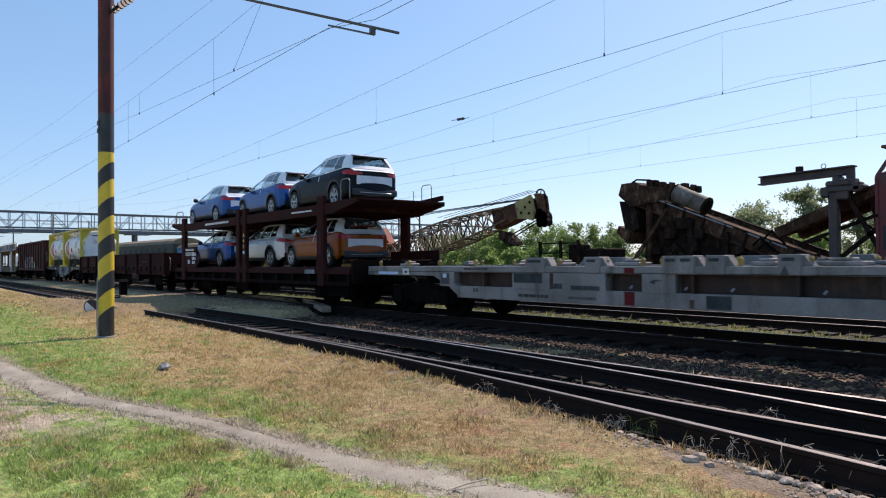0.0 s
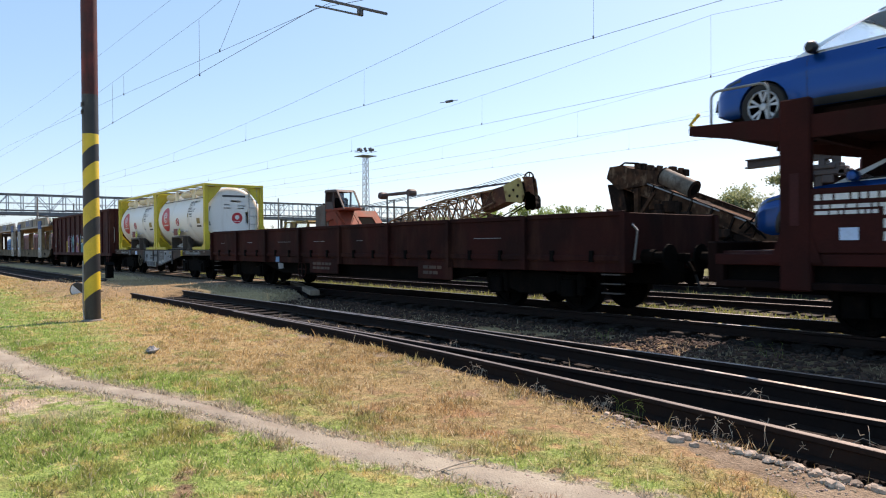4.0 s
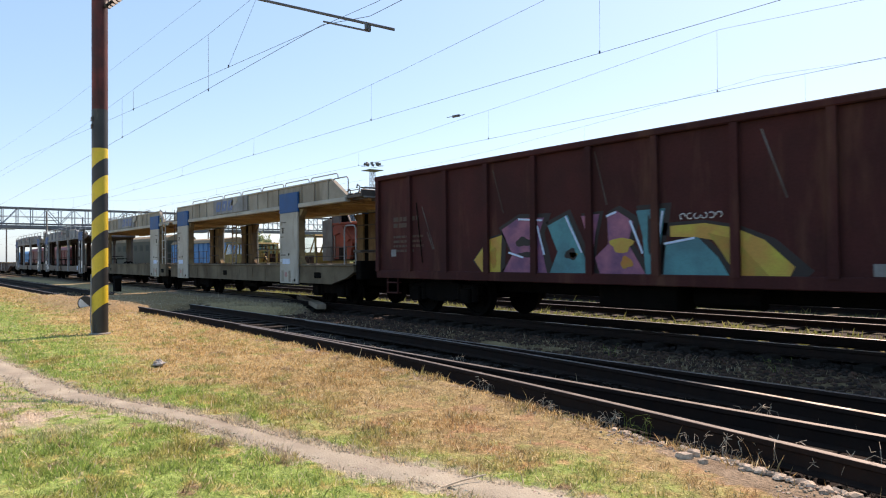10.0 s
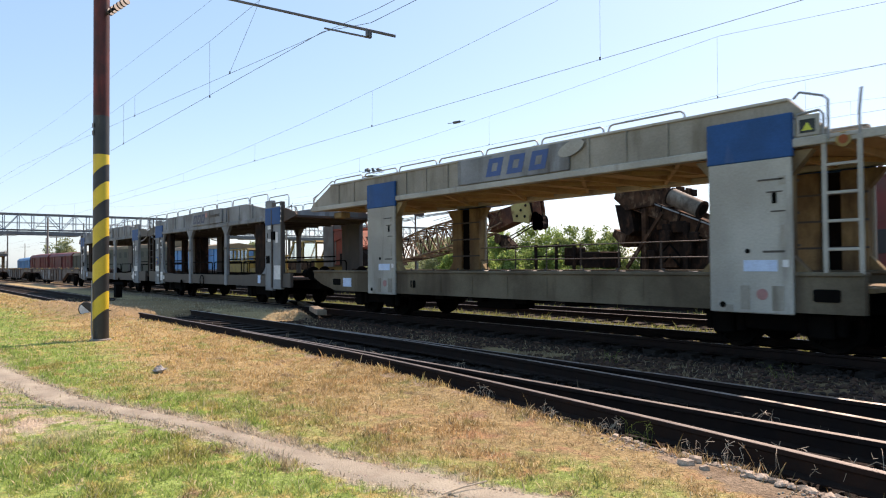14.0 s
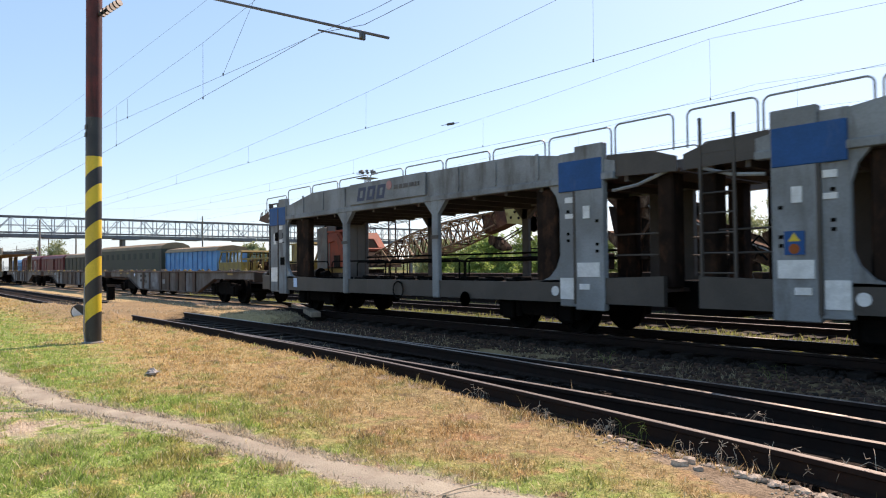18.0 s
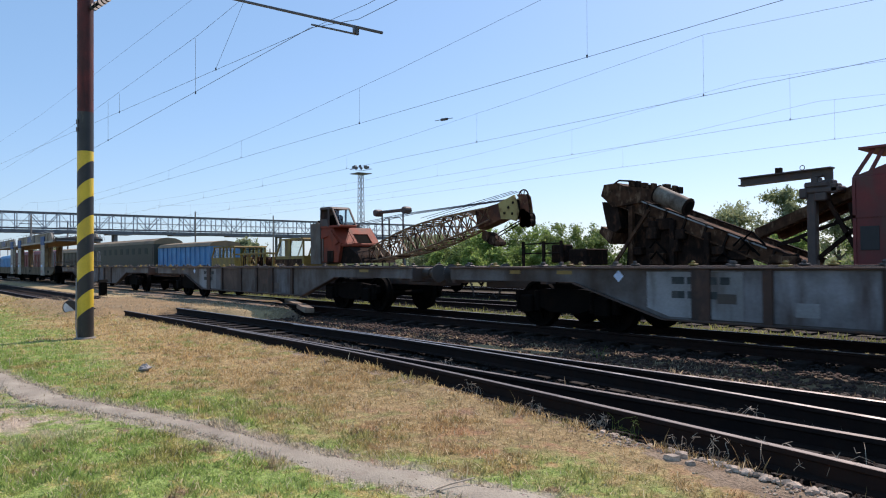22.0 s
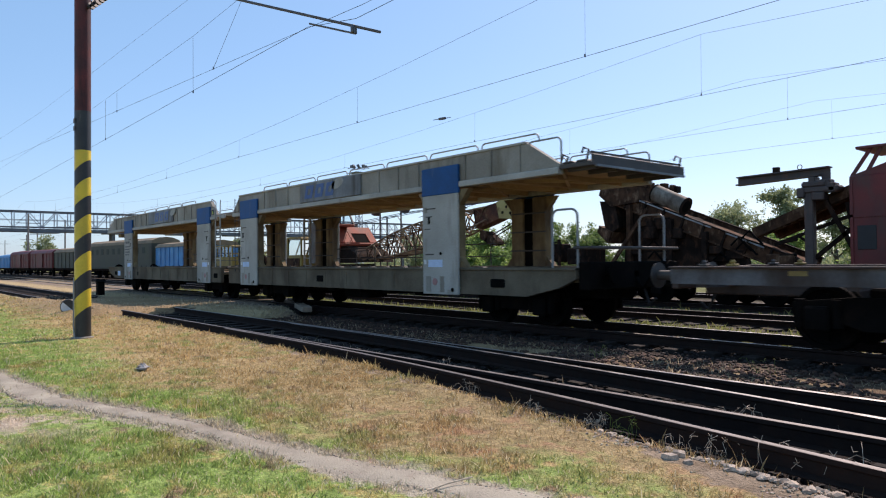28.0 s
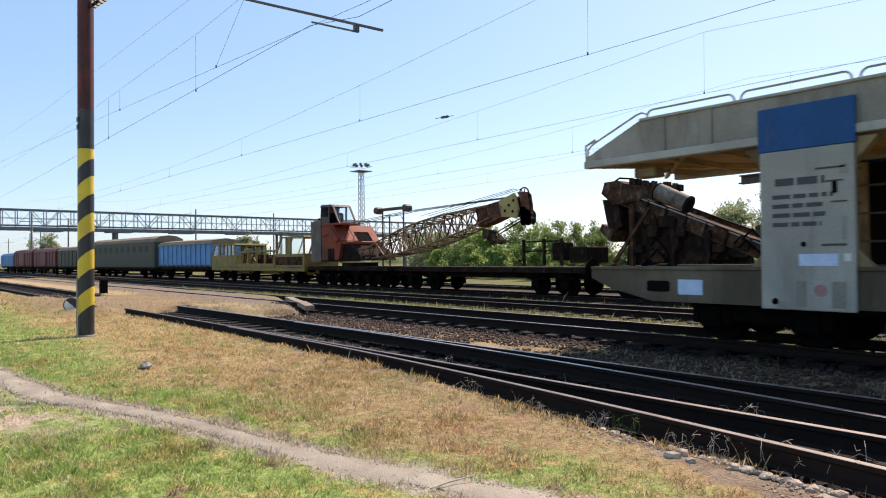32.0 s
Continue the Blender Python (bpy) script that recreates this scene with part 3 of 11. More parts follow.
    strip = math_("MULTIPLY", rng(ye, 12.2, 12.4), rng(ye, 13.9, 13.5))
    col = mix(strip, col, mix(mid, (0.10, 0.115, 0.03), (0.25, 0.215, 0.09)))
    col = mix(back, col, mix(rng(coarse, 0.4, 0.6), (0.055, 0.043, 0.034), (0.095, 0.078, 0.052)))
    col = mix(rng(y, 27.0, 32.0), col, mix(coarse, (0.10, 0.12, 0.035), (0.18, 0.16, 0.07)))
    # the earth crossing
    xe = math_("ADD", x, math_("MULTIPLY", math_("SUBTRACT", y, 6.0), 0.55))
    xe = math_("ADD", xe, rng(mid, 0.2, 0.8, -0.5, 0.5))
    cr = math_("MULTIPLY", math_("MULTIPLY", rng(xe, -20.4, -21.2), rng(x, -31.4, -30.0)), math_("MULTIPLY", rng(ye, 3.7, 4.5), rng(ye, 9.7, 9.3)))
    col = mix(cr, col, mix(rng(coarse, 0.4, 0.6), (0.30, 0.21, 0.113), (0.25, 0.18, 0.10)))
    # its trodden gravel over the main track, bounded by a slanting edge
    xs = math_("ADD", math_("ADD", x, math_("MULTIPLY", math_("SUBTRACT", y, 9.1), 2.386)), rng(mid, 0.2, 0.8, -0.25, 0.25))
    road = math_("MULTIPLY", math_("MULTIPLY", rng(xs, -16.7, -17.1), rng(y, 12.25, 12.0)), rng(ye, 8.7, 9.3))
    pale = mix(shade.outputs[0], (0.165, 0.122, 0.09), (0.27, 0.208, 0.158))
    pale = mix(rng(coarse, 0.50, 0.62), pale, mix(mid, (0.19, 0.16, 0.068), (0.30, 0.23, 0.115)))
    col = mix(road, col, pale)
    col = mix(1.0, col, rng(fine, 0.3, 0.7, 0.7, 1.3), "MULTIPLY")
    ln.new(col, b.inputs["Base Color"])
    bp = n.new("ShaderNodeBump")
    bp.inputs["Strength"].default_value, bp.inputs["Distance"].default_value = 0.8, 0.04
    ln.new(fine, bp.inputs["Height"])
    ln.new(bp.outputs["Normal"], b.inputs["Normal"])
    return m


me = bpy.data.meshes.new("ground")
me.from_pydata(gv, [], gf)
me.materials.append(ground_material())
me.shade_smooth()
ground = tagged(new("ground", me), "dry and green grass with brown ballast along the tracks", "ground", kind="structure")


# ---- footpath: a trodden gravel trail
def path_mid(x):
    return 1.50 + 0.262 * max(x + 8.6, 0.0) + 0.12 * min(x + 8.6, 0.0) + 0.015 * math.sin(x * 1.9 + 1.0)


def path_half(x, side):
    return 0.15 + 0.1 * bump01(x, -6.5, -9.0) + 0.06 * bump01(x, -6.0, -4.0) + 0.05 * noise.noise((x * 1.3, side * 7.0, 0)) + 0.05 * noise.noise((x * 6.0, side * 3.0, 2))


M_PATH = material("pinkish_grey_trodden_gravel", (0.365, 0.325, 0.25), (0.25, 0.215, 0.165), 2.4, 0.95, 0.0, 1.0, 70, (0.24, 0.19, 0.14), 0.3, 1.0)
g = G()
pxs = spread([(-34, -16, 0.6), (-16, 2, 0.08), (2, 8, 0.5)])
rows = []
for x in pxs:
    mid = path_mid(x)
    a, b = path_half(x, 1), path_half(x, 2)
    rows.append([(x, mid + o, ground_z(x, mid + o) + 0.012 - 0.018 * abs(k - 2) ** 2 / 4) for k, o in enumerate((-a, -a * 0.5, 0, b * 0.5, b))])
g.add([p for r in rows for p in r], [(i * 5 + j, (i + 1) * 5 + j, (i + 1) * 5 + j + 1, i * 5 + j + 1) for i in range(len(rows) - 1) for j in range(4)])
tagged(part("footpath", g, M_PATH, None, "", True), "narrow trodden footpath of pinkish grey gravel through grass", "path", kind="structure")


# ---- rails and sleepers
HEAD = [(-0.036, 0.0), (-0.036, -0.034), (-0.009, -0.05), (-0.008, -0.135), (-0.07, -0.15), (-0.07, -0.16),
        (0.07, -0.16), (0.07, -0.15), (0.008, -0.135), (0.009, -0.05), (0.036, -0.034), (0.036, 0.0)]


def rail_along(pts, top, parent):
    """A rail through (x, y) points with its running surface as a part of its own."""
    g, h = G(), G()
    n = len(HEAD)
    vs, hv = [], []
    for x, y, z in pts:
        vs += [(x, y + a, z - 0.003 + b) for a, b in HEAD]
        hv += [(x, y - 0.032, z - 0.0025), (x, y - 0.026, z), (x, y + 0.026, z), (x, y + 0.032, z - 0.0025)]
    g.add(vs, [(i * n + k, i * n + (k + 1) % n, (i + 1) * n + (k + 1) % n, (i + 1) * n + k) for i in range(len(pts) - 1) for k in range(n)])
    h.add(hv, [(i * 4 + k, i * 4 + k + 1, (i + 1) * 4 + k + 1, (i + 1) * 4 + k) for i in range(len(pts) - 1) for k in range(3)])
    r = part("rail", g, M_RAIL, parent, "rusty steel rail")
    part("running_surface", h, top, r)
    return r


def track(name, place, top, x0, x1, label):
    y, z = place
    t = thing(name, label, "railway track", (0, 0, 0), kind="structure")
    for o in (-0.753, 0.753):
        rail_along([(x0, y + o, z), ((x0 + x1) / 2, y + o, z), (x1, y + o, z)], top, t)
    return t


near_track = thing("track_near", "disused near turnout with dull brown rails on dark wooden sleepers", "railway track", kind="structure")
for o, top in ((-0.725, M_RAILDULL), (0.725, M_RAILTOP)):
    xs = spread([(-20.6, -14, 1.5), (-14, 10, 0.6)])
    rail_along([(x, YARD + o, -0.005) for x in xs], M_RAILDULL if o < 0 else M_RAILTOP, near_track)
    xs = spread([(-13.2, 10, 0.6)])
    rail_along([(x, YARD + o + branch(x) - (0.075 if o < 0 else 0.075) * (1 - bump01(x, -13, -8)), -0.004) for x in xs], M_RAILDULL if o < 0 else M_RAILTOP, near_track)
    rail_along([(x, YARD + o, -0.005 - (0.07 if o < 0 else 0.0)) for x in (-120, -60, -29.6)], M_RAILDULL, near_track)
train_track = track("track_main", TRACKS["train"], M_RAILTOP, -330, 90, "main running track with polished rail heads")
second_track = track("track_second", TRACKS["second"], M_RAILDULL, -330, 90, "empty rusty siding track")
third_track = track("track_third", TRACKS["third"], M_RAILDULL, -330, 90, "siding track under the parked works train")
fourth_track = track("track_fourth", TRACKS["fourth"], M_RAILTOP, -330, 90, "far siding track with bright rail heads")

# ---- earth crossing edge, kerb beams and a lidless drain hole
g = G()
g.beam((-17.0, 9.42, -0.03), (-18.85, 10.15, -0.02), 0.26, 0.14)
M_PLANK = material("weathered_tan_plank", (0.30, 0.235, 0.17), (0.20, 0.155, 0.115), 3.0, 0.9, 0.0, 0.4, 30, (0.12, 0.09, 0.06), 0.3, 1.0)
tagged(part("kerb_beam", g, M_PLANK, None), "worn tan beam at the edge of the earth crossing", "kerb", kind="structure")
g = G()
g.beam((-19.15, 10.36, -0.075), (-22.6, 11.66, -0.075), 0.26, 0.12)
tagged(part("kerb_beam", g, M_PLANK, None), "worn tan crossing plank between the rails", "kerb", kind="structure")


# ---- the passing train; u is a place along the train, its x at six seconds
YC = 11.01
TRAIN = []


def wagon(name, label, u, category="wagon", group="wagons of the passing train"):
    ob = thing(name, label, category, (u, YC, 0), group)
    TRAIN.append((ob, u))
    return ob


def bars(x0, x1, z0, z1, y, rows, mat, parent, name="marking", fill=0.72, seed=1, flip=1):
    """Writing that cannot be read: short bars in rows on the side plane at y."""
    rnd = random.Random(seed)
    g = G()
    h = (z1 - z0) / rows
    for r in range(rows):
        x, top = x0, z1 - r * h
        end = x1 - rnd.random() * 0.35 * (x1 - x0) * (r > 0)
        while x < end - 0.02:
            w = min(rnd.uniform(0.5, 2.2) * h, end - x)
            g.box(x, x + w, y - 0.004 * flip, y, top - h * fill, top)
            x += w + h * 0.3
    return part(name, g, mat, parent)


AXLES = []


def wheelset(parent, x, r=0.46):
    """An axle with two wheels, turning about its own middle."""
    g = G()
    for s in (-1, 1):
        y = s * 0.753
        g.lathe([(y - s * 0.095, r + 0.0), (y - s * 0.095, r + 0.028), (y - s * 0.065, r + 0.026), (y - s * 0.055, r), (y + s * 0.06, r - 0.008),
                 (y + s * 0.06, r - 0.07), (y + s * 0.02, r - 0.08), (y - s * 0.01, 0.14), (y + s * 0.07, 0.12), (y + s * 0.07, 0.0)], (0, 0, 0), "y", 28)
        for k in range(4):
            a = k * math.pi / 2
            g.beam((0.16 * math.cos(a), y + s * 0.045, 0.16 * math.sin(a)), (0.33 * math.cos(a), y + s * 0.05, 0.33 * math.sin(a)), 0.05, 0.03)
    g.lathe([(-0.75, 0.075), (0.75, 0.075)], (0, 0, 0), "y", 12)
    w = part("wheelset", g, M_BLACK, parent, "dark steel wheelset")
    w.location = (x, 0, r)
    AXLES.append((w, x, r))
    return w


def bogie(parent, x, half=0.9, r=0.46, top=0.86):
    """Bogie frame with axle boxes and springs; the wheelsets are parts beside it."""
    g = G()
    for s in (-1, 1):
        y0, y1 = sorted((s * 0.96, s * 1.1))
        pro = [(x - half - 0.35, 0.50), (x - half + 0.25, 0.42), (x - 0.35, 0.32), (x + 0.35, 0.32), (x + half - 0.25, 0.42), (x + half + 0.35, 0.50),
               (x + half + 0.35, 0.68), (x + 0.45, top - 0.12), (x - 0.45, top - 0.12), (x - half - 0.35, 0.68)]
        g.prism(pro, "y", y0, y1)
        for a in (-half, half):
            g.box(x + a - 0.16, x + a + 0.16, *sorted((s * 1.0, s * 1.2)), r - 0.17, r + 0.17, 0.03)
            for e in (-0.24, 0.24):
                g.lathe([(r - 0.12, 0.075), (r + 0.26, 0.075)], (x + a + e, s * 1.08, 0), "z", 10)
    g.box(x - 0.3, x + 0.3, -1.05, 1.05, 0.5, top, 0.03)
    part("bogie_frame", g, M_BLACK, parent, "near-black bogie frame, coloured for shade")
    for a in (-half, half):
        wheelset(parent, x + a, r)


def buffers(parent, x, way, z=1.05, mat=None):
    """Two side buffers, a draw hook and a hanging hose at a wagon's end."""
    for s in (-1, 1):
        g = G()
        g.lathe([(0, 0.13), (0.22 * way, 0.12), (0.22 * way, 0.085), (0.46 * way, 0.085), (0.47 * way, 0.22), (0.5 * way, 0.21)], (x, s * 0.875, z), "x", 16)
        part("buffer", g, mat or M_BLACK, parent)
    g = G()
    g.box(min(x, x + 0.3 * way), max(x, x + 0.3 * way), -0.09, 0.09, z - 0.1, z + 0.05, 0.02)
    g.tube([(x + 0.25 * way, 0, z - 0.05), (x + 0.42 * way, 0.02, z - 0.3), (x + 0.62 * way, 0, z - 0.08)], 0.035, 6)
    part("screw_coupling", g, M_BLACK, parent)
    g = G()
    g.tube([(x, 0.45, z - 0.15), (x + 0.16 * way, 0.45, z - 0.3), (x + 0.3 * way, 0.4, z - 0.62), (x + 0.45 * way, 0.4, z - 0.5)], 0.025, 6)
    part("brake_hose", g, M_TYRE, parent)


def hoop(g, x0, x1, y, z0, z1, r=0.022, c=0.14):
    """A handrail hoop with rounded corners."""
    pts = [(x0, y, z0)]
    for k in range(5):
        a = math.pi / 2 * k / 4
        pts.append((x0 + c - c * math.cos(a), y, z1 - c + c * math.sin(a)))
    for k in range(5):
        a = math.pi / 2 * k / 4
        pts.append((x1 - c + c * math.sin(a), y, z1 - c + c * math.cos(a)))
    pts.append((x1, y, z0))
    g.tube(pts, r, 6)


def slant_frame(g, x, z0, z1, wd, lean, bar, y0, y1):
    """A slanted open frame lying between two planes."""
    at = lambda a, z: (x + a + lean * (z - z0) / (z1 - z0), z)
    for a0, a1, c0, c1 in ((0, bar, z0, z1), (wd - bar, wd, z0, z1), (bar, wd - bar, z0, z0 + bar * 0.75), (bar, wd - bar, z1 - bar * 0.75, z1)):
        g.prism([at(a0, c0), at(a1, c0), at(a1, c1), at(a0, c1)], "y", y0, y1)


# -- double-deck car carriers, beige: one unit from the joint (local x = 0) outwards; way = 1 or -1
def beige_carrier(u, way, tip_detail, group):
    w = wagon("car_transporter_wagon", "empty double-deck car wagon, dirty beige with blue-topped grey pillars", u, "car wagon", group)
    out, tap, end, sil = (15.7, 14.2, 15.0, 15.35) if way > 0 else (14.8, 13.7, 14.8, 14.7)
    X = lambda a, b: tuple(sorted((a * way, b * way)))
    P = lambda pts: [(x * way, z) for x, z in pts]
    for s in (-1, 1):
        yo, yi = s * 1.46, s * 1.34
        # lower side sill
        g = G()
        g.prism(P([(0.35, 0.60), (sil - 1.2, 0.60), (sil - 0.4, 0.78), (sil, 0.95), (sil, 1.14), (0.35, 1.1)]), "y", *sorted((yo, yi)))
        g.box(*X(0.35, sil), *sorted((yo + s * 0.03, yi - s * 0.1)), 1.09, 1.15, 0.015)
        sill = part("side_sill", g, M_SILL, w)
        g = G()
        for k in range(7):
            xx = 3.6 + k * 1.05
            g.box(*X(xx, xx + 0.04), *sorted((yo + s * 0.012, yo)), 0.66, 1.05)
        part("sill_rib", g, M_SILL, sill)
        if s < 0:
            # black plates on the sill stand for the shade inside its holes
            g = G()
            for c, rx in ((6.5, 0.17), (13.4, 0.2)) if way > 0 else ((0.8, 0.17), (9.9, 0.09), (13.4, 0.2)):
                g.prism([(c * way + rx * min(max(1.35 * math.cos(a), -1), 1), 0.84 + 0.085 * min(max(1.35 * math.sin(a), -1), 1)) for a in [2 * math.pi * q / 20 for q in range(20)]], "y", yo - 0.012, yo)
            part("sill_opening", g, M_BLACK, sill, "dark oval hole in the sill")
        # upper side beam with web stiffeners
        g = G()
        g.prism(P([(0.75, 2.94), (0.75, 3.02), (1.25, 3.51), (tap, 3.51), (end, 3.02), (end, 2.94)]), "y", *sorted((yo + s * 0.0, yi)))
        beam = part("upper_beam", g, M_BEIGE, w)
        g = G()
        g.box(*X(0.75, end), *sorted((yo + s * 0.05, yi)), 2.84, 2.96, 0.012)
        g.box(*X(1.25, tap), *sorted((yo + s * 0.035, yi)), 3.49, 3.535, 0.01)
        part("beam_flange", g, M_PLATE, beam)
        for k in range(15):
            xx = 3.1 + k * 0.78
            if 11.0 < xx + (0 if way > 0 else 0.5) < 12.4 or xx > tap - 0.1:
                continue
            g = G()
            g.box(*X(xx, xx + 0.035), *sorted((yo + s * 0.03, yo)), 2.97, 3.488)
            part("beam_rib", g, M_BEIGE, beam)
        # maker's panel in the middle of the beam
        g = G()
        g.box(*(X(5.5, 8.6) if way > 0 else X(5.1, 8.2)), *sorted((yo + s * 0.05, yo + s * 0.01)), 2.98, 3.5, 0.008)
        panel = part("name_panel", g, M_GREY, beam, "grey panel with slanted blue shapes")
        g = G()
        yb = yo + s * 0.056
        x0, dx = (5.75, 0.56) if way > 0 else (5.6, 0.6)
        for k in range(3):
            a = x0 + k * dx
            if way < 0:
                a = x0 + (2 - k) * dx
            bx = a * way if way > 0 else -(a + 0.5)
            g = G()
            slant_frame(g, bx, 3.07, 3.43, 0.42, 0.11, 0.13, *sorted((yb, yb - s * 0.004)))
            part_one("slanted_mark", g, M_INKB, panel, "slanted blue outline shape")
        g = G()
        xo = (x0 + 1.75) * way if way > 0 else -(x0 + 2 * dx) + 1.75
        g.prism([(xo + 0.30 * math.cos(a), 3.36 + 0.13 * math.sin(a) + 0.06 * math.cos(a)) for a in [2 * math.pi * k / 18 for k in range(18)]], "y", *sorted((yb, yb - s * 0.004)))
        part("oval_decal", g, M_PLATE, panel, "pale worn oval decal")
        # pillars: broad plates with a blue head, their channels towards the inside
        for a, b in ((1.45, 2.68), (11.12, 12.3)) if way > 0 else ((1.2, 2.4), (10.55, 11.74)):
            g = G()
            g.box(*X(a, b), *sorted((s * 1.53, s * 1.47)), 0.57, 2.72, 0.012)
            pl = part("pillar_plate", g, M_PLATE, w, "light grey steel pillar plate")
            g = G()
            g.box(*X(a - 0.02, b + 0.02), *sorted((s * 1.535, s * 1.47)), 2.72, 3.32, 0.012)
            part("pillar_head", g, M_BLUE, pl, "blue painted pillar head")
            g = G()
            for c in (a + 0.04, b - 0.44):
                g.box(*X(c, c + 0.4), *sorted((s * 1.47, s * 1.25)), 1.1, 2.8, 0.02)
            g.prism(P([(a - 0.22, 1.1), (a + 0.1, 1.1), (a + 0.1, 1.45)]), "y", *sorted((s * 1.45, s * 1.3)))
            g.prism(P([(b + 0.22, 1.1), (b - 0.1, 1.1), (b - 0.1, 1.45)]), "y", *sorted((s * 1.45, s * 1.3)))
            g.prism(P([(a - 0.25, 2.8), (a + 0.1, 2.8), (a + 0.1, 2.4)]), "y", *sorted((s * 1.45, s * 1.3)))
            g.prism(P([(b + 0.25, 2.8), (b - 0.1, 2.8), (b - 0.1, 2.4)]), "y", *sorted((s * 1.45, s * 1.3)))
            part("pillar_channel", g, M_TAN2, pl, "soiled yellowish inner channel")
            # black filling stands for the shade inside the channel
            g = G()
            g.box(*X((a + b) / 2 - 0.17, (a + b) / 2 + 0.17), *sorted((s * 1.469, s * 1.31)), 1.12, 2.78)
            part("channel_slot", g, M_BLACK, pl)
            g = G()
            for z in (1.5, 1.95, 2.4):
                g.box(*X(a + 0.02, b - 0.02), *sorted((s * 1.26, s * 1.235)), z, z + 0.035)
            part("rung", g, M_GREYDK, pl)
            if s < 0:
                y = -1.531
                g = G()
                for k, (fx, fz, fw, fh) in enumerate(((0.12, 0.62, 0.16, 0.34), (0.6, 0.62, 0.13, 0.34), (0.84, 0.58, 0.12, 0.1), (0.07, 2.35, 0.1, 0.12), (0.1, 1.5, 0.05, 0.3))):
                    g.box(*X(a + fx, a + fx + fw), y - 0.006, y, fz, fz + fh)
                part("stain", g, M_BEIGE, pl)
                g = G()
                g.lathe([(0, 0.035), (-0.012, 0.035)], ((a + 0.62) * way, y, 1.45), "y", 12)
                g.lathe([(0, 0.045), (-0.012, 0.045)], ((a + 1.0) * way, y, 0.68), "y", 12)
                g.box(*X(a + 0.2, a + 0.26), y - 0.01, y, 2.1, 2.25)
                part("bolt_hole", g, M_BLACK, pl)
                g = G()
                g.box(*X(a + 0.2, a + 0.68), y - 0.007, y, 1.16, 1.32)
                part("paper_label", g, M_PAPER, pl, "pale paper label")
                g = G()
                g.lathe([(y, 0.08), (y - 0.006, 0.08), (y - 0.006, 0.05)], ((a + 0.42) * way, 0, 0.84), "y", 18)
                part("ring_sticker", g, M_PLATERED2, pl, "faded red ring sticker")
                for fx, fz, fw, fh in ((0.1, 2.42, 0.36, 0.025), (0.12, 2.25, 0.22, 0.02), (0.08, 1.98, 0.2, 0.02), (0.1, 1.42, 0.3, 0.03), (0.05, 1.22, 0.08, 0.1)):
                    g = G()
                    g.box(*X(a + fx, a + fx + fw), y - 0.006, y, fz, fz + fh)
                    part("small_plate", g, M_GREYDK if fh < 0.05 else M_INKW, pl)
                if tip_detail and a > 5:
                    bars(*X(a + 0.35, a + 0.98), 2.2, 2.34, y, 1, M_INK, pl, "marking", 0.7, 5)
                    bars(*X(a + 0.25, a + 1.02), 1.62, 2.12, y, 4, M_INK, pl, "marking", 0.45, 6)
    # upper deck: floor plate and the ribs under it
    g = G()
    g.box(*X(0.4, end), -1.34, 1.34, 2.96, 3.0)
    deck = part("upper_deck", g, M_TAN, w, "tan deck seen from below")
    g = G()
    for k in range(16):
        xx = 0.8 + k * 0.9
        g.box(*X(xx, xx + 0.06), -1.34, 1.34, 2.86, 2.96)
    for k in range(7):
        xx = 1.0 + k * 2.0
        g.beam((xx * way, -1.3, 2.91), ((xx + 1.95) * way, 1.3, 2.91), 0.06, 0.07)
        g.beam((xx * way, 1.3, 2.91), ((xx + 1.95) * way, -1.3, 2.91), 0.06, 0.07)
    part("deck_rib", g, M_TAN, deck)
    if way > 0:
        g = G()
        g.prism(P([(end, 2.96), (out, 2.95), (out, 2.99), (end, 3.0)]), "y", -1.4, 1.4)
        ramp = part("ramp_plate", g, M_FLATBROWN, deck, "rusty brown ramp plate")
        for k in range(5):
            g = G()
            g.box(*X(end + 0.05, out - 0.02), -1.3 + k * 0.6, -1.22 + k * 0.6, 2.88, 2.955)
            part("ramp_rib", g, M_GREYDK, ramp)
        for x, y, z in ((out - 0.1, -1.45, 3.2), (out - 0.55, -1.45, 3.12), (out + 0.02, 1.3, 3.28)):
            g = G()
            g.tube([(x, y, 3.0), (x + 0.05, y, z), (x - 0.06, y, z + 0.05), (x - 0.1, y, z - 0.04)], 0.02, 6)
            part("locking_lever", g, M_GREYDK, ramp)
        g = G()
        g.beam((out - 0.02, -1.44, 3.16), (out - 0.02, 1.44, 3.16), 0.03, 0.03)
        part("end_rail", g, M_GREYDK, ramp)
        g = G()
        g.box(*X(end, out), -1.46, -1.4, 2.92, 3.0, 0.01)
        g.box(*X(end, out), 1.4, 1.46, 2.92, 3.0, 0.01)
        part("ramp_edge", g, M_GREYDK, deck)
        g = G()
        g.box(*X(out, out + 0.05), -1.46, 1.46, 2.92, 3.12, 0.01)
        part("end_plate", g, M_GREYDK, deck, "dark grey end plate of the deck")
        g = G()
        g.box(*X(out + 0.05, out + 0.1), -1.4, 1.4, 2.9, 2.94)
        part("end_strip", g, M_GREY, deck)
        for y in (-1.1, 0.35, 1.2):
            g = G()
            g.tube([((out - 0.35) * way, y, 2.99), ((out - 0.33) * way, y, 3.22), ((out - 0.33) * way, y + 0.45, 3.22), ((out - 0.35) * way, y + 0.5, 2.99)], 0.014, 5)
            part("deck_handle", g, M_TUBE, deck)
        # headstock with a chequered step on it
        g = G()
        g.box(*X(sil, sil + 0.25), -1.4, 1.4, 0.75, 1.25, 0.02)
        part("headstock", g, M_BLACK, w)
        g = G()
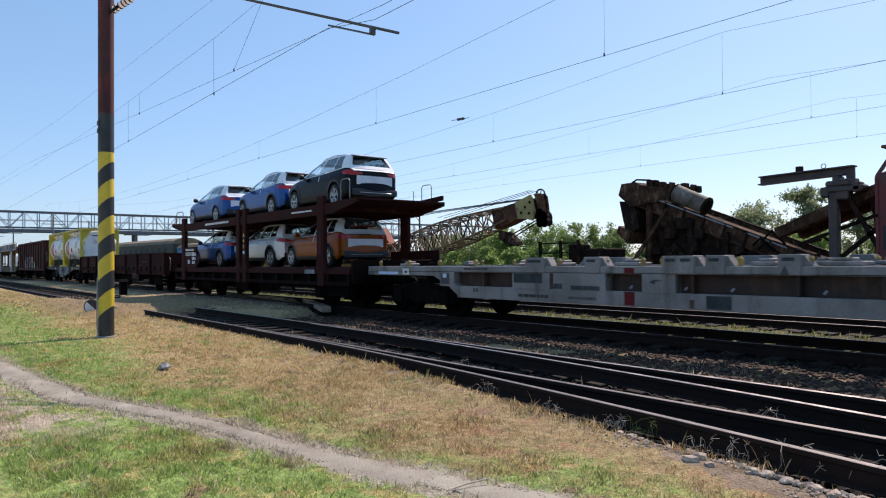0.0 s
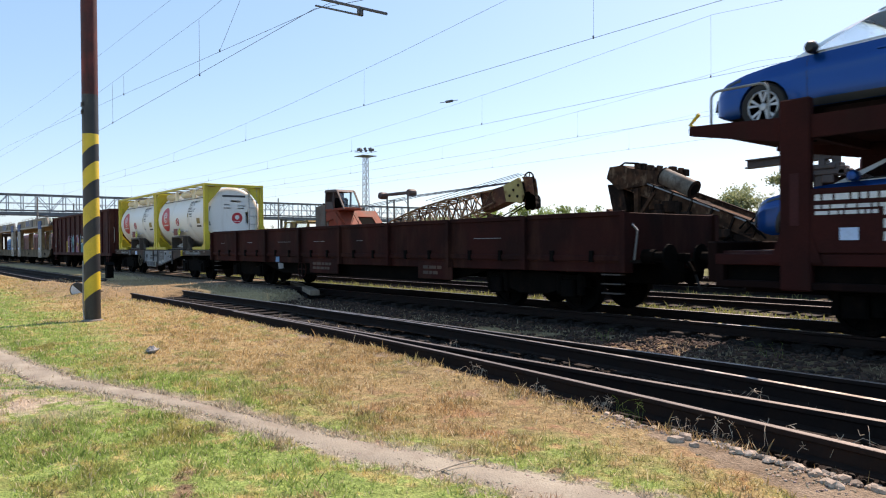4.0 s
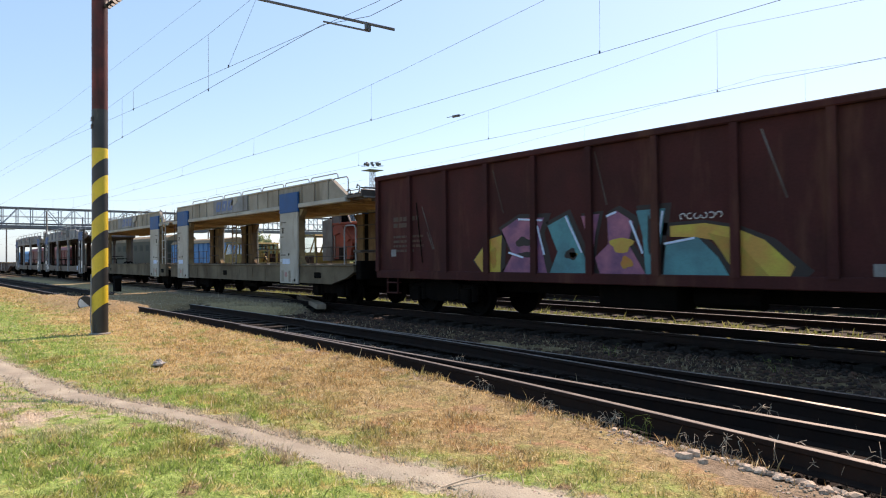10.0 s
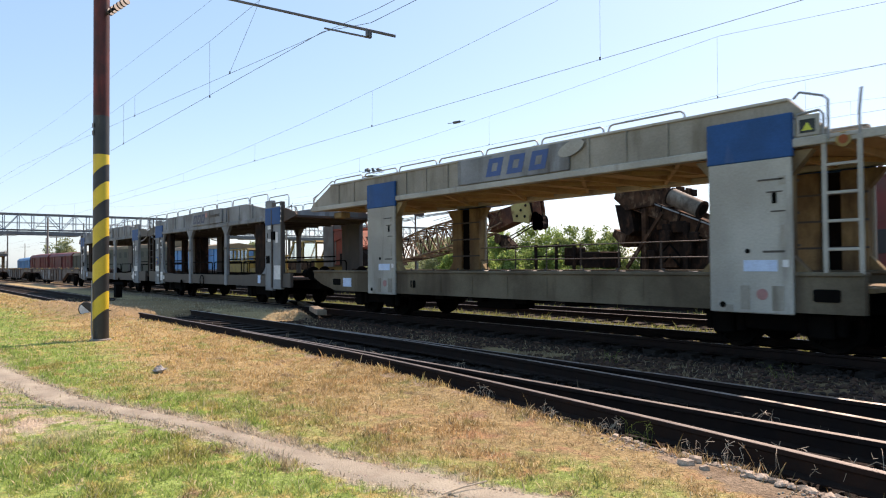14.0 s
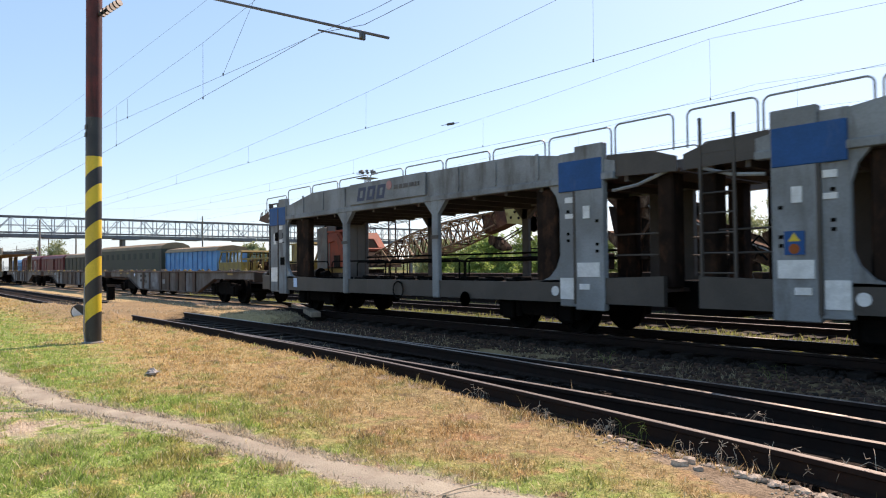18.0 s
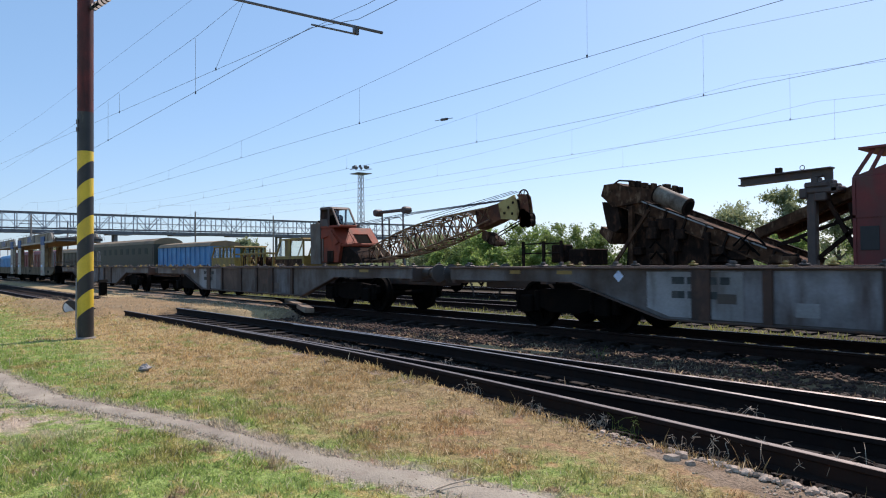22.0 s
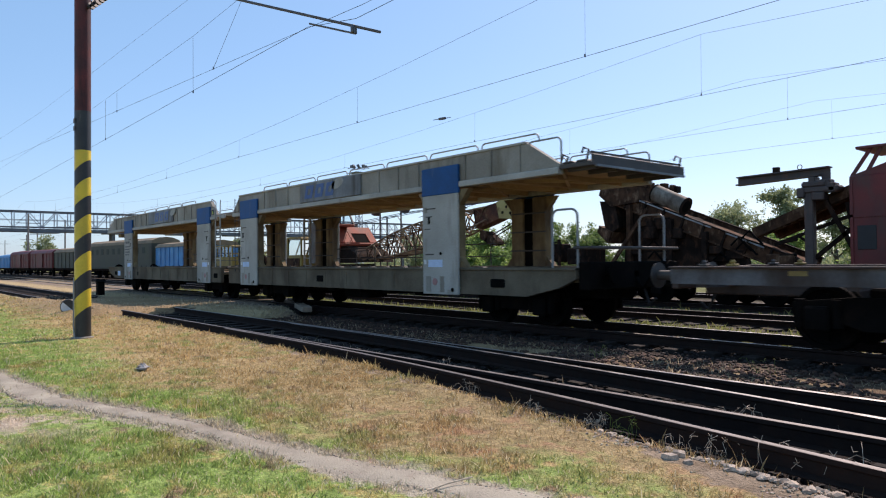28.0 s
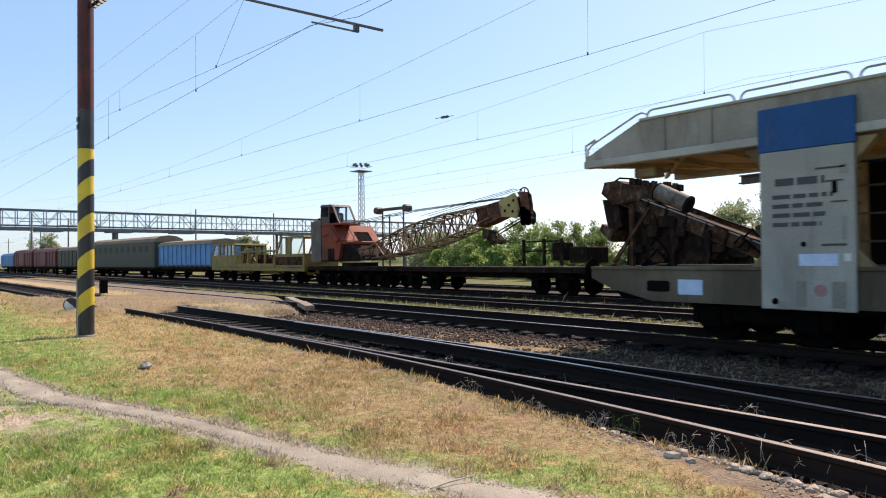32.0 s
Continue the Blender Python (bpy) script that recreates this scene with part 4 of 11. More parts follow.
        g.box(*X(sil - 0.1, sil + 0.28), -1.42, 1.42, 1.48, 1.53, 0.01)
        part("end_step", g, M_GREYDK, w)
    if way > 0:
        g = G()
        for k in range(2):
            g.box(*X(15.05 + k * 0.3, 15.28 + k * 0.3), -1.44, -1.2, 3.0, 3.05, 0.02)
            g.box(*X(15.05 + k * 0.3, 15.28 + k * 0.3), 1.2, 1.44, 3.0, 3.05, 0.02)
        part("ramp_flap", g, M_GREYDK, deck)
    # lower deck floor, wheel guides
    g = G()
    g.box(*X(0.3, sil - 0.05), -1.3, 1.3, 0.88, 0.94)
    for s in (-1, 1):
        g.box(*X(2.9, 10.9), *sorted((s * 0.95, s * 0.6)), 0.92, 1.0, 0.01)
    part("lower_deck", g, M_TAN2, w)
    g = G()
    rnd = random.Random(int(u * 10) & 255)
    for k in range(9):
        xx = 3.2 + k * 0.86 + rnd.random() * 0.2
        g.box(*X(xx, xx + 0.22), -1.28, -1.02, 1.0, 1.13, 0.02)
        g.box(*X(xx, xx + 0.22), 1.02, 1.28, 1.0, 1.13, 0.02)
        g.tube([(xx * way, -1.2, 1.0), ((xx + 0.1) * way, -1.22, 1.2)], 0.02, 5)
    part("wheel_chock", g, M_GREYDK, w)
    g = G()
    for k in range(8):
        xx = 3.0 + k * 1.05
        g.tube([(xx * way, 1.33, 1.1), (xx * way, 1.33, 1.75)], 0.018, 5)
    for z in (1.4, 1.72):
        g.tube([(2.8 * way, 1.33, z), (10.9 * way, 1.33, z)], 0.014, 5)
    part("wire_rail", g, M_GREYDK, w)
    # handrails above the beams
    for s in (-1, 1):
        for k in range(8):
            a = 1.3 + k * (1.66 if way > 0 else 1.55)
            g = G()
            hoop(g, *X(a, a + (1.55 if way > 0 else 1.45)), s * 1.4, 3.5, 3.66 if k else 3.6, 0.016, 0.1)
            part("handrail", g, M_TUBE, w)
        g = G()
        if way > 0:
            hoop(g, *X(tap, end), s * 1.4, 3.02, 3.52, 0.018, 0.1)
        else:
            g.tube([(-end, s * 1.4, 3.0), (-end + 0.02, s * 1.4, 3.18), (-end + 0.12, s * 1.4, 3.26), (-tap - 0.1, s * 1.4, 3.62), (-tap, s * 1.4, 3.64), (-tap + 0.1, s * 1.4, 3.6), (-tap + 0.1, s * 1.4, 3.55)], 0.016, 6)
        part("handrail", g, M_TUBE, w)
        if way > 0:
            g = G()
            hoop(g, *X(14.75, 15.33), s * 1.38, 1.1, 2.2, 0.022)
            part("step_handle", g, M_TUBE, w)
    if way > 0:
        # ladder beside the joint
        g = G()
        for a in (0.9, 1.22):
            g.tube([(a, -1.47, 1.0), (a, -1.47, 3.45)], 0.014, 5)
        part("ladder_post", g, M_GREYDK, w)
        g = G()
        for k in range(8):
            g.tube([(0.9 * way, -1.47, 1.2 + k * 0.3), (1.22 * way, -1.47, 1.2 + k * 0.3)], 0.011, 5)
        part("ladder_rung", g, M_GREYDK, w)
        g = G()
        for a in (1.3, 1.72):
            g.box(a - 0.025, a + 0.025, 0.9, 0.95, 1.0, 2.9)
        part("inner_ladder_post", g, M_PLATE, w)
        g = G()
        for k in range(7):
            g.box(1.3, 1.72, 0.9, 0.95, 1.15 + k * 0.26, 1.19 + k * 0.26)
        part("inner_ladder_rung", g, M_PLATE, w)
    else:
        g = G()
        for x, z1 in ((-0.80, 2.9), (-0.37, 2.92)):
            g.box(x - 0.03, x + 0.03, -1.48, -1.45, 1.12, z1, 0.006)
        part_one("ladder_post", g, M_PLATE, w)
        for k in range(5):
            g = G()
            g.box(-0.78, -0.39, -1.475, -1.445, 1.43 + k * 0.37, 1.47 + k * 0.37, 0.006)
            part("ladder_rung", g, M_PLATE, w, "pale steel ladder rung")
        g = G()
        g.tube([(-0.80, -1.465, 2.85), (-0.80, -1.465, 3.24), (-0.85, -1.465, 3.3), (-1.12, -1.465, 3.28), (-1.18, -1.465, 3.22), (-1.18, -1.465, 3.0)], 0.018, 6)
        part("ladder_hoop", g, M_TUBE, w)
        g = G()
        g.tube([(-0.74, -1.465, 2.9), (-0.74, -1.465, 3.42), (-0.8, -1.465, 3.48), (-1.1, -1.465, 3.58), (-1.18, -1.465, 3.5)], 0.018, 6)
        part("ladder_hoop", g, M_TUBE, w)
        g = G()
        g.tube([(-0.37, -1.465, 2.85), (-0.37, -1.465, 3.2), (-0.34, -1.465, 3.5)], 0.018, 6)
        part("ladder_grip", g, M_TUBE, w)
        g = G()
        g.box(-1.14, -0.84, -1.475, -1.462, 2.98, 3.26, 0.008)
        g.box(-0.76, -0.04, -1.46, -1.4, 2.85, 2.97, 0.01)
        cover = part_one("joint_cover", g, M_PLATE, w)
        g = G()
        g.box(-1.1, -0.9, -1.482, -1.474, 3.02, 3.2)
        sign = part("sign_plate", g, M_DARKPATCH, w, "dark plate with a yellow warning triangle")
        for z0, dx in ((3.05, -1.0), (2.86, -0.9)):
            g = G()
            g.prism([(dx - 0.07, z0), (dx + 0.07, z0), (dx, z0 + 0.11)], "y", -1.487, -1.48 if z0 > 2.95 else -1.46)
            part("warning_sign", g, M_LIME, sign)
        g = G()
        g.lathe([(-1.462, 0.095), (-1.472, 0.095), (-1.474, 0.0)], (-0.56, 0, 2.87), "y", 18)
        disc = part("round_sign", g, M_MUSTARD, cover)
        g = G()
        g.lathe([(-1.474, 0.06), (-1.48, 0.06), (-1.48, 0.0)], (-0.56, 0, 2.87), "y", 16)
        part("sign_centre", g, M_CARORANGE, disc)
        g = G()
        g.tube([(-14.3, -1.38, 3.0), (-14.85, -1.38, 3.05), (-14.85, -1.38, 3.25), (-14.7, -1.3, 3.35)], 0.022, 6)
        part("step_handle", g, M_TUBE, w)
        g = G()
        g.box(-13.05, -12.65, -1.475, -1.462, 0.72, 0.95)
        part("paper_label", g, M_PAPER, w)
        g = G()
        g.box(-14.0, -13.6, -1.2, -0.9, 2.62, 2.78, 0.02)
        part("lamp_box", g, M_TAN2, w)
    # running gear
    g = G()
    g.box(*X(0.2, sil - 0.1), -0.5, 0.5, 0.55, 0.86, 0.02)
    for k in range(5):
        g.box(*X(5.2 + k * 1.3, 5.5 + k * 1.3), -1.2, 1.2, 0.5, 0.7)
    g.box(*X(7.0, 8.2), -1.0, -0.4, 0.35, 0.62, 0.03)
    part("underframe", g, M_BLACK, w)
    for x in (3.3, 13.5) if way > 0 else (-1.7, -12.0):
        bogie(w, x, 0.7, 0.40, 0.72)
    if way > 0:
        g = G()
        g.box(-0.35, 0.35, -0.35, 0.35, 0.62, 0.95, 0.05)
        part("joint_coupler", g, M_BLACK, w)
    buffers(w, (sil - 0.05) * way, way)
    return w


# -- grey double-deck unit with posts
def grey_carrier(u, way, group):
    w = wagon("car_transporter_wagon", "empty grey double-deck car wagon with posts and blue corner pillars", u, "car wagon", group)
    X = lambda a, b: tuple(sorted((a * way, b * way)))
    P = lambda pts: [(x * way, z) for x, z in pts]
    for s in (-1, 1):
        yo, yi = s * 1.46, s * 1.36
        g = G()
        g.prism(P([(0.3, 0.62), (14.9, 0.62), (14.9, 1.06), (12.4, 1.02), (11.2, 0.98), (3.8, 0.98), (2.6, 1.02), (0.3, 1.1)]), "y", *sorted((yo, yi)))
        part("side_sill", g, M_GREYDK, w)
        g = G()
        g.prism(P([(1.2, 2.80), (1.2, 3.05), (2.4, 3.28), (3.4, 3.42), (11.6, 3.42), (13.0, 3.18), (13.3, 3.16), (13.3, 2.82)]), "y", *sorted((yo, yi)))
        beam = part("upper_beam", g, M_GREY, w)
        for k in range(9):
            xx = 2.9 + k * 1.15
            g = G()
            g.box(*X(xx, xx + 0.07), *sorted((yo + s * 0.03, yo)), 2.9, 3.38)
            part("beam_rib", g, M_GREY, beam)
        g = G()
        g.box(*X(1.2, 13.2), *sorted((yo + s * 0.05, yi)), 2.74, 2.86, 0.012)
        part("beam_flange", g, M_GREY, beam)
        g = G()
        g.box(*X(6.3, 9.5), *sorted((yo + s * 0.06, yo + s * 0.01)), 2.9, 3.43, 0.008)
        panel = part("name_panel", g, M_GREY, beam, "pale grey panel with dark blue shapes and a red mark")
        yb = yo + s * 0.066
        g = G()
        for k in range(3):
            a = 6.5 + k * 0.44
            bx = a * way if way > 0 else -9.15 + k * 0.44
            g = G()
            slant_frame(g, bx, 2.97, 3.31, 0.34, 0.09, 0.105, *sorted((yb, yb - s * 0.004)))
            part_one("slanted_mark", g, M_NAVY, panel, "dark navy slanted outline shape")
        g = G()
        bx = 7.95 if way > 0 else -7.7
        g.lathe([(0, 0.11), (-0.006, 0.11)], (bx, yb - 0.0, 3.26), "y", 18)
        part("red_mark", g, M_PLATERED2, panel, "faded red round mark")
        bars(*((8.2, 9.3) if way > 0 else (-7.5, -6.5)), 3.12, 3.24, yb, 1, M_FLATGREY, panel, "marking", 0.8, 3)
        # posts with haunches
        for a in (6.0, 9.8):
            g = G()
            g.box(*X(a - 0.11, a + 0.11), *sorted((s * 1.5, s * 1.38)), 0.6, 2.8, 0.02)
            g.prism(P([(a - 0.42, 2.78), (a - 0.1, 2.44), (a + 0.1, 2.44), (a + 0.42, 2.78)]), "y", *sorted((s * 1.49, s * 1.38)))
            # far posts take the dark frame grey to stand for their shade
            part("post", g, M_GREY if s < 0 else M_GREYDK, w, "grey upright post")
            g = G()
            g.box(*X(a - 0.14, a + 0.14), *sorted((s * 1.515, s * 1.5)), 1.9, 1.98, 0.004)
            part("post_band", g, M_GREYDK, w)
        # deck end beyond the outer pillar: a thin dark wedge with a bent end piece
        g = G()
        g.prism(P([(14.28, 2.65), (14.28, 3.12), (14.6, 3.07), (14.9, 2.98), (15.12, 2.95), (15.25, 2.83)]), "y", *sorted((s * 1.42, s * 1.36)))
        tip = part("deck_end_plate", g, M_FLATBROWN, w, "dark brown tapering deck end")
        g = G()
        g.tube([(15.25 * way, s * 1.38, 2.85), (15.16 * way, s * 1.38, 3.06), (15.06 * way, s * 1.38, 3.1), (15.1 * way, s * 1.38, 2.95)], 0.018, 6)
        g.tube([(14.86 * way, s * 1.38, 3.0), (14.84 * way, s * 1.38, 3.16), (14.68 * way, s * 1.38, 3.1)], 0.014, 6)
        part("end_bracket", g, M_GREYDK, tip)
        # end pillars
        for a, b in ((1.42, 2.42), (13.2, 14.3)):
            outer = a > 10
            m0 = a + (0.44 if outer else 0.62) * (b - a)
            g = G()
            g.box(*X(a, m0), *sorted((s * 1.5, s * 1.36)), 0.5, 3.39, 0.015)
            g.box(*X(m0, b), *sorted((s * 1.47, s * 1.36)), 0.55, 3.18 if outer else 3.3, 0.015)
            # far pillars likewise coloured dark for the shade they stand in
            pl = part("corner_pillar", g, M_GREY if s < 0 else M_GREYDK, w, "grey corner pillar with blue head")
            g = G()
            g.box(*X(a + 0.02, b - 0.02), *sorted((s * 1.513, s * 1.45)), 2.6, 3.14, 0.01)
            part("pillar_head", g, M_BLUE, pl)
            if outer:
                g = G()
                g.box(*X(m0, b), *sorted((s * 1.47, s * 1.42)), 3.265, 3.305)
                g.box(*X(b - 0.09, b), *sorted((s * 1.47, s * 1.42)), 3.18, 3.27)
                g.box(*X(m0 + 0.02, m0 + 0.16), *sorted((s * 1.47, s * 1.42)), 3.18, 3.27)
                part_one("pillar_cap", g, M_GREYDK, pl, "dark notched pillar cap")
                g = G()
                g.box(*X(b, b + 0.06), *sorted((s * 1.5, s * 1.36)), 0.6, 3.31, 0.008)
                strip = part("pillar_edge", g, M_GREYDK, pl)
                for z in (2.66, 2.82, 2.98, 3.12):
                    g = G()
                    g.box(*X(b + 0.005, b + 0.055), *sorted((s * 1.505, s * 1.495)), z, z + 0.06)
                    part("reflector", g, M_INKW, strip)
            if s < 0 and outer:
                g = G()
                g.box(*X(m0 - 0.03, m0 + 0.03), -1.52, -1.46, 0.6, 3.1)
                part("pillar_seam", g, M_GREYDK, pl)
                for x0, x1, z0, z1 in ((m0 + 0.22, m0 + 0.38, 2.02, 2.36), (b - 0.5, b - 0.06, 0.86, 1.3), (a + 0.2, a + 0.42, 2.46, 2.58), (a + 0.2, a + 0.42, 2.06, 2.16)):
                    g = G()
                    g.box(*X(x0, x1), -1.508 if x1 < m0 else -1.476, -1.46, z0, z1)
                    part("white_plate", g, M_INKW, pl, "soiled white data plate")
                g = G()
                g.box(*X(m0 - 0.02, m0 + 0.2), -1.53, -1.46, 2.12, 2.38, 0.01)
                part("hand_hole", g, M_BLACK, pl)
                g = G()
                g.box(*X(a + 0.06, a + 0.36), -1.506, -1.49, 1.36, 1.62)
                bd = part("plate_frame", g, M_GREYDK, pl)
                g = G()
                g.box(*X(a + 0.08, a + 0.34), -1.51, -1.505, 1.38, 1.60)
                part("black_plate", g, M_BLACK, bd)
                g = G()
                g.box(*X(a + 0.16, a + 0.2), -1.508, -1.49, 2.2, 2.35)
                g.box(*X(a + 0.1, a + 0.2), -1.508, -1.49, 2.05, 2.08)
                part("latch", g, M_BLACK, pl)
                g = G()
                g.prism(P([(a + 0.02, 2.86), (a - 0.5, 2.86), (a - 0.24, 2.78), (a - 0.08, 2.65), (a + 0.02, 2.4)]), "y", -1.46, -1.38)
                g.prism(P([(a + 0.02, 0.98), (a - 0.5, 0.98), (a - 0.24, 1.08), (a - 0.08, 1.25), (a + 0.02, 1.5)]), "y", -1.46, -1.38)
                part("corner_gusset", g, M_GREY, pl, "rounded grey corner gussets")
            elif s < 0:
                g = G()
                g.box(*X(m0 - 0.02, m0 + 0.03), -1.51, -1.46, 0.6, 2.6)
                part("pillar_seam", g, M_GREYDK, pl)
                g = G()
                g.box(*X(a + 0.08, a + 0.56), -1.516, -1.5, 1.08, 1.33)
                g.box(*X(a + 0.28, a + 0.42), -1.516, -1.5, 2.1, 2.32)
                g.box(*X(a + 0.3, a + 0.52), -1.516, -1.5, 0.86, 0.96)
                g.box(*X(m0 + 0.05, b - 0.02), -1.486, -1.47, 0.68, 1.06)
                g.box(*X(m0 + 0.05, b - 0.15), -1.486, -1.47, 2.12, 2.2)
                g.box(*X(m0 + 0.05, b - 0.15), -1.486, -1.47, 2.4, 2.5)
                part("white_plate", g, M_INKW, pl, "white data plates")
                g = G()
                g.lathe([(0, 0.09), (-0.008, 0.09)], ((b + 0.12) * way, -1.462, 0.82), "y", 18)
                part("round_decal", g, M_INKW, pl)
                g = G()
                for z in (1.5, 1.62, 2.02):
                    g.box(*X(a + 0.1, a + 0.16), -1.51, -1.5, z, z + 0.05)
                    g.box(*X(m0 + 0.14, m0 + 0.2), -1.481, -1.47, z + 0.2, z + 0.25)
                part("latch", g, M_BLACK, pl)
                g = G()
                g.prism(P([(b - 0.02, 2.86), (b + 0.5, 2.86), (b + 0.24, 2.74), (b + 0.08, 2.55), (b - 0.02, 2.25)]), "y", -1.46, -1.38)
                g.prism(P([(b - 0.02, 0.98), (b + 0.5, 0.98), (b + 0.24, 1.08), (b + 0.08, 1.25), (b - 0.02, 1.5)]), "y", -1.46, -1.38)
                part("corner_gusset", g, M_GREY, pl, "rounded grey corner gussets")
        # far-side mesh guard
        g = G()
        for k in range(4):
            a = 2.6 + k * 2.8
            hoop(g, *X(a, a + 2.6), s * 1.3, 0.98, 1.45, 0.02, 0.1)
        part("guard_rail", g, M_BLACK, w)
        g = G()
        for z in (1.42, 1.6):
            g.tube([(2.6 * way, s * 1.25, z), (12.9 * way, s * 1.25, z)], 0.028, 6)
        if s > 0:
            part("long_rail", g, M_BLACK, w)
        g = G()
        hoop(g, *X(0.12, 1.22), s * 1.4, 3.08, 3.66, 0.016, 0.1)
        part("handrail", g, M_TUBE, w)
        for k in range(9):
            a = 1.3 + k * 1.5
            z0 = 3.28 if 1 <= k <= 7 else 3.05
            g = G()
            hoop(g, *X(a, a + 1.4), s * 1.4, z0, 3.64 if k < 8 else 3.5, 0.016, 0.1)
            part("handrail", g, M_TUBE, w)
    g = G()
    g.box(*X(0.5, 14.9), -1.36, 1.36, 2.80, 2.86)
    deck = part("upper_deck", g, M_FLATBROWN, w, "rusty brown deck")
    g = G()
    for k in range(15):
        xx = 1.0 + k * 0.95
        g.box(*X(xx, xx + 0.08), -1.36, 1.36, 2.68, 2.80)
    part("deck_rib", g, M_GREYDK, deck)
    g = G()
    g.box(*X(0.3, 14.8), -1.35, 1.35, 0.84, 0.9)
    part("lower_deck", g, M_FLATBROWN, w)
    g = G()
    rnd = random.Random(7)
    for k in range(11):
        xx = 2.8 + k * 0.95
        g.box(*X(xx, xx + 0.3), -1.25, -0.85, 0.9, 1.02, 0.02)
        g.box(*X(xx, xx + 0.3), 0.85, 1.25, 0.9, 1.02, 0.02)
    part("wheel_chock", g, M_BLACK, w)
    g = G()
    g.box(*X(0.2, 14.8), -0.5, 0.5, 0.55, 0.84, 0.02)
    g.lathe([(-0.3, 0.02), (-0.3, 0.16)], (5.0 * way, -1.2, 0.6), "y", 16)
    part("underframe", g, M_BLACK, w)
    g = G()
    g.tube([(7.4 * way + 0.2 * math.cos(k * math.pi / 8), -1.5, 0.74 + 0.2 * math.sin(k * math.pi / 8)) for k in range(17)], 0.018, 6)
    part("brake_wheel", g, M_BLACK, w)
    g = G()
    g.box(*X(12.55, 12.75), -1.475, -1.462, 0.72, 0.98)
    part("paper_label", g, M_PAPER, w)
    # dark frames and side plates at the joint
    for s in (-1, 1):
        g = G()
        g.box(*X(0.22, 0.5), *sorted((s * 1.3, s * 0.95)), 0.9, 2.8, 0.03)
        part("joint_column", g, M_RUSTDK, w)
        g = G()
        g.prism(P([(0.06, 2.74), (0.06, 2.98), (0.5, 3.12), (1.38, 3.16), (1.38, 2.78)]), "y", *sorted((s * 1.44, s * 1.4)))
        part("joint_side_plate", g, M_GREYDK, w)
        g = G()
        g.tube([(1.3 * way, s * 1.38, 2.55), (0.8 * way, s * 1.38, 2.6), (0.1 * way, s * 1.38, 2.82)], 0.03, 6)
        part("joint_pipe", g, M_TUBE, w)
        for z in (1.45, 1.8):
            g = G()
            g.tube([(0.5 * way, s * 1.2, z), (1.4 * way, s * 1.2, z)], 0.016, 5)
            part("joint_rail", g, M_GREYDK, w)
    g = G()
    g.box(*X(0.04, 0.5), -1.36, 1.36, 2.74, 2.80)
    part("joint_deck_plate", g, M_FLATBROWN, w)
    # inner end frames
    for a, wd, sides in ((2.6, 0.5, (-1, 1)), (12.05, 0.75, (-1,))):
        for s in sides:
            g = G()
            g.box(*X(a, a + wd), *sorted((s * 1.35, s * 1.15)), 0.9, 2.72, 0.03)
            part("inner_column", g, M_RUSTDK, w)
    if way > 0:
        g = G()
        for a in (0.34, 0.87):
            g.box(a - 0.02, a + 0.02, -1.45, -1.41, 0.75, 3.5)
        part("ladder_post", g, M_GREYDK, w)
        g = G()
        for k in range(8):
            g.tube([(0.34, -1.43, 0.85 + k * 0.3), (0.87, -1.43, 0.85 + k * 0.3)], 0.014, 5)
        part("ladder_rung", g, M_GREYDK, w)
        g = G()
        g.box(1.6, 1.86, -1.522, -1.5, 1.4, 1.72)
        sg = part("sign_plate", g, M_BLUE, w, "blue plate with yellow warning signs")
        g = G()
        g.prism([(1.65, 1.58), (1.81, 1.58), (1.73, 1.7)], "y", -1.526, -1.522)
        part("warning_sign", g, M_MASTYEL, sg)
        g = G()
        g.lathe([(0, 0.07), (-0.005, 0.07)], (1.73, -1.522, 1.48), "y", 16)
        part("round_sign", g, M_CARORANGE, sg)
        g = G()
        g.prism([(-0.9, 1.0), (0.9, 1.0), (0.5, 0.45), (-0.5, 0.45)], "y", -0.7, 0.7)
        part("joint_coupler", g, M_BLACK, w)
    bogie(w, 3.3 * way, 0.75, 0.40, 0.72)
    bogie(w, 12.0 * way, 0.75, 0.40, 0.72)
    buffers(w, 14.8 * way, way)
    return w


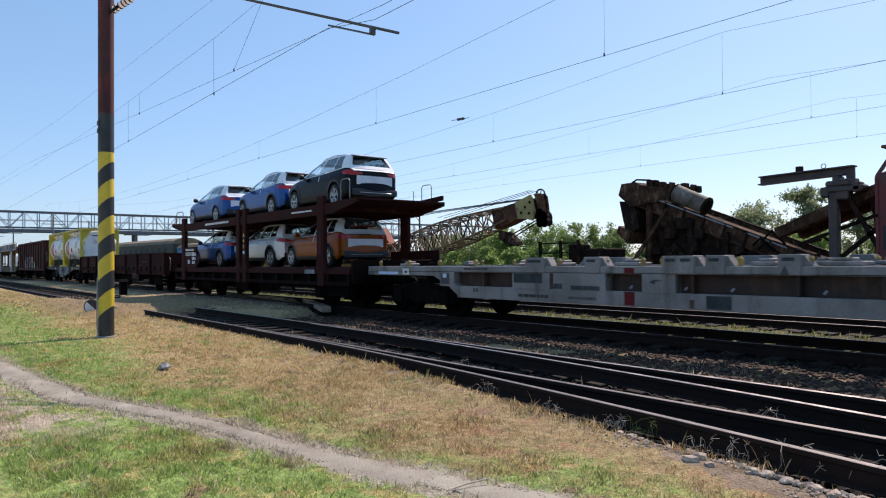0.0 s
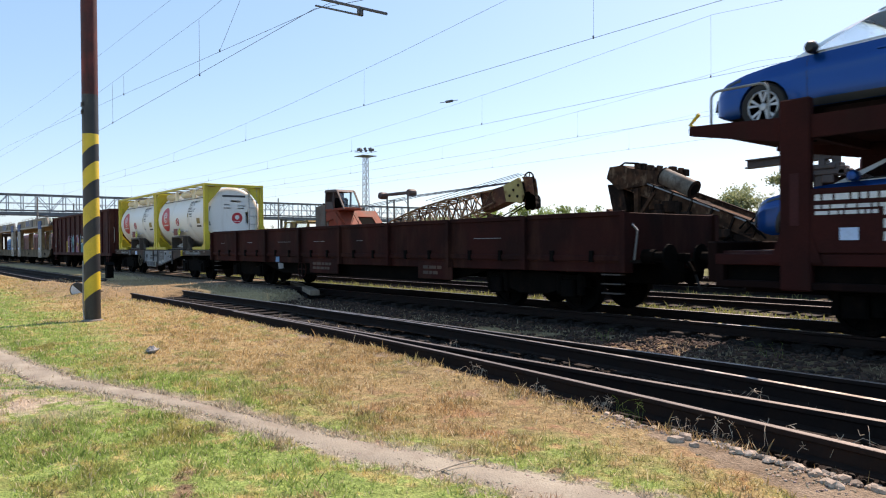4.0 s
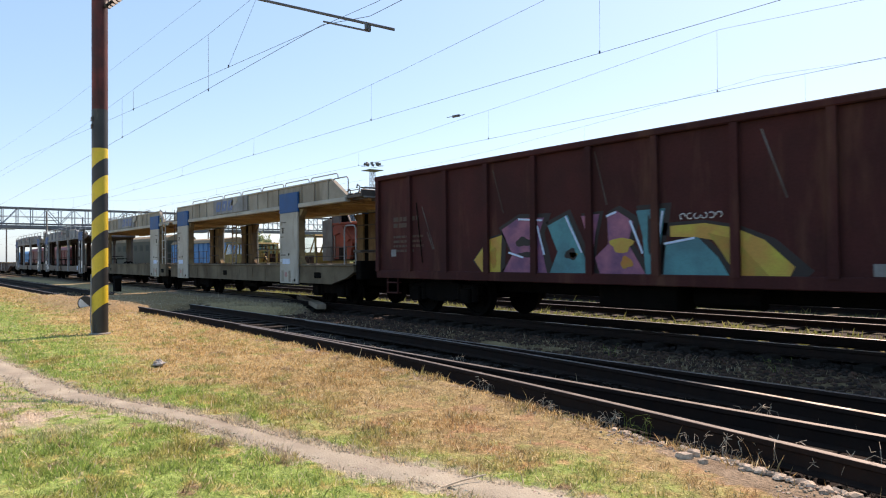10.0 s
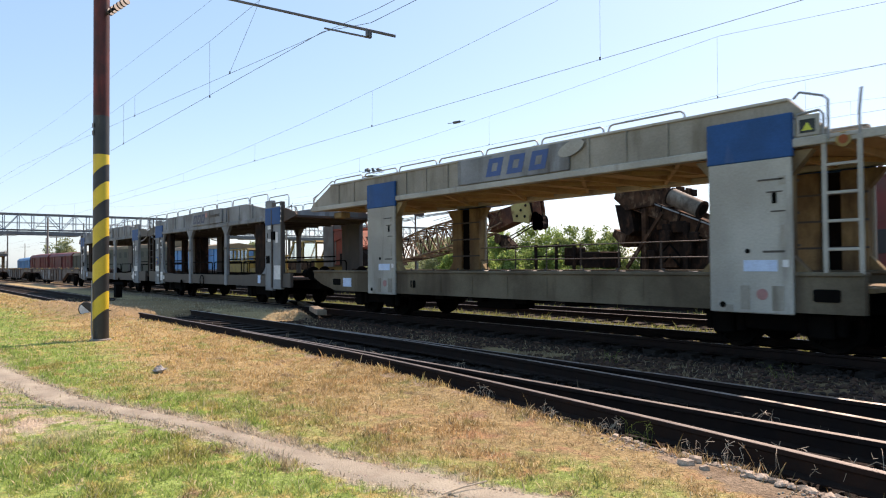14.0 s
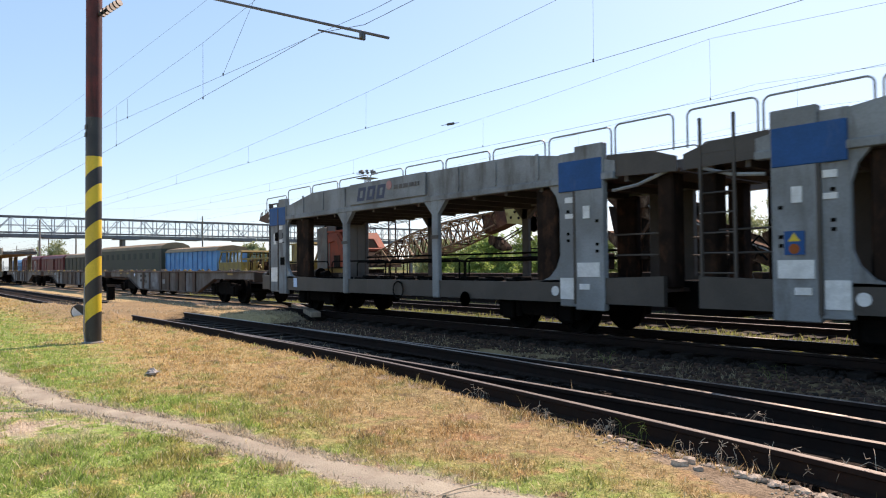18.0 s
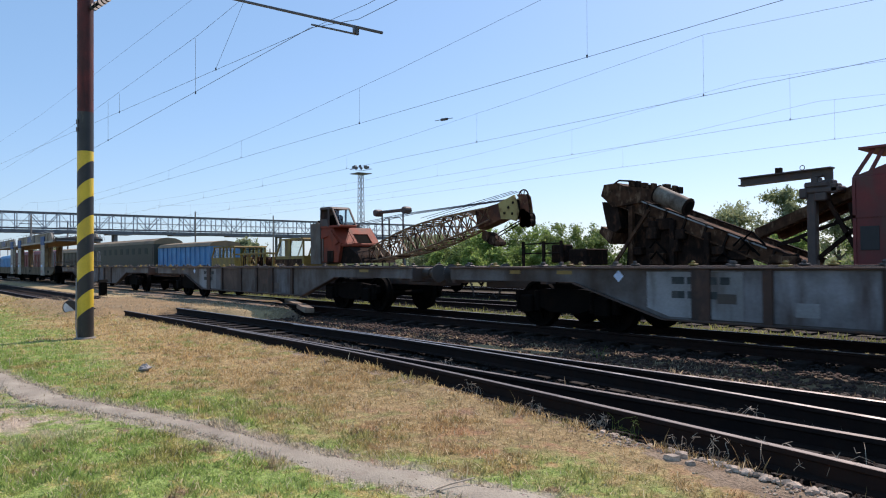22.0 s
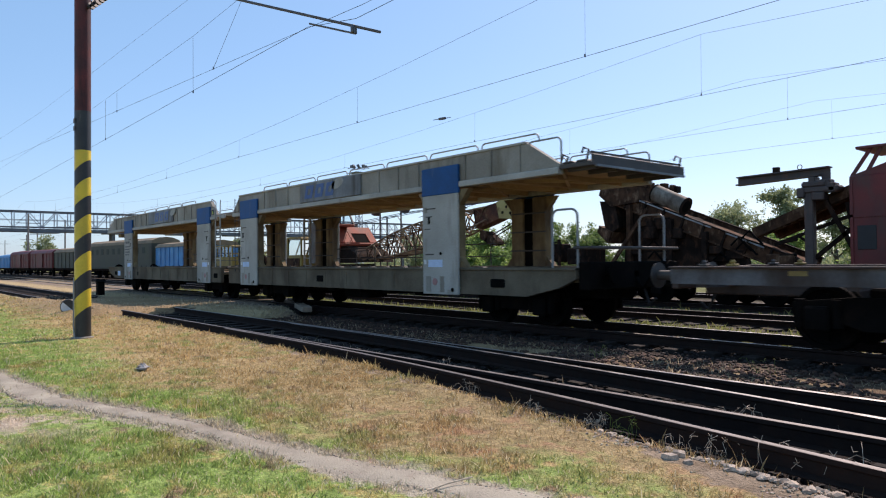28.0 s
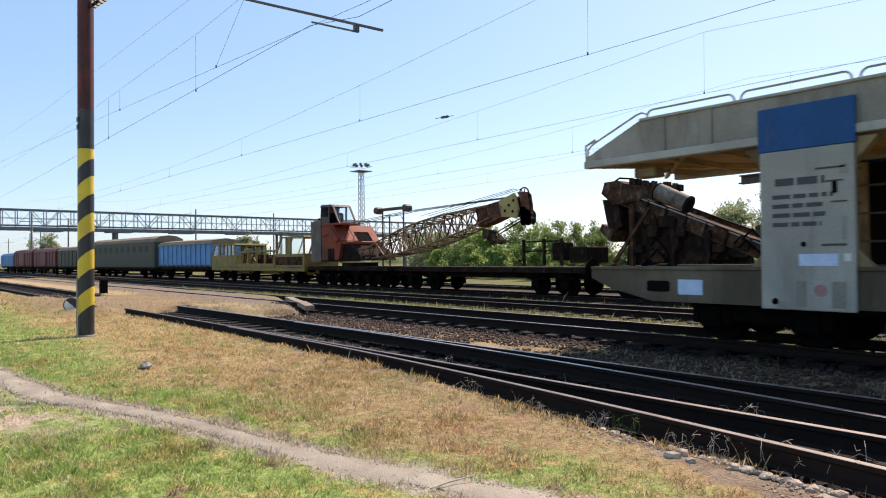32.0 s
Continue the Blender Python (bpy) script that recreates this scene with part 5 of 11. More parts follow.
# -- empty container flat wagons with a deep fish-belly girder
def container_flat(u, half, mid_top, mid_bot, mats, label, seed, depth=0.36):
    w = wagon("container_flat_wagon", label, u, "flat wagon")
    side, rib = mats
    rnd = random.Random(seed)
    for s in (-1, 1):
        yo, yi = s * 1.3, s * 1.27
        g = G()
        g.prism([(-half, 0.9), (-half, 1.14), (half, 1.14), (half, 0.9), (mid_top, 0.9), (mid_bot, depth), (-mid_bot, depth), (-mid_top, 0.9)], "y", *sorted((yo, yi)))
        gird = part("side_girder", g, side, w)
        g = G()
        g.box(-half, half, *sorted((s * 1.37, s * 1.15)), 1.14, 1.175, 0.008)
        part("top_flange", g, M_FLATBROWN, gird)
        g = G()
        g.box(-mid_bot, mid_bot, *sorted((s * 1.36, s * 1.18)), depth - 0.03, depth, 0.006)
        g.beam((mid_bot, s * 1.27, depth - 0.015), (mid_top, s * 1.27, 0.89), 0.18, 0.03)
        g.beam((-mid_bot, s * 1.27, depth - 0.015), (-mid_top, s * 1.27, 0.89), 0.18, 0.03)
        part("lower_flange", g, rib, gird)
        k, x = 0, -mid_bot + 0.5
        while x < mid_bot - 0.2:
            g = G()
            g.box(x, x + (0.14 if k % 2 else 0.3), *sorted((yo + s * 0.045, yo)), depth, 1.14)
            part("girder_rib", g, M_GIRDRIB, gird)
            nx = x + 0.95 + rnd.random() * 0.6
            if s < 0 and nx < mid_bot + 0.3:
                g = G()
                g.box(x + (0.14 if k % 2 else 0.3), nx, yo - 0.004, yo, depth + 0.02, 1.12)
                part("girder_panel", g, (M_PANELPALE, M_PANELBROWN, M_PANELBROWN, M_PANELPALE, M_FLATGREY)[(k * 2 + seed) % 5], gird)
                if rnd.random() < 0.65:
                    px_, pz = x + rnd.uniform(0.35, 0.5), rnd.uniform(depth + 0.06, depth + 0.4)
                    g = G()
                    g.box(px_, px_ + rnd.uniform(0.2, 0.35), yo - 0.009, yo - 0.003, pz, pz + rnd.uniform(0.14, 0.24))
                    part("repaint_patch", g, rnd.choice((M_GREYDK, M_FLATBROWN, M_GREY)), gird)
            x = nx
            k += 1
        if s < 0:
            g = G()
            g.prism([(-mid_bot - 0.3, 0.52), (-mid_bot - 0.3, 1.1), (-mid_bot + 1.3, 1.1), (-mid_bot + 1.3, depth + 0.03), (-mid_bot + 0.1, depth + 0.03)], "y", yo - 0.008, yo)
            part("repaint_patch", g, M_GREY, gird, "pale repainted patch")
            bars(-mid_bot + 0.15, -mid_bot + 1.1, 0.86, 1.02, yo - 0.008, 1, M_DARKPATCH, gird, "marking", 0.7, seed + 70)
            bars(-mid_bot + 0.15, -mid_bot + 0.95, 0.64, 0.8, yo - 0.008, 1, M_DARKPATCH, gird, "marking", 0.7, seed + 71)
            g = G()
            x = -mid_bot - 0.85
            g.prism([(x, 0.92), (x + 0.1, 1.02), (x, 1.12), (x - 0.1, 1.02)], "y", yo - 0.008, yo)
            part("diamond_label", g, M_PAPER, gird)
            for x in (-half + 1.8, -half + 3.0, half - 2.2):
                g = G()
                g.box(x, x + rnd.uniform(0.2, 0.45), yo - 0.007, yo, 1.04, 1.11)
                part("yellow_mark", g, M_MUSTARD, gird)
    # container spigots along both sides
    for s in (-1, 1):
        k = 0
        x = -half + 0.5
        while x < half:
            g = G()
            g.box(x - 0.07, x + 0.07, *sorted((s * 1.25, s * 1.1)), 1.175, 1.21, 0.01)
            g.lathe([(1.2, 0.035), (1.24, 0.042), (1.27, 0.02)], (x, s * 1.17, 0), "z", 8)
            part("container_spigot", g, M_MACHYEL if k % 3 == 1 else M_GREYDK, w)
            x += rnd.choice((0.45, 0.75, 1.3, 2.1))
            k += 1
    g = G()
    for k in range(9):
        x = -half + 0.5 + k * (2 * half - 1) / 8
        g.box(x - 0.08, x + 0.08, -1.27, 1.27, 0.85, 1.1)
    g.box(-half, half, -0.25, 0.25, 0.7, 1.0, 0.02)
    g.box(-half, -half + 0.12, -1.28, 1.28, 0.82, 1.16, 0.02)
    g.box(half - 0.12, half, -1.28, 1.28, 0.82, 1.16, 0.02)
    part("underframe", g, M_FLATBROWN, w)
    g = G()
    g.box(-1.2, -0.2, -0.9, -0.3, 0.3, 0.6, 0.03)
    g.lathe([(0.2, 0.17), (1.3, 0.17)], (0, -0.5, 0.48), "x", 14)
    part("brake_gear", g, M_BLACK, w)
    for x in (-half + 3.0, half - 3.0):
        bogie(w, x, 0.9, 0.46, 0.88)
    buffers(w, half, 1, 1.02, M_GREYDK)
    buffers(w, -half, -1, 1.02, M_GREYDK)
    return w


# -- white container flat at the front
def white_flat(u, half):
    w = wagon("container_flat_wagon", "empty dirty white container flat with brown recesses, red marks", u, "flat wagon")
    # solid plates between the recesses: start, end, lowest edge
    plates = ((-5.80, -5.30, 0.74), (-3.47, -2.47, 0.74), (-2.38, -1.16, 0.74), (-0.42, 0.20, 0.74), (4.0, 4.7, 0.74), (half - 3.1, half - 2.9, 0.8))
    for s in (-1, 1):
        yo, yi = s * 1.36, s * 1.17
        g = G()
        g.prism([(-half, 0.95), (-half, 1.14), (half, 1.14), (half, 0.95), (half - 3.0, 0.95), (half - 3.7, 0.55), (-half + 3.7, 0.55), (-half + 3.0, 0.95)], "y", *sorted((yi, yi - s * 0.03)))
        # shade of the recess is put into the web's darker colour
        part("girder_web", g, M_GIRDRIB, w, "rusty brown girder web, darkened for its recess")
        g = G()
        g.box(-half, half, *sorted((yo, s * 1.15)), 1.05, 1.075, 0.006)
        g.box(-half, half, *sorted((yo, s * 1.335)), 1.05, 1.18, 0.008)
        g.box(-half, half, *sorted((yo - s * 0.02, s * 1.0)), 1.155, 1.184, 0.006)
        part("top_flange", g, M_FLATWHITE, w)
        g = G()
        g.prism([(-half, 0.97), (-half, 1.05), (-half + 3.35, 1.05), (-half + 3.35, 0.74), (-half + 2.75, 0.97)], "y", *sorted((yo, yo - s * 0.03)))
        g.prism([(half, 0.97), (half, 1.05), (half - 3.35, 1.05), (half - 3.35, 0.74), (half - 2.75, 0.97)], "y", *sorted((yo, yo - s * 0.03)))
        part("end_web", g, M_FLATWHITE, w)
        g = G()
        g.box(-half + 3.6, half - 3.6, *sorted((yo, s * 1.19)), 0.50, 0.755, 0.008)
        part_one("lower_flange", g, M_FLATWHITE, w)
        for e in (-1, 1):
            g = G()
            g.prism([(e * (half - 3.2), 0.82), (e * (half - 3.5), 0.82), (e * (half - 3.95), 0.51), (e * (half - 3.68), 0.51)], "y", *sorted((yo + s * 0.003, yi)))
            part_one("end_brace", g, M_FLATWHITE, w)
        for x0, x1, z0 in plates:
            g = G()
            g.box(x0, x1, *sorted((yo + s * 0.004, yi)), z0, 1.06, 0.006)
            part("girder_stiffener", g, M_FLATWHITE, w)
        for x in (-4.4, 0.45, 2.05, 3.1):
            g = G()
            g.box(x, x + 0.05, *sorted((yo - s * 0.03, yi)), 0.75, 1.06, 0.006)
            part("girder_rib", g, M_GIRDRIB, w)
        if s < 0:
            y = yo - 0.006
            g = G()
            g.box(-0.77, -0.57, yo - 0.006, yo, 0.525, 0.75)
            g.box(-0.77, -0.57, yo - 0.006, yo, 1.06, 1.155)
            part("red_mark", g, M_DEEPRED, w)
            g = G()
            g.prism([(-0.28, 0.925), (-0.18, 0.965), (-0.02, 0.962), (-0.16, 0.935), (-0.18, 0.885)], "y", yo - 0.012, yo - 0.003)
            part("arrow_mark", g, M_INK, w)
            g = G()
            g.prism([(1.86, 1.06), (1.99, 1.06), (1.925, 1.19)], "y", yo - 0.036, yo - 0.028)
            part("triangle_mark", g, M_INK, w)
            g = G()
            g.box(-5.76, -5.46, yo - 0.012, yo - 0.003, 0.79, 1.03)
            plate = part("black_plate", g, M_INK, w)
            g = G()
            g.box(-5.68, -5.55, yo - 0.016, yo - 0.011, 0.93, 1.02)
            part("paper_label", g, M_PAPER, plate)
            # patch from -1.94 to -1.29 is a dark plate standing for a slot
            for x0, x1, z0, z1, mat in ((-3.42, -2.66, 0.86, 1.045, M_DARKPATCH), (-1.94, -1.29, 0.755, 0.83, M_DARKPATCH), (-2.36, -2.16, 0.765, 0.86, M_DARKPATCH), (0.73, 1.13, 0.53, 0.73, M_DARKPATCH),
                                        (0.45, 0.52, 0.53, 0.66, M_FLATBROWN), (-8.3, -7.45, 0.985, 1.055, M_PAPER), (-8.79, -8.55, 0.985, 1.06, M_INK)):
                g = G()
                g.box(x0, x1, yo - 0.010, yo - 0.002, z0, z1)
                part("paint_patch", g, mat, w)
            bars(-4.65, -4.5, 0.62, 0.72, y, 1, M_INK, w, "marking", 0.8, 4)
            bars(-3.3, -2.5, 0.56, 0.64, y, 1, M_FLATGREY, w, "marking", 0.7, 14)
            bars(-2.0, -1.35, 0.565, 0.63, y, 1, M_FLATGREY, w, "marking", 0.7, 24)
            bars(-4.95, -4.2, 1.085, 1.15, y, 1, M_FLATGREY, w, "marking", 0.7, 34)
            g = G()
            g.box(-7.25, -7.0, yo - 0.008, yo, 0.985, 1.13)
            sign = part("white_sign", g, M_INKW, w)
            g = G()
            g.box(-7.17, -7.06, yo - 0.011, yo - 0.007, 1.02, 1.08)
            part("sign_mark", g, M_INK, sign)
            for x, z in ((-0.7, 0.80), (0.33, 0.80), (1.1, 0.80), (2.4, 0.80)):
                g = G()
                g.tube([(x, -1.3, z), (x + 0.03, -1.27, z + 0.05)], 0.02, 6)
                part("latch_pin", g, M_TUBE, w)
    # container rests: tall boxes with slots, hung over the flange, and low plates between them
    for x, wd, slots in ((-3.08, 0.49, 1), (-1.62, 0.34, 1), (-0.02, 0.56, 2), (0.73, 0.31, 1), (1.83, 0.31, 1), (3.6, 0.5, 2), (5.0, 0.3, 1)):
        for s in (-1, 1):
            g = G()
            g.box(x, x + wd, *sorted((s * 1.388, s * 1.08)), 1.057, 1.35, 0.012)
            cr = part("container_rest", g, M_FLATWHITE, w)
            # slots are dark plates in place of shaded holes
            for k in range(slots):
                e = x + 0.06 + k * 0.27
                g = G()
                g.box(e, e + (0.18 if slots == 2 else wd - 0.14), *sorted((s * 1.392, s * 1.38)), 1.255, 1.305)
                part("rest_slot", g, M_DARKPATCH, cr)
            g = G()
            g.prism([(x + wd, 1.19), (x + wd + 0.12, 1.19), (x + wd + 0.02, 1.33), (x + wd, 1.33)], "y", *sorted((s * 1.3, s * 1.12)))
            part("rest_wedge", g, M_FLATWHITE, cr)
    for x, wd in ((-7.6, 0.3), (-3.55, 0.12), (-2.45, 0.16), (-1.1, 0.5), (1.35, 0.35), (2.3, 0.55), (4.3, 0.4)):
        for s in (-1, 1):
            g = G()
            g.box(x, x + wd, *sorted((s * 1.2, s * 0.8)), 1.186, 1.25, 0.015)
            g.box(x + wd * 0.2, x + wd * 0.7, *sorted((s * 1.1, s * 0.85)), 1.25, 1.30, 0.015)
            part("low_rest", g, M_FLATWHITE, w)
    for x in (-8.45, -7.2, -6.0, -4.75, -3.2, -2.35, -1.25, -0.5, -0.12, 1.2, 2.2, 3.2, 4.9, 6.2):
        for s in (-1, 1):
            g = G()
            g.lathe([(1.18, 0.035), (1.26, 0.045), (1.29, 0.05), (1.33, 0.015)], (x, s * 1.2, 0), "z", 8)
            part("container_spigot", g, M_MACHYEL, w)
    g = G()
    g.box(-half, half, -0.3, 0.3, 0.6, 1.0, 0.02)
    for k in range(10):
        x = -half + 0.4 + k * (2 * half - 0.8) / 9
        g.box(x - 0.07, x + 0.07, -1.13, 1.13, 0.8, 1.05)
    g.box(-half, -half + 0.14, -1.14, 1.14, 0.8, 1.17, 0.02)
    g.box(half - 0.14, half, -1.14, 1.14, 0.8, 1.17, 0.02)
    part("underframe", g, M_BLACK, w)
    for x in (-half + 2.0, half - 2.0):
        bogie(w, x, 0.9, 0.46, 0.9)
    buffers(w, -half, -1, 1.03)
    buffers(w, half, 1, 1.03)
    return w


# -- red double-deck car wagon, loaded
def red_carrier(u):
    """Local x from -7.75 to 7.75."""
    w = wagon("car_transporter_wagon", "dark red double-deck car wagon loaded with new cars", u, "car wagon")
    for s in (-1, 1):
        yo, yi = s * 1.5, s * 1.38
        g = G()
        g.box(-7.3, 7.3, *sorted((yo, yi)), 0.96, 1.12, 0.012)
        sill = part("deck_edge_rail", g, M_RED, w)
        g = G()
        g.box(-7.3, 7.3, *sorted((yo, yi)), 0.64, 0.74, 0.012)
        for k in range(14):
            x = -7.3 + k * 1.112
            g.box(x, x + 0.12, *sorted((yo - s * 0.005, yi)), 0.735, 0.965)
        part_one("lower_side_truss", g, M_REDSHADE, w, "lower truss of the side, coloured dark for shade")
        # near-black sheet stands for the dark recess behind the truss
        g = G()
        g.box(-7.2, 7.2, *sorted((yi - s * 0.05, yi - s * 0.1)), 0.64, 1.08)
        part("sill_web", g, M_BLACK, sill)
        g = G()
        g.prism([(-7.7, 2.90), (-7.7, 3.04), (-5.9, 2.96), (5.9, 2.96), (7.7, 3.02), (7.7, 2.90), (6.4, 2.66), (-6.4, 2.66)], "y", *sorted((yo, yi)))
        up = part("upper_side_beam", g, M_RED, w)
        if s < 0:
            bars(-3.6, -1.2, 2.76, 2.86, yo, 1, M_INKW, up, "marking", 0.8, 8)
            bars(3.9, 5.2, 2.78, 2.84, yo, 1, M_INKW, up, "marking", 0.8, 9)
        for x in (-6.15, -0.26, 0.29, 5.76):
            g = G()
            wd = 0.4 if abs(x) > 1 else 0.29
            g.box(x - wd / 2, x + wd / 2, *sorted((s * 1.54, s * 1.4)), 0.62, 3.2, 0.02)
            g.prism([(x - wd / 2 - 0.14, 1.0), (x - wd / 2, 1.4), (x + wd / 2, 1.4), (x + wd / 2 + 0.14, 1.0)], "y", *sorted((s * 1.53, s * 1.41)))
            po = part("post", g, M_RED, w, "dark red steel post")
            if s < 0:
                g = G()
                g.box(x - 0.06, x + 0.06, -1.545, -1.54, 1.5, 2.2)
                part("marking", g, M_RED2, po)
                if abs(x - 0.29) < 0.1:
                    for z in (2.04, 2.22):
                        g = G()
                        g.prism([(x - 0.07, z), (x + 0.07, z), (x, z + 0.12)], "y", -1.548, -1.54)
                        part("warning_sign", g, M_MASTYEL, po)
                    g = G()
                    g.lathe([(0, 0.075), (-0.008, 0.075)], (x, -1.54, 1.88), "y", 16)
                    part("round_sign", g, M_CARORANGE, po)
                    g = G()
                    g.box(x - 0.07, x + 0.07, -1.548, -1.54, 1.62, 1.72)
                    part("paper_label", g, M_PAPER, po)
        # end wall plates
        if s > 0:
            g = G()
            g.box(5.0, 7.5, 1.42, 1.46, 0.95, 1.62, 0.01)
            pl = part("end_side_plate", g, M_RED, w, "ribbed dark red end plate")
            for k in range(12):
                g = G()
                g.box(5.1 + k * 0.2, 5.16 + k * 0.2, 1.39, 1.42, 1.0, 1.56)
                part("plate_rib", g, M_RED, pl)
            g = G()
            g.prism([(6.2, 3.1), (7.75, 3.2), (7.75, 3.06), (6.2, 2.96)], "y", 1.36, 1.42)
            part("ramp_board", g, M_RED, w)
        if s < 0:
            g = G()
            g.box(-5.96, -4.55, -1.515, -1.47, 1.13, 1.98, 0.01)
            pl = part("data_plate", g, M_RED, w, "dark red data plate with white writing")
            bars(-5.9, -4.9, 1.8, 1.9, -1.515, 1, M_INKW, pl, "marking", 0.8, 31)
            bars(-5.9, -4.8, 1.6, 1.76, -1.515, 2, M_INKW, pl, "marking", 0.6, 32)
            bars(-5.1, -4.65, 1.24, 1.72, -1.515, 3, M_INKW, pl, "marking", 0.7, 33)
            g = G()
            g.box(-5.6, -5.38, -1.522, -1.515, 1.3, 1.46)
            part("paper_label", g, M_PAPER, pl)
            g = G()
            g.box(4.75, 5.35, -1.505, -1.5, 0.97, 1.09)
            part("white_plate", g, M_GREY, w)
        g = G()
        hoop(g, -7.4, -6.55, s * 1.4, 2.95, 3.52, 0.02, 0.12)
        part("handrail", g, M_TUBE, w)
        g = G()
        hoop(g, 6.72, 7.2, s * 1.4, 2.95, 3.58, 0.014, 0.1)
        part("handrail", g, M_TUBE, w)
        g = G()
        g.tube([(6.3, s * 1.4, 2.92), (6.3, s * 1.4, 3.45)], 0.014, 6)
        part("handrail", g, M_TUBE, w)
    g = G()
    g.box(-6.4, 6.4, -1.38, 1.38, 2.88, 2.92)
    g.prism([(-6.4, 2.88), (-7.75, 2.98), (-7.75, 3.02), (-6.4, 2.92)], "y", -1.42, 1.42)
    g.prism([(6.4, 2.88), (7.75, 2.96), (7.75, 3.0), (6.4, 2.92)], "y", -1.42, 1.42)
    deck = part("upper_deck", g, M_RED, w)
    g = G()
    for k in range(12):
        x = -6.3 + k * 1.13
        g.box(x, x + 0.1, -1.37, 1.37, 2.76, 2.88)
    for k in range(5):
        g.box(7.55 - k * 0.27, 7.65 - k * 0.27, -1.37, 1.37, 2.99 - k * 0.012, 3.02 - k * 0.012)
    part("deck_rib", g, M_RED2, deck)
    g = G()
    g.tube([(-7.6, -1.3, 2.98), (-7.8, -1.3, 3.1), (-7.65, -1.3, 3.25)], 0.03, 6)
    part("tip_hook", g, M_MASTYEL, w)
    g = G()
    g.box(-7.3, 7.3, -1.27, 1.27, 1.1, 1.16)
    part("lower_deck", g, M_RED2, w)
    g = G()
    g.box(-7.4, 7.4, -0.4, 0.4, 0.5, 1.1, 0.02)
    g.box(-7.45, -7.3, -1.45, 1.45, 0.7, 1.3, 0.02)
    g.box(7.3, 7.45, -1.45, 1.45, 0.7, 1.35, 0.02)
    g.box(-1.6, -0.4, -1.1, -0.5, 0.34, 0.6, 0.03)
    g.lathe([(0.2, 0.15), (1.3, 0.15)], (0, -0.8, 0.5), "x", 12)
    for x in (-3.0, -1.9, 1.9, 3.0):
        g.beam((x, -1.2, 0.72), (x + 0.5, -1.2, 0.42), 0.05, 0.06)
    part("underframe", g, M_REDSHADE, w)
    bogie(w, -4.75, 0.8, 0.42, 0.74)
    bogie(w, 5.8, 0.8, 0.42, 0.74)
    buffers(w, -7.4, -1)
    buffers(w, 7.4, 1)
    return w


# -- new cars on it, wrapped in part in white film
def curve_at(x, pts):
    return float(np.interp(x, [p[0] for p in pts], [p[1] for p in pts]))


CAR_WIDTH = ((-2.28, 0.60), (-2.2, 0.71), (-2.05, 0.795), (-1.8, 0.86), (-1.4, 0.90), (-0.6, 0.915), (1.2, 0.915), (1.7, 0.90), (2.0, 0.865), (2.12, 0.81), (2.2, 0.74))
CAR_BELT = ((-2.28, 0.67), (-2.2, 0.735), (-2.05, 0.80), (-1.7, 0.875), (-1.3, 0.925), (-0.9, 0.96), (0.0, 0.985), (0.9, 1.01), (1.5, 1.045), (1.9, 1.07), (2.1, 1.05), (2.2, 0.98))
CAR_SIDE = ((0.0, -0.055), (0.10, -0.015), (0.36, 0.004), (0.60, 0.0), (0.74, 0.012), (0.80, 0.0), (0.9, -0.018), (1.0, -0.05))
CAR_ROOF = ((-0.14, 1.39), (0.05, 1.44), (0.3, 1.485), (0.7, 1.515), (1.2, 1.51), (1.6, 1.485), (1.9, 1.435))
CAR_WHEELS = (-1.42, 1.36)


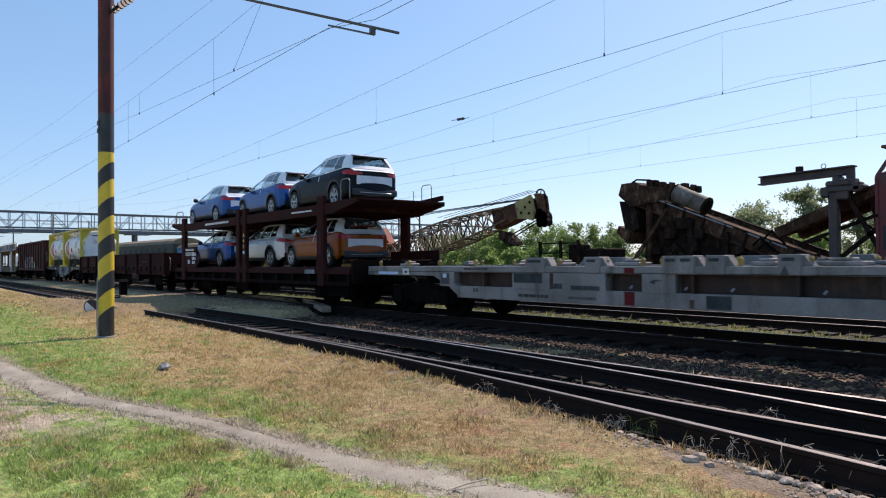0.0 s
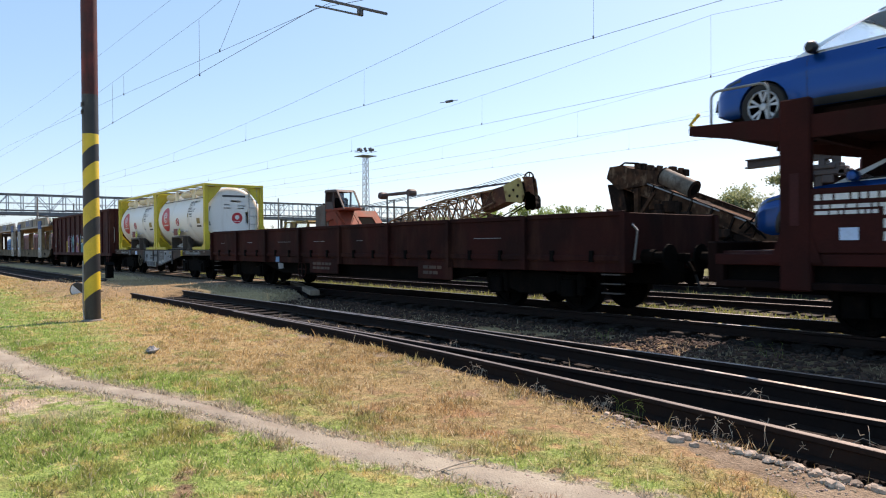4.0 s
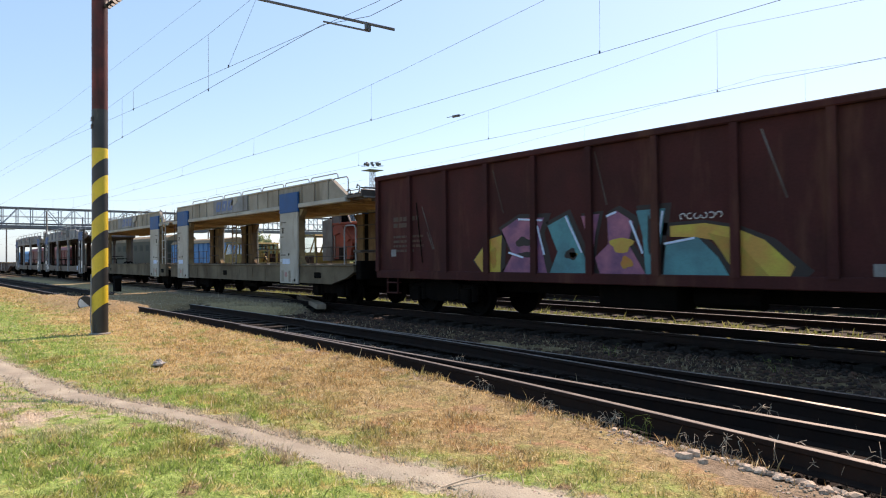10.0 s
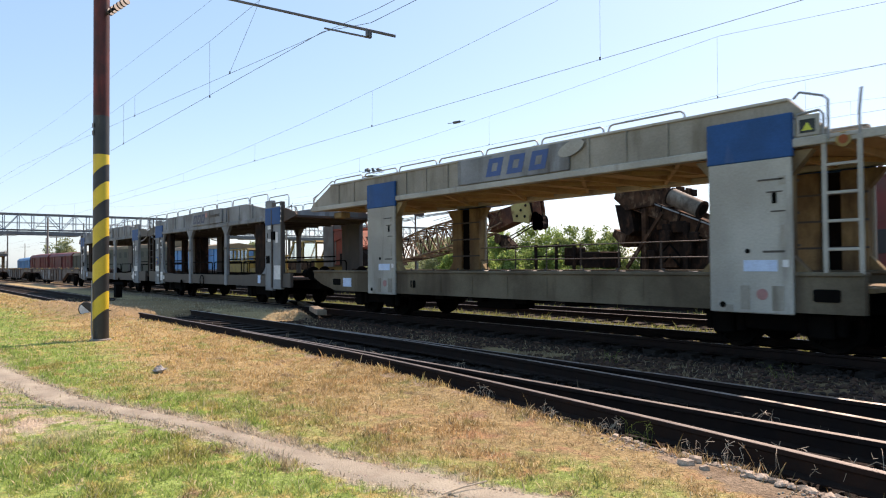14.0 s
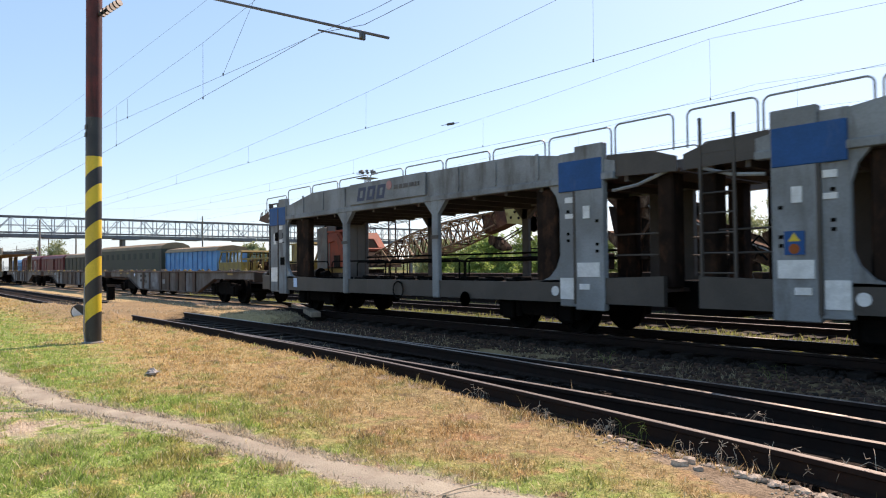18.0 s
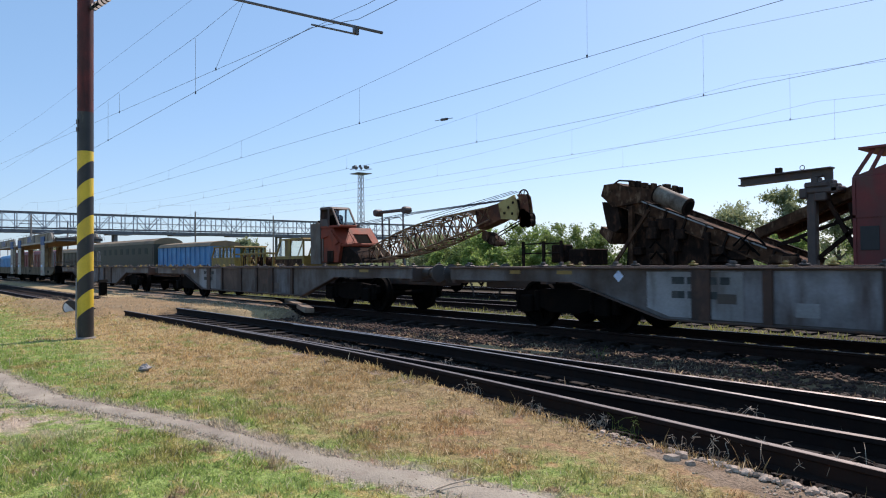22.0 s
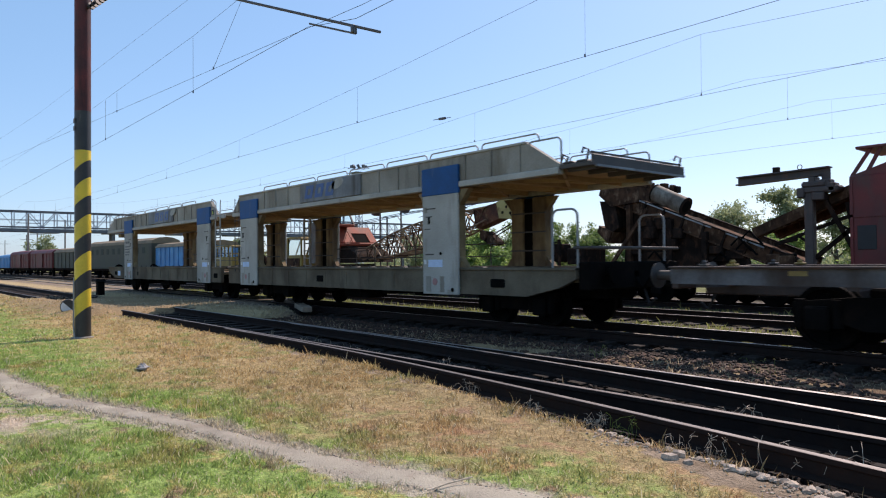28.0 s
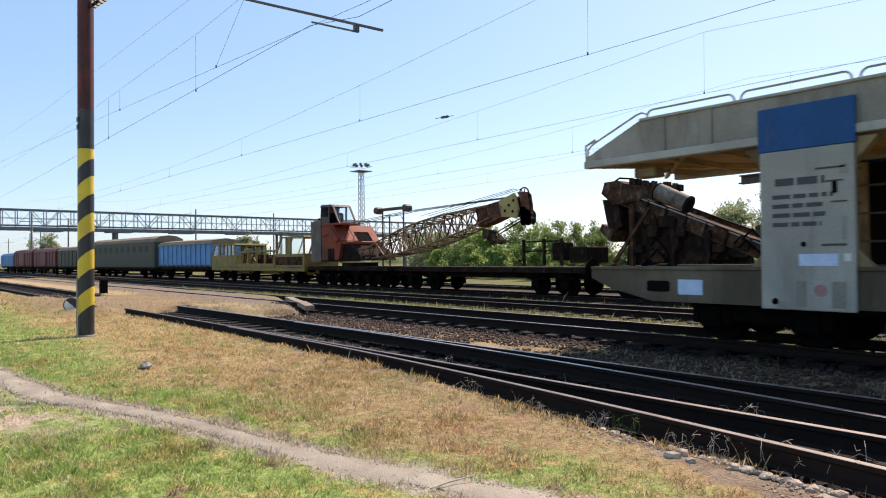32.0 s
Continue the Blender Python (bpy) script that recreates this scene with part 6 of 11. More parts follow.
def car(u, y, z, paint, label, suv=True, seed=1, size=(1.0, 1.0)):
    w = thing("car", label, "car", (u, y, z), "new cars on the wagon")
    TRAIN.append((w, u))
    k = 1.05 if suv else 0.96
    up = lambda zz: 0.24 + (zz - 0.24) * k if zz > 0.24 else zz
    arch = 0.405 if suv else 0.39

    def low(x):
        """The lower edge of the side, which rises over the wheels."""
        zz = 0.24 + 0.10 * bump01(x, -1.95, -2.28) + 0.12 * bump01(x, 1.9, 2.2)
        for c in CAR_WHEELS:
            if abs(x - c) < arch:
                zz = max(zz, 0.335 + math.sqrt(arch * arch - (x - c) ** 2))
        return zz

    def out(x, zz):
        """Half the width of the body at a place along it and a height."""
        b = curve_at(x, CAR_BELT)
        flare = sum(0.018 * math.exp(-((x - c) / 0.38) ** 4) for c in CAR_WHEELS) * (1 - bump01(zz, 0.62, 0.88))
        return curve_at(x, CAR_WIDTH) + curve_at((zz - 0.24) / (b - 0.24), CAR_SIDE) + flare

    def sheet(rows, g=None):
        """A skin through rows of points."""
        g = g or G()
        n = len(rows[0])
        g.add([p for r in rows for p in r], [(i * n + j, i * n + j + 1, (i + 1) * n + j + 1, (i + 1) * n + j) for i in range(len(rows) - 1) for j in range(n - 1)])
        return g

    def slab(front, back):
        """A closed pane between two skins of the same make."""
        n, m = len(front[0]), len(front)
        g = G()
        k0 = n * m
        rim = [j for j in range(n)] + [i * n + n - 1 for i in range(1, m)] + [(m - 1) * n + j for j in range(n - 2, -1, -1)] + [i * n for i in range(m - 2, 0, -1)]
        fs = [(i * n + j, i * n + j + 1, (i + 1) * n + j + 1, (i + 1) * n + j) for i in range(m - 1) for j in range(n - 1)]
        fs += [tuple(k0 + a for a in reversed(q)) for q in fs]
        fs += [(a, b, k0 + b, k0 + a) for a, b in zip(rim, rim[1:] + rim[:1])]
        g.add([p for r in front for p in r] + [p for r in back for p in r], fs)
        return g

    def lift(x, zz, s, d=0.004):
        return (x, s * (out(x, zz) + d), up(zz))

    xs = sorted({round(v, 4) for v in spread([(-2.28, -2.05, 0.06), (-2.05, 2.0, 0.08), (2.0, 2.2, 0.05)])} |
                {round(c + arch * math.cos(a), 4) for c in CAR_WHEELS for a in [math.pi * i / 16 for i in range(17)]})
    fr = (0.0, 0.05, 0.12, 0.25, 0.4, 0.55, 0.66, 0.74, 0.80, 0.87, 0.94, 1.0)
    body = G()
    for s in (-1, 1):
        rows = []
        for x in xs:
            a, b = low(x), curve_at(x, CAR_BELT)
            zs = [a + f * (b - a) for f in fr]
            rows.append([(x, s * out(x, zz), up(zz)) for zz in zs])
        sheet(rows, body)
    # nose and tail skins, bulging outwards
    for e, x in ((-1, xs[0]), (1, xs[-1])):
        a, b = low(x), curve_at(x, CAR_BELT)
        rows = []
        for f in fr:
            zz = a + f * (b - a)
            hw = out(x, zz)
            bulge = 0.075 if e < 0 else 0.05 + 0.05 * (1 - bump01(f, 0.3, 0.45))
            rows.append([(x + e * bulge * (1 - (t / 5) ** 2), hw * t / 5, up(zz)) for t in range(-5, 6)])
        sheet(rows, body)
    part_one("body", body, paint, w, "", True)
    crown = lambda x, t: up(curve_at(x, CAR_BELT) + (0.045 if x < 0 else 0.02) * (1 - t * t))
    hood = [[(x, (out(x, curve_at(x, CAR_BELT))) * t / 6, crown(x, t / 6)) for t in range(-6, 7)] for x in [v for v in xs if v <= -0.9] + [-0.86]]
    e = xs[0]
    hood.insert(0, [(e - 0.075 * (1 - (t / 6) ** 2), out(e, curve_at(e, CAR_BELT)) * t / 6, up(curve_at(e, CAR_BELT))) for t in range(-6, 7)])
    part_one("bonnet_film", sheet(hood), M_FILM, w, "white film over the bonnet", True)
    # glasshouse: uprights from the belt (x) to the roof (x), window panes between the pillars
    tail = 1.86 if suv else 1.80
    ups = [(-1.02, -0.14), (-0.80, 0.02), (0.30, 0.40), (0.40, 0.49), (1.20, 1.20), (1.25, 1.24), (1.74, 1.54), (2.10, tail)]
    vs_ = (0.0, 0.06, 0.3, 0.6, 0.90, 0.95, 1.0)

    def side_at(i, v, s, d=0.0):
        xb, xt = ups[i]
        yb, zb = out(xb, curve_at(xb, CAR_BELT)), curve_at(xb, CAR_BELT)
        yt, zt = 0.585, curve_at(xt, CAR_ROOF)
        return (xb + (xt - xb) * v, s * (yb + (yt - yb) * v + 0.035 * math.sin(math.pi * v) + d), up(zb + (zt - zb) * v))

    def between(i, v, f, s, d=0.0):
        a, b = Vector(side_at(i, v, s, d)), Vector(side_at(i + 1, v, s, d))
        c = a.lerp(b, f)
        if v == 1.0:
            c.z = up(curve_at(c.x, CAR_ROOF))
        return tuple(c)

    shell = G()
    for s in (-1, 1):
        for i in range(len(ups) - 1):
            glass = i in (1, 3, 5)
            n = 6 if glass else 2
            for a, b in zip(vs_, vs_[1:]):
                if glass and 0.05 < a < 0.9:
                    continue
                sheet([[between(i, a, f / n, s) for f in range(n + 1)], [between(i, b, f / n, s) for f in range(n + 1)]], shell)
            if glass:
                nm = {1: "front_side_window", 3: "rear_side_window", 5: "quarter_window"}[i]
                part_one(nm, slab(*[[[between(i, v, f / n, s, dd) for f in range(n + 1)] for v in vs_[1:5]] for dd in (-0.006, -0.011)]), M_CLEARPANE if i == 1 else M_CARGLASS, w, "", True)
                g = G()
                g.beam(between(i, 0.055, 0.0, s, 0.004), between(i, 0.055, 1.0, s, 0.004), 0.012, 0.022)
                part_one("window_trim", g, M_RIM if seed else M_TRIM, w)
    # roof, windscreen and tail screen
    n = 8
    rxs = [-0.14 + (tail + 0.14) * i / 12 for i in range(13)]
    sheet([[(x, 0.585 * t / n, up(curve_at(x, CAR_ROOF) + 0.035 * (1 - (t / n) ** 2))) for t in range(-n, n + 1)] for x in rxs], shell)

    def screen(i, v, t, bulge):
        p = side_at(i, v, 1)
        c = 0.035 * (1 - t * t)
        return (p[0] + bulge * (1 - t * t) * (1 - v), p[1] * t, p[2] + c * v)
    for i, bulge, v0, v1, nm, mat in ((0, -0.10, 0.0, 0.96, "windscreen", M_CLEARPANE), (len(ups) - 1, 0.05, 0.24, 0.97, "rear_window", M_CARGLASS)):
        T = [t / 8 for t in range(-8, 9)]
        vv = [v0 + (v1 - v0) * q / 5 for q in range(6)]
        inner = [t for t in T if abs(t) < 0.95]
        part_one(nm, slab(*[[[Vector(screen(i, v, t, bulge)) + Vector((dd, 0, 0)) for t in inner] for v in vv] for dd in (0.0, -0.006 if i else 0.006)]), mat, w, "", True)
        for t0, t1 in ((-1.0, inner[0]), (inner[-1], 1.0)):
            sheet([[screen(i, v, t, bulge) for t in (t0, t1)] for v in vv], shell)
        if v0 > 0:
            sheet([[screen(i, v, t, bulge) for t in T] for v in (0.0, v0 * 0.5, v0)], shell)
        sheet([[screen(i, v, t, bulge) for t in T] for v in (v1, 1.0)], shell)
    # the shelf between the tail screen's foot and the tail
    sheet([[(x, out(x, curve_at(x, CAR_BELT)) * t / 6, crown(x, t / 6)) for t in range(-6, 7)] for x in (2.04, 2.1, 2.15, 2.2)], shell)
    part_one("roof_film", shell, M_FILM, w, "white film over roof and pillars", True)
    g = G()
    g.prism([(tail - 0.08, up(1.45)), (tail + 0.15, up(1.405)), (tail + 0.15, up(1.425)), (tail - 0.08, up(1.48))], "y", -0.56, 0.56)
    part("roof_spoiler", g, M_TRIM, w, "black roof spoiler")
    # floor, seats and dashboard
    g = G()
    g.box(-2.1, 2.05, -0.62, 0.62, 0.25, 0.34, 0.03)
    g.box(-0.9, 1.9, -0.84, 0.84, 0.28, 0.42, 0.02)
    part("floor_pan", g, M_TRIM, w)
    for x in (-0.1, 0.85):
        for s in (-0.36, 0.36):
            g = G()
            g.box(x, x + 0.5, s - 0.22, s + 0.22, up(0.5), up(0.68), 0.05)
            g.prism([(x + 0.42, up(0.66)), (x + 0.62, up(1.08)), (x + 0.68, up(1.08)), (x + 0.56, up(0.66))], "y", s - 0.22, s + 0.22)
            g.box(x + 0.62, x + 0.69, s - 0.1, s + 0.1, up(1.13), up(1.23), 0.03)
            part_one("seat", g, M_TRIM, w)
    g = G()
    g.box(-0.95, -0.55, -0.72, 0.72, up(0.66), up(0.95), 0.05)
    part("dashboard", g, M_TRIM, w)
    for s in (-1, 1):
        # black sill, wheel arches and wheels
        g = sheet([[lift(x, zz, s, 0.005) for zz in (0.245, 0.30, 0.345)] for x in spread([(-1.0, 0.94, 0.1)])])
        part_one("sill_cladding", g, M_TRIM, w, "", True)
        for x in CAR_WHEELS:
            g = G()
            angs = [math.radians(-8) + math.radians(196) * t / 20 for t in range(21)]
            ring = [[(x + r * math.cos(a), max(0.25, 0.335 + r * math.sin(a))) for a in angs] for r in (arch - 0.012, arch + (0.05 if suv else 0.015))]
            sheet([[(px, s * 0.62, pz) for px, pz in ring[0]], [lift(px, pz, s, 0.008) for px, pz in ring[0]], [lift(px, pz, s, 0.008) for px, pz in ring[1]]], g)
            part_one("wheel_arch", g, M_TRIM if suv else paint, w, "", True)
            g = G()
            g.lathe([(s * 0.56, 0.0), (s * 0.56, arch), (s * 0.66, arch), (s * 0.66, arch - 0.01), (s * 0.57, arch - 0.01), (s * 0.57, 0.0)], (x, 0, 0.335), "y", 20)
            part("wheel_housing", g, M_BLACK, w)
            g = G()
            g.lathe([(s * 0.70, 0.22), (s * 0.70, 0.30), (s * 0.73, 0.335), (s * 0.88, 0.335), (s * 0.912, 0.31), (s * 0.912, 0.235), (s * 0.87, 0.22)], (x, 0, 0.335), "y", 32)
            ty = part("tyre", g, M_TYRE, w, "", True)
            g = G()
            g.lathe([(s * 0.84, 0.0), (s * 0.85, 0.225), (s * 0.87, 0.225), (s * 0.87, 0.0)], (x, 0, 0.335), "y", 28)
            part("brake_disc", g, M_TRIM, ty)
            g = G()
            g.tube([(x + 0.218 * math.cos(a), s * 0.905, 0.335 + 0.218 * math.sin(a)) for a in [2 * math.pi * t / 28 for t in range(29)]], 0.014, 6, None, False)
            g.lathe([(s * 0.86, 0.06), (s * 0.915, 0.05), (s * 0.918, 0.0)], (x, 0, 0.335), "y", 14)
            for t in range(5):
                for da, w0, w1 in ((-0.22, 0.011, 0.021), (0.22, 0.011, 0.021)):
                    a = 2 * math.pi * t / 5 + 0.3
                    p0, p1 = 0.045, 0.212
                    q = []
                    for rr, ww, aa in ((p0, w0, a), (p1, w1, a + da)):
                        c = Vector((math.cos(aa), math.sin(aa)))
                        nrm = Vector((-c.y, c.x))
                        q += [(c * rr + nrm * ww), (c * rr - nrm * ww)]
                    poly = [q[0], q[1], q[3], q[2]]
                    g.prism([(x + p.x, 0.335 + p.y) for p in poly], "y", *sorted((s * 0.90, s * 0.914)))
            part_one("rim", g, M_RIM, ty, "silver spoked alloy rim")
        g = G()
        g.lathe([(-0.09, 0.0), (-0.085, 0.06), (-0.03, 0.085), (0.05, 0.08), (0.09, 0.05), (0.095, 0.0)], (-0.70, s * 1.0, up(1.03)), "y", 14)
        g.box(-0.74, -0.66, *sorted((s * 0.85, s * 0.95)), up(0.965), up(1.0), 0.01)
        part_one("wing_mirror", g, M_TRIM if seed else paint, w, "", True)
        for x in (0.08, 1.0):
            g = G()
            g.box(x, x + 0.19, *sorted((s * (out(x, 0.86) + 0.018), s * (out(x, 0.86) - 0.02))), up(0.845), up(0.872), 0.008)
            part("door_handle", g, paint, w)
        for x, z0, z1 in ((-0.80, 0.36, 0.955), (0.33, 0.36, 0.985), (1.02, 0.36, 0.62)):
            g = sheet([[lift(x + (0.0 if x < 1 else 0.25 * bump01(zz, 0.36, 0.62)), zz, s, 0.002), lift(x + 0.009 + (0.0 if x < 1 else 0.25 * bump01(zz, 0.36, 0.62)), zz, s, 0.002)] for zz in spread([(z0, z1, 0.07)])])
            part_one("door_gap", g, M_TRIM, w)
        g = sheet([[lift(x, zz, s, 0.004) for zz in (0.80, 0.88, 0.96)] for x in (0.355, 0.39)])
        part_one("door_tape", g, M_FILM, w, "white transport tape on the door")
        rows = []
        for x in spread([(1.80, 2.2, 0.05)]):
            h = 0.022 + 0.045 * bump01(x, 1.78, 1.98)
            c = 0.945 - 0.03 * bump01(x, 2.05, 2.2)
            rows.append([lift(x, c - h, s, 0.007), lift(x, c, s, 0.012), lift(x, c + h, s, 0.007)])
        xe_ = 2.2
        for t in (0.85, 0.7, 0.6):
            hw = out(xe_, 0.9)
            rows.append([(xe_ + 0.05 * (1 - t * t) + 0.008, s * hw * t, up(c - 0.055 * t)), (xe_ + 0.05 * (1 - t * t) + 0.014, s * hw * t, up(0.915)), (xe_ + 0.05 * (1 - t * t) + 0.008, s * hw * t, up(c + 0.045 * t))])
        part_one("tail_lamp", sheet(rows), M_TAIL, w, "red tail lamp", True)
        rows = [[lift(x, curve_at(x, CAR_BELT) - 0.10 + 0.03 * bump01(x, -1.75, -1.85) - 0.0, s, 0.006), lift(x, curve_at(x, CAR_BELT) - 0.035, s, 0.006)] for x in spread([(-2.26, -1.78, 0.08)])]
        part_one("headlamp", sheet(rows), M_DARKGLASS, w, "", True)
        g = G()
        g.tube([(0.0, s * 0.575, up(1.44)), (0.2, s * 0.575, up(1.50)), (0.8, s * 0.575, up(1.54)), (1.45, s * 0.57, up(1.50)), (1.6, s * 0.565, up(1.46))], 0.012, 5)
        part("roof_rail", g, M_RIM if seed else M_TRIM, w)
    rx = lambda t: 2.2 + 0.05 * (1 - t * t)
    g = sheet([[(rx(t / 6) + 0.006, 0.74 * t / 6, up(zz)) for t in range(-5, 6)] for zz in (0.60, 0.7, 0.8, 0.85)])
    part_one("tailgate_film", g, M_FILM, w, "white film on the tailgate", True)
    g = sheet([[(rx(t / 6) + (0.05 if zz < 0.5 else 0.03), 0.78 * t / 6, zz) for t in range(-6, 7)] for zz in (0.31, 0.36, 0.44, 0.50)])
    part_one("rear_bumper", g, M_TRIM, w, "", True)
    g = G()
    g.box(2.27, 2.305, -0.55, 0.55, 0.375, 0.40, 0.008)
    part("bumper_trim", g, M_RIM, w)
    g = G()
    g.prism([(-0.52, up(0.44)), (0.52, up(0.44)), (0.46, up(0.63)), (-0.46, up(0.63))], "x", -2.375, -2.33)
    part("grille", g, M_TRIM, w)
    g = G()
    for x in (-1.2, 1.55):
        for s in (-0.55, 0.55):
            g.beam((x, s, 0.3), (x + 0.25, s * 1.25, 0.02), 0.03, 0.012)
    part("lashing_strap", g, M_BLACK, w)
    for o in w.children_recursive:
        o.data.transform(Matrix.Diagonal((size[0], 1.0, size[1], 1.0)))
        o.location = (o.location.x * size[0], o.location.y, o.location.z * size[1])
    return w


M_CARGLASS = glass_material("tinted_car_glass", (0.42, 0.5, 0.52), 0.0, 1.45)
M_CLEARPANE = glass_material("clear_car_glass", (0.95, 0.985, 0.99), 0.0, 1.45)


# -- low-sided wagon
def low_sided(u, half):
    w = wagon("low_sided_wagon", "rusty dark red low-sided wagon", u, "open wagon")
    for s in (-1, 1):
        yo, yi = s * 1.43, s * 1.38
        n = 8
        step = 2 * half / n
        for k in range(n):
            a = -half + k * step
            g = G()
            g.box(a + 0.03, a + step - 0.03, *sorted((yo, yi)), 1.0, 1.78, 0.01)
            sd = part("side_flap", g, M_RED3, w, "hinged dark red side flap")
            for z0, z1 in ((1.74, 1.83), (0.98, 1.08)):
                g = G()
                g.box(a + 0.03, a + step - 0.03, *sorted((yo + s * 0.03, yi + s * 0.002)), z0, z1, 0.012)
                part("flap_flange", g, M_RED3, sd)
            g = G()
            for f in (0.3, 0.7):
                g.box(a + f * step - 0.04, a + f * step + 0.04, *sorted((yo + s * 0.05, yo)), 0.96, 1.16)
            part("hinge", g, M_BLACK, sd)
            if s < 0 and k in (0, 1, 2, 3, 4, 6):
                g = G()
                g.box(a + 0.35 * step, a + 0.35 * step + (0.35, 0.4, 0.85, 0.6, 0.3, 0.3, 0.8)[k], yo - 0.006, yo, 1.40, 1.412)
                part("white_mark", g, M_GREY, sd)
        for k in range(n + 1):
            x = -half + k * step
            g = G()
            g.prism([(x - 0.05, 0.8), (x + 0.05, 0.8), (x + 0.05, 1.80), (x - 0.05, 1.80)], "y", *sorted((yo + s * 0.09, yi)))
            part("stanchion", g, M_RED3, w)
        g = G()
        g.box(-half, half, *sorted((s * 1.40, s * 1.2)), 0.78, 0.98, 0.015)
        part("side_sill", g, M_RED3, w)
        if s < 0:
            for x, wd in ((-1.7, 1.55), (3.4, 1.2)):
                g = G()
                g.box(x, x + wd, -1.44, -1.40, 0.52, 0.90, 0.01)
                pl = part("data_board", g, M_RED3, w)
                bars(x + 0.2, x + wd - 0.35, 0.58, 0.82, -1.44, 2, M_FLATBROWN, pl, "marking", 0.6, 11)
            g = G()
            g.box(-3.92, -3.68, -1.41, -1.40, 0.79, 0.96)
            part("paper_label", g, M_WAGBLUE, w, "blue paper label")
            g = G()
            g.prism([(-3.85, 0.77), (-3.5, 0.75), (-3.48, 0.6), (-3.8, 0.58)], "y", -1.37, -1.362)
            part("graffiti_scrap", g, M_GREY, w)
            g = G()
            g.tube([(-2.3 + 0.24 * math.cos(k * math.pi / 8), -1.36, 0.60 + 0.24 * math.sin(k * math.pi / 8)) for k in range(17)], 0.022, 6)
            g.beam((-2.54, -1.36, 0.60), (-2.06, -1.36, 0.60), 0.03, 0.03)
            g.beam((-2.3, -1.36, 0.36), (-2.3, -1.36, 0.84), 0.03, 0.03)
            part("brake_wheel", g, M_RED3, w)
    for s in (-1, 1):
        g = G()
        g.box(*sorted((s * half, s * (half - 0.06))), -1.38, 1.38, 0.98, 1.80, 0.01)
        part("end_wall", g, M_RED3, w)
        g = G()
        g.tube([(s * (half + 0.05), -1.25, 1.0), (s * (half + 0.12), -1.25, 1.5), (s * (half + 0.02), -1.25, 1.6)], 0.018, 6)
        part("hand_grip", g, M_TUBE, w)
        g = G()
        for k in range(3):
            g.box(*sorted((s * (half - 0.5), s * (half - 0.1))), -1.42, -1.3, 0.42 + 0.16 * k, 0.44 + 0.16 * k)
        part("step", g, M_GREYDK, w)
    g = G()
    g.box(-half, half, -1.36, 1.36, 0.94, 1.0)
    part("floor", g, M_SLEEPER, w)
    g = G()
    g.box(-half, half, -0.4, 0.4, 0.55, 0.95, 0.02)
    g.prism([(-5.5, 0.78), (-4.0, 0.45), (4.0, 0.45), (5.5, 0.78)], "y", -1.15, -1.05)
    g.prism([(-5.5, 0.78), (-4.0, 0.45), (4.0, 0.45), (5.5, 0.78)], "y", 1.05, 1.15)
    part("underframe", g, M_BLACK, w)
    for x in (-half + 2.4, half - 2.4):
        bogie(w, x, 0.95, 0.46, 0.86)
    buffers(w, half, 1)
    buffers(w, -half, -1)
    return w


M_MUSTARD = material("mustard_plate_paint", (0.28, 0.19, 0.04), (0.22, 0.15, 0.035), 4.0, 0.5)


M_PLATERED = material("brick_red_plate", (0.20, 0.045, 0.03), (0.16, 0.036, 0.026), 4.0, 0.6)


def lettering(text, height):
    """Flat letters from the origin to the right, as x, z and nought, in the built-in font."""
    cu = bpy.data.curves.new("lettering", "FONT")
    cu.body, cu.size, cu.resolution_u = text, height / 0.72, 2
    ob = new("lettering", cu)
    me = ob.evaluated_get(bpy.context.evaluated_depsgraph_get()).to_mesh()
    g = G()
    g.add([(v.co.x, v.co.y, 0.0) for v in me.vertices], [tuple(p.vertices) for p in me.polygons])
    bpy.data.objects.remove(ob)
    bpy.data.curves.remove(cu)
    return g


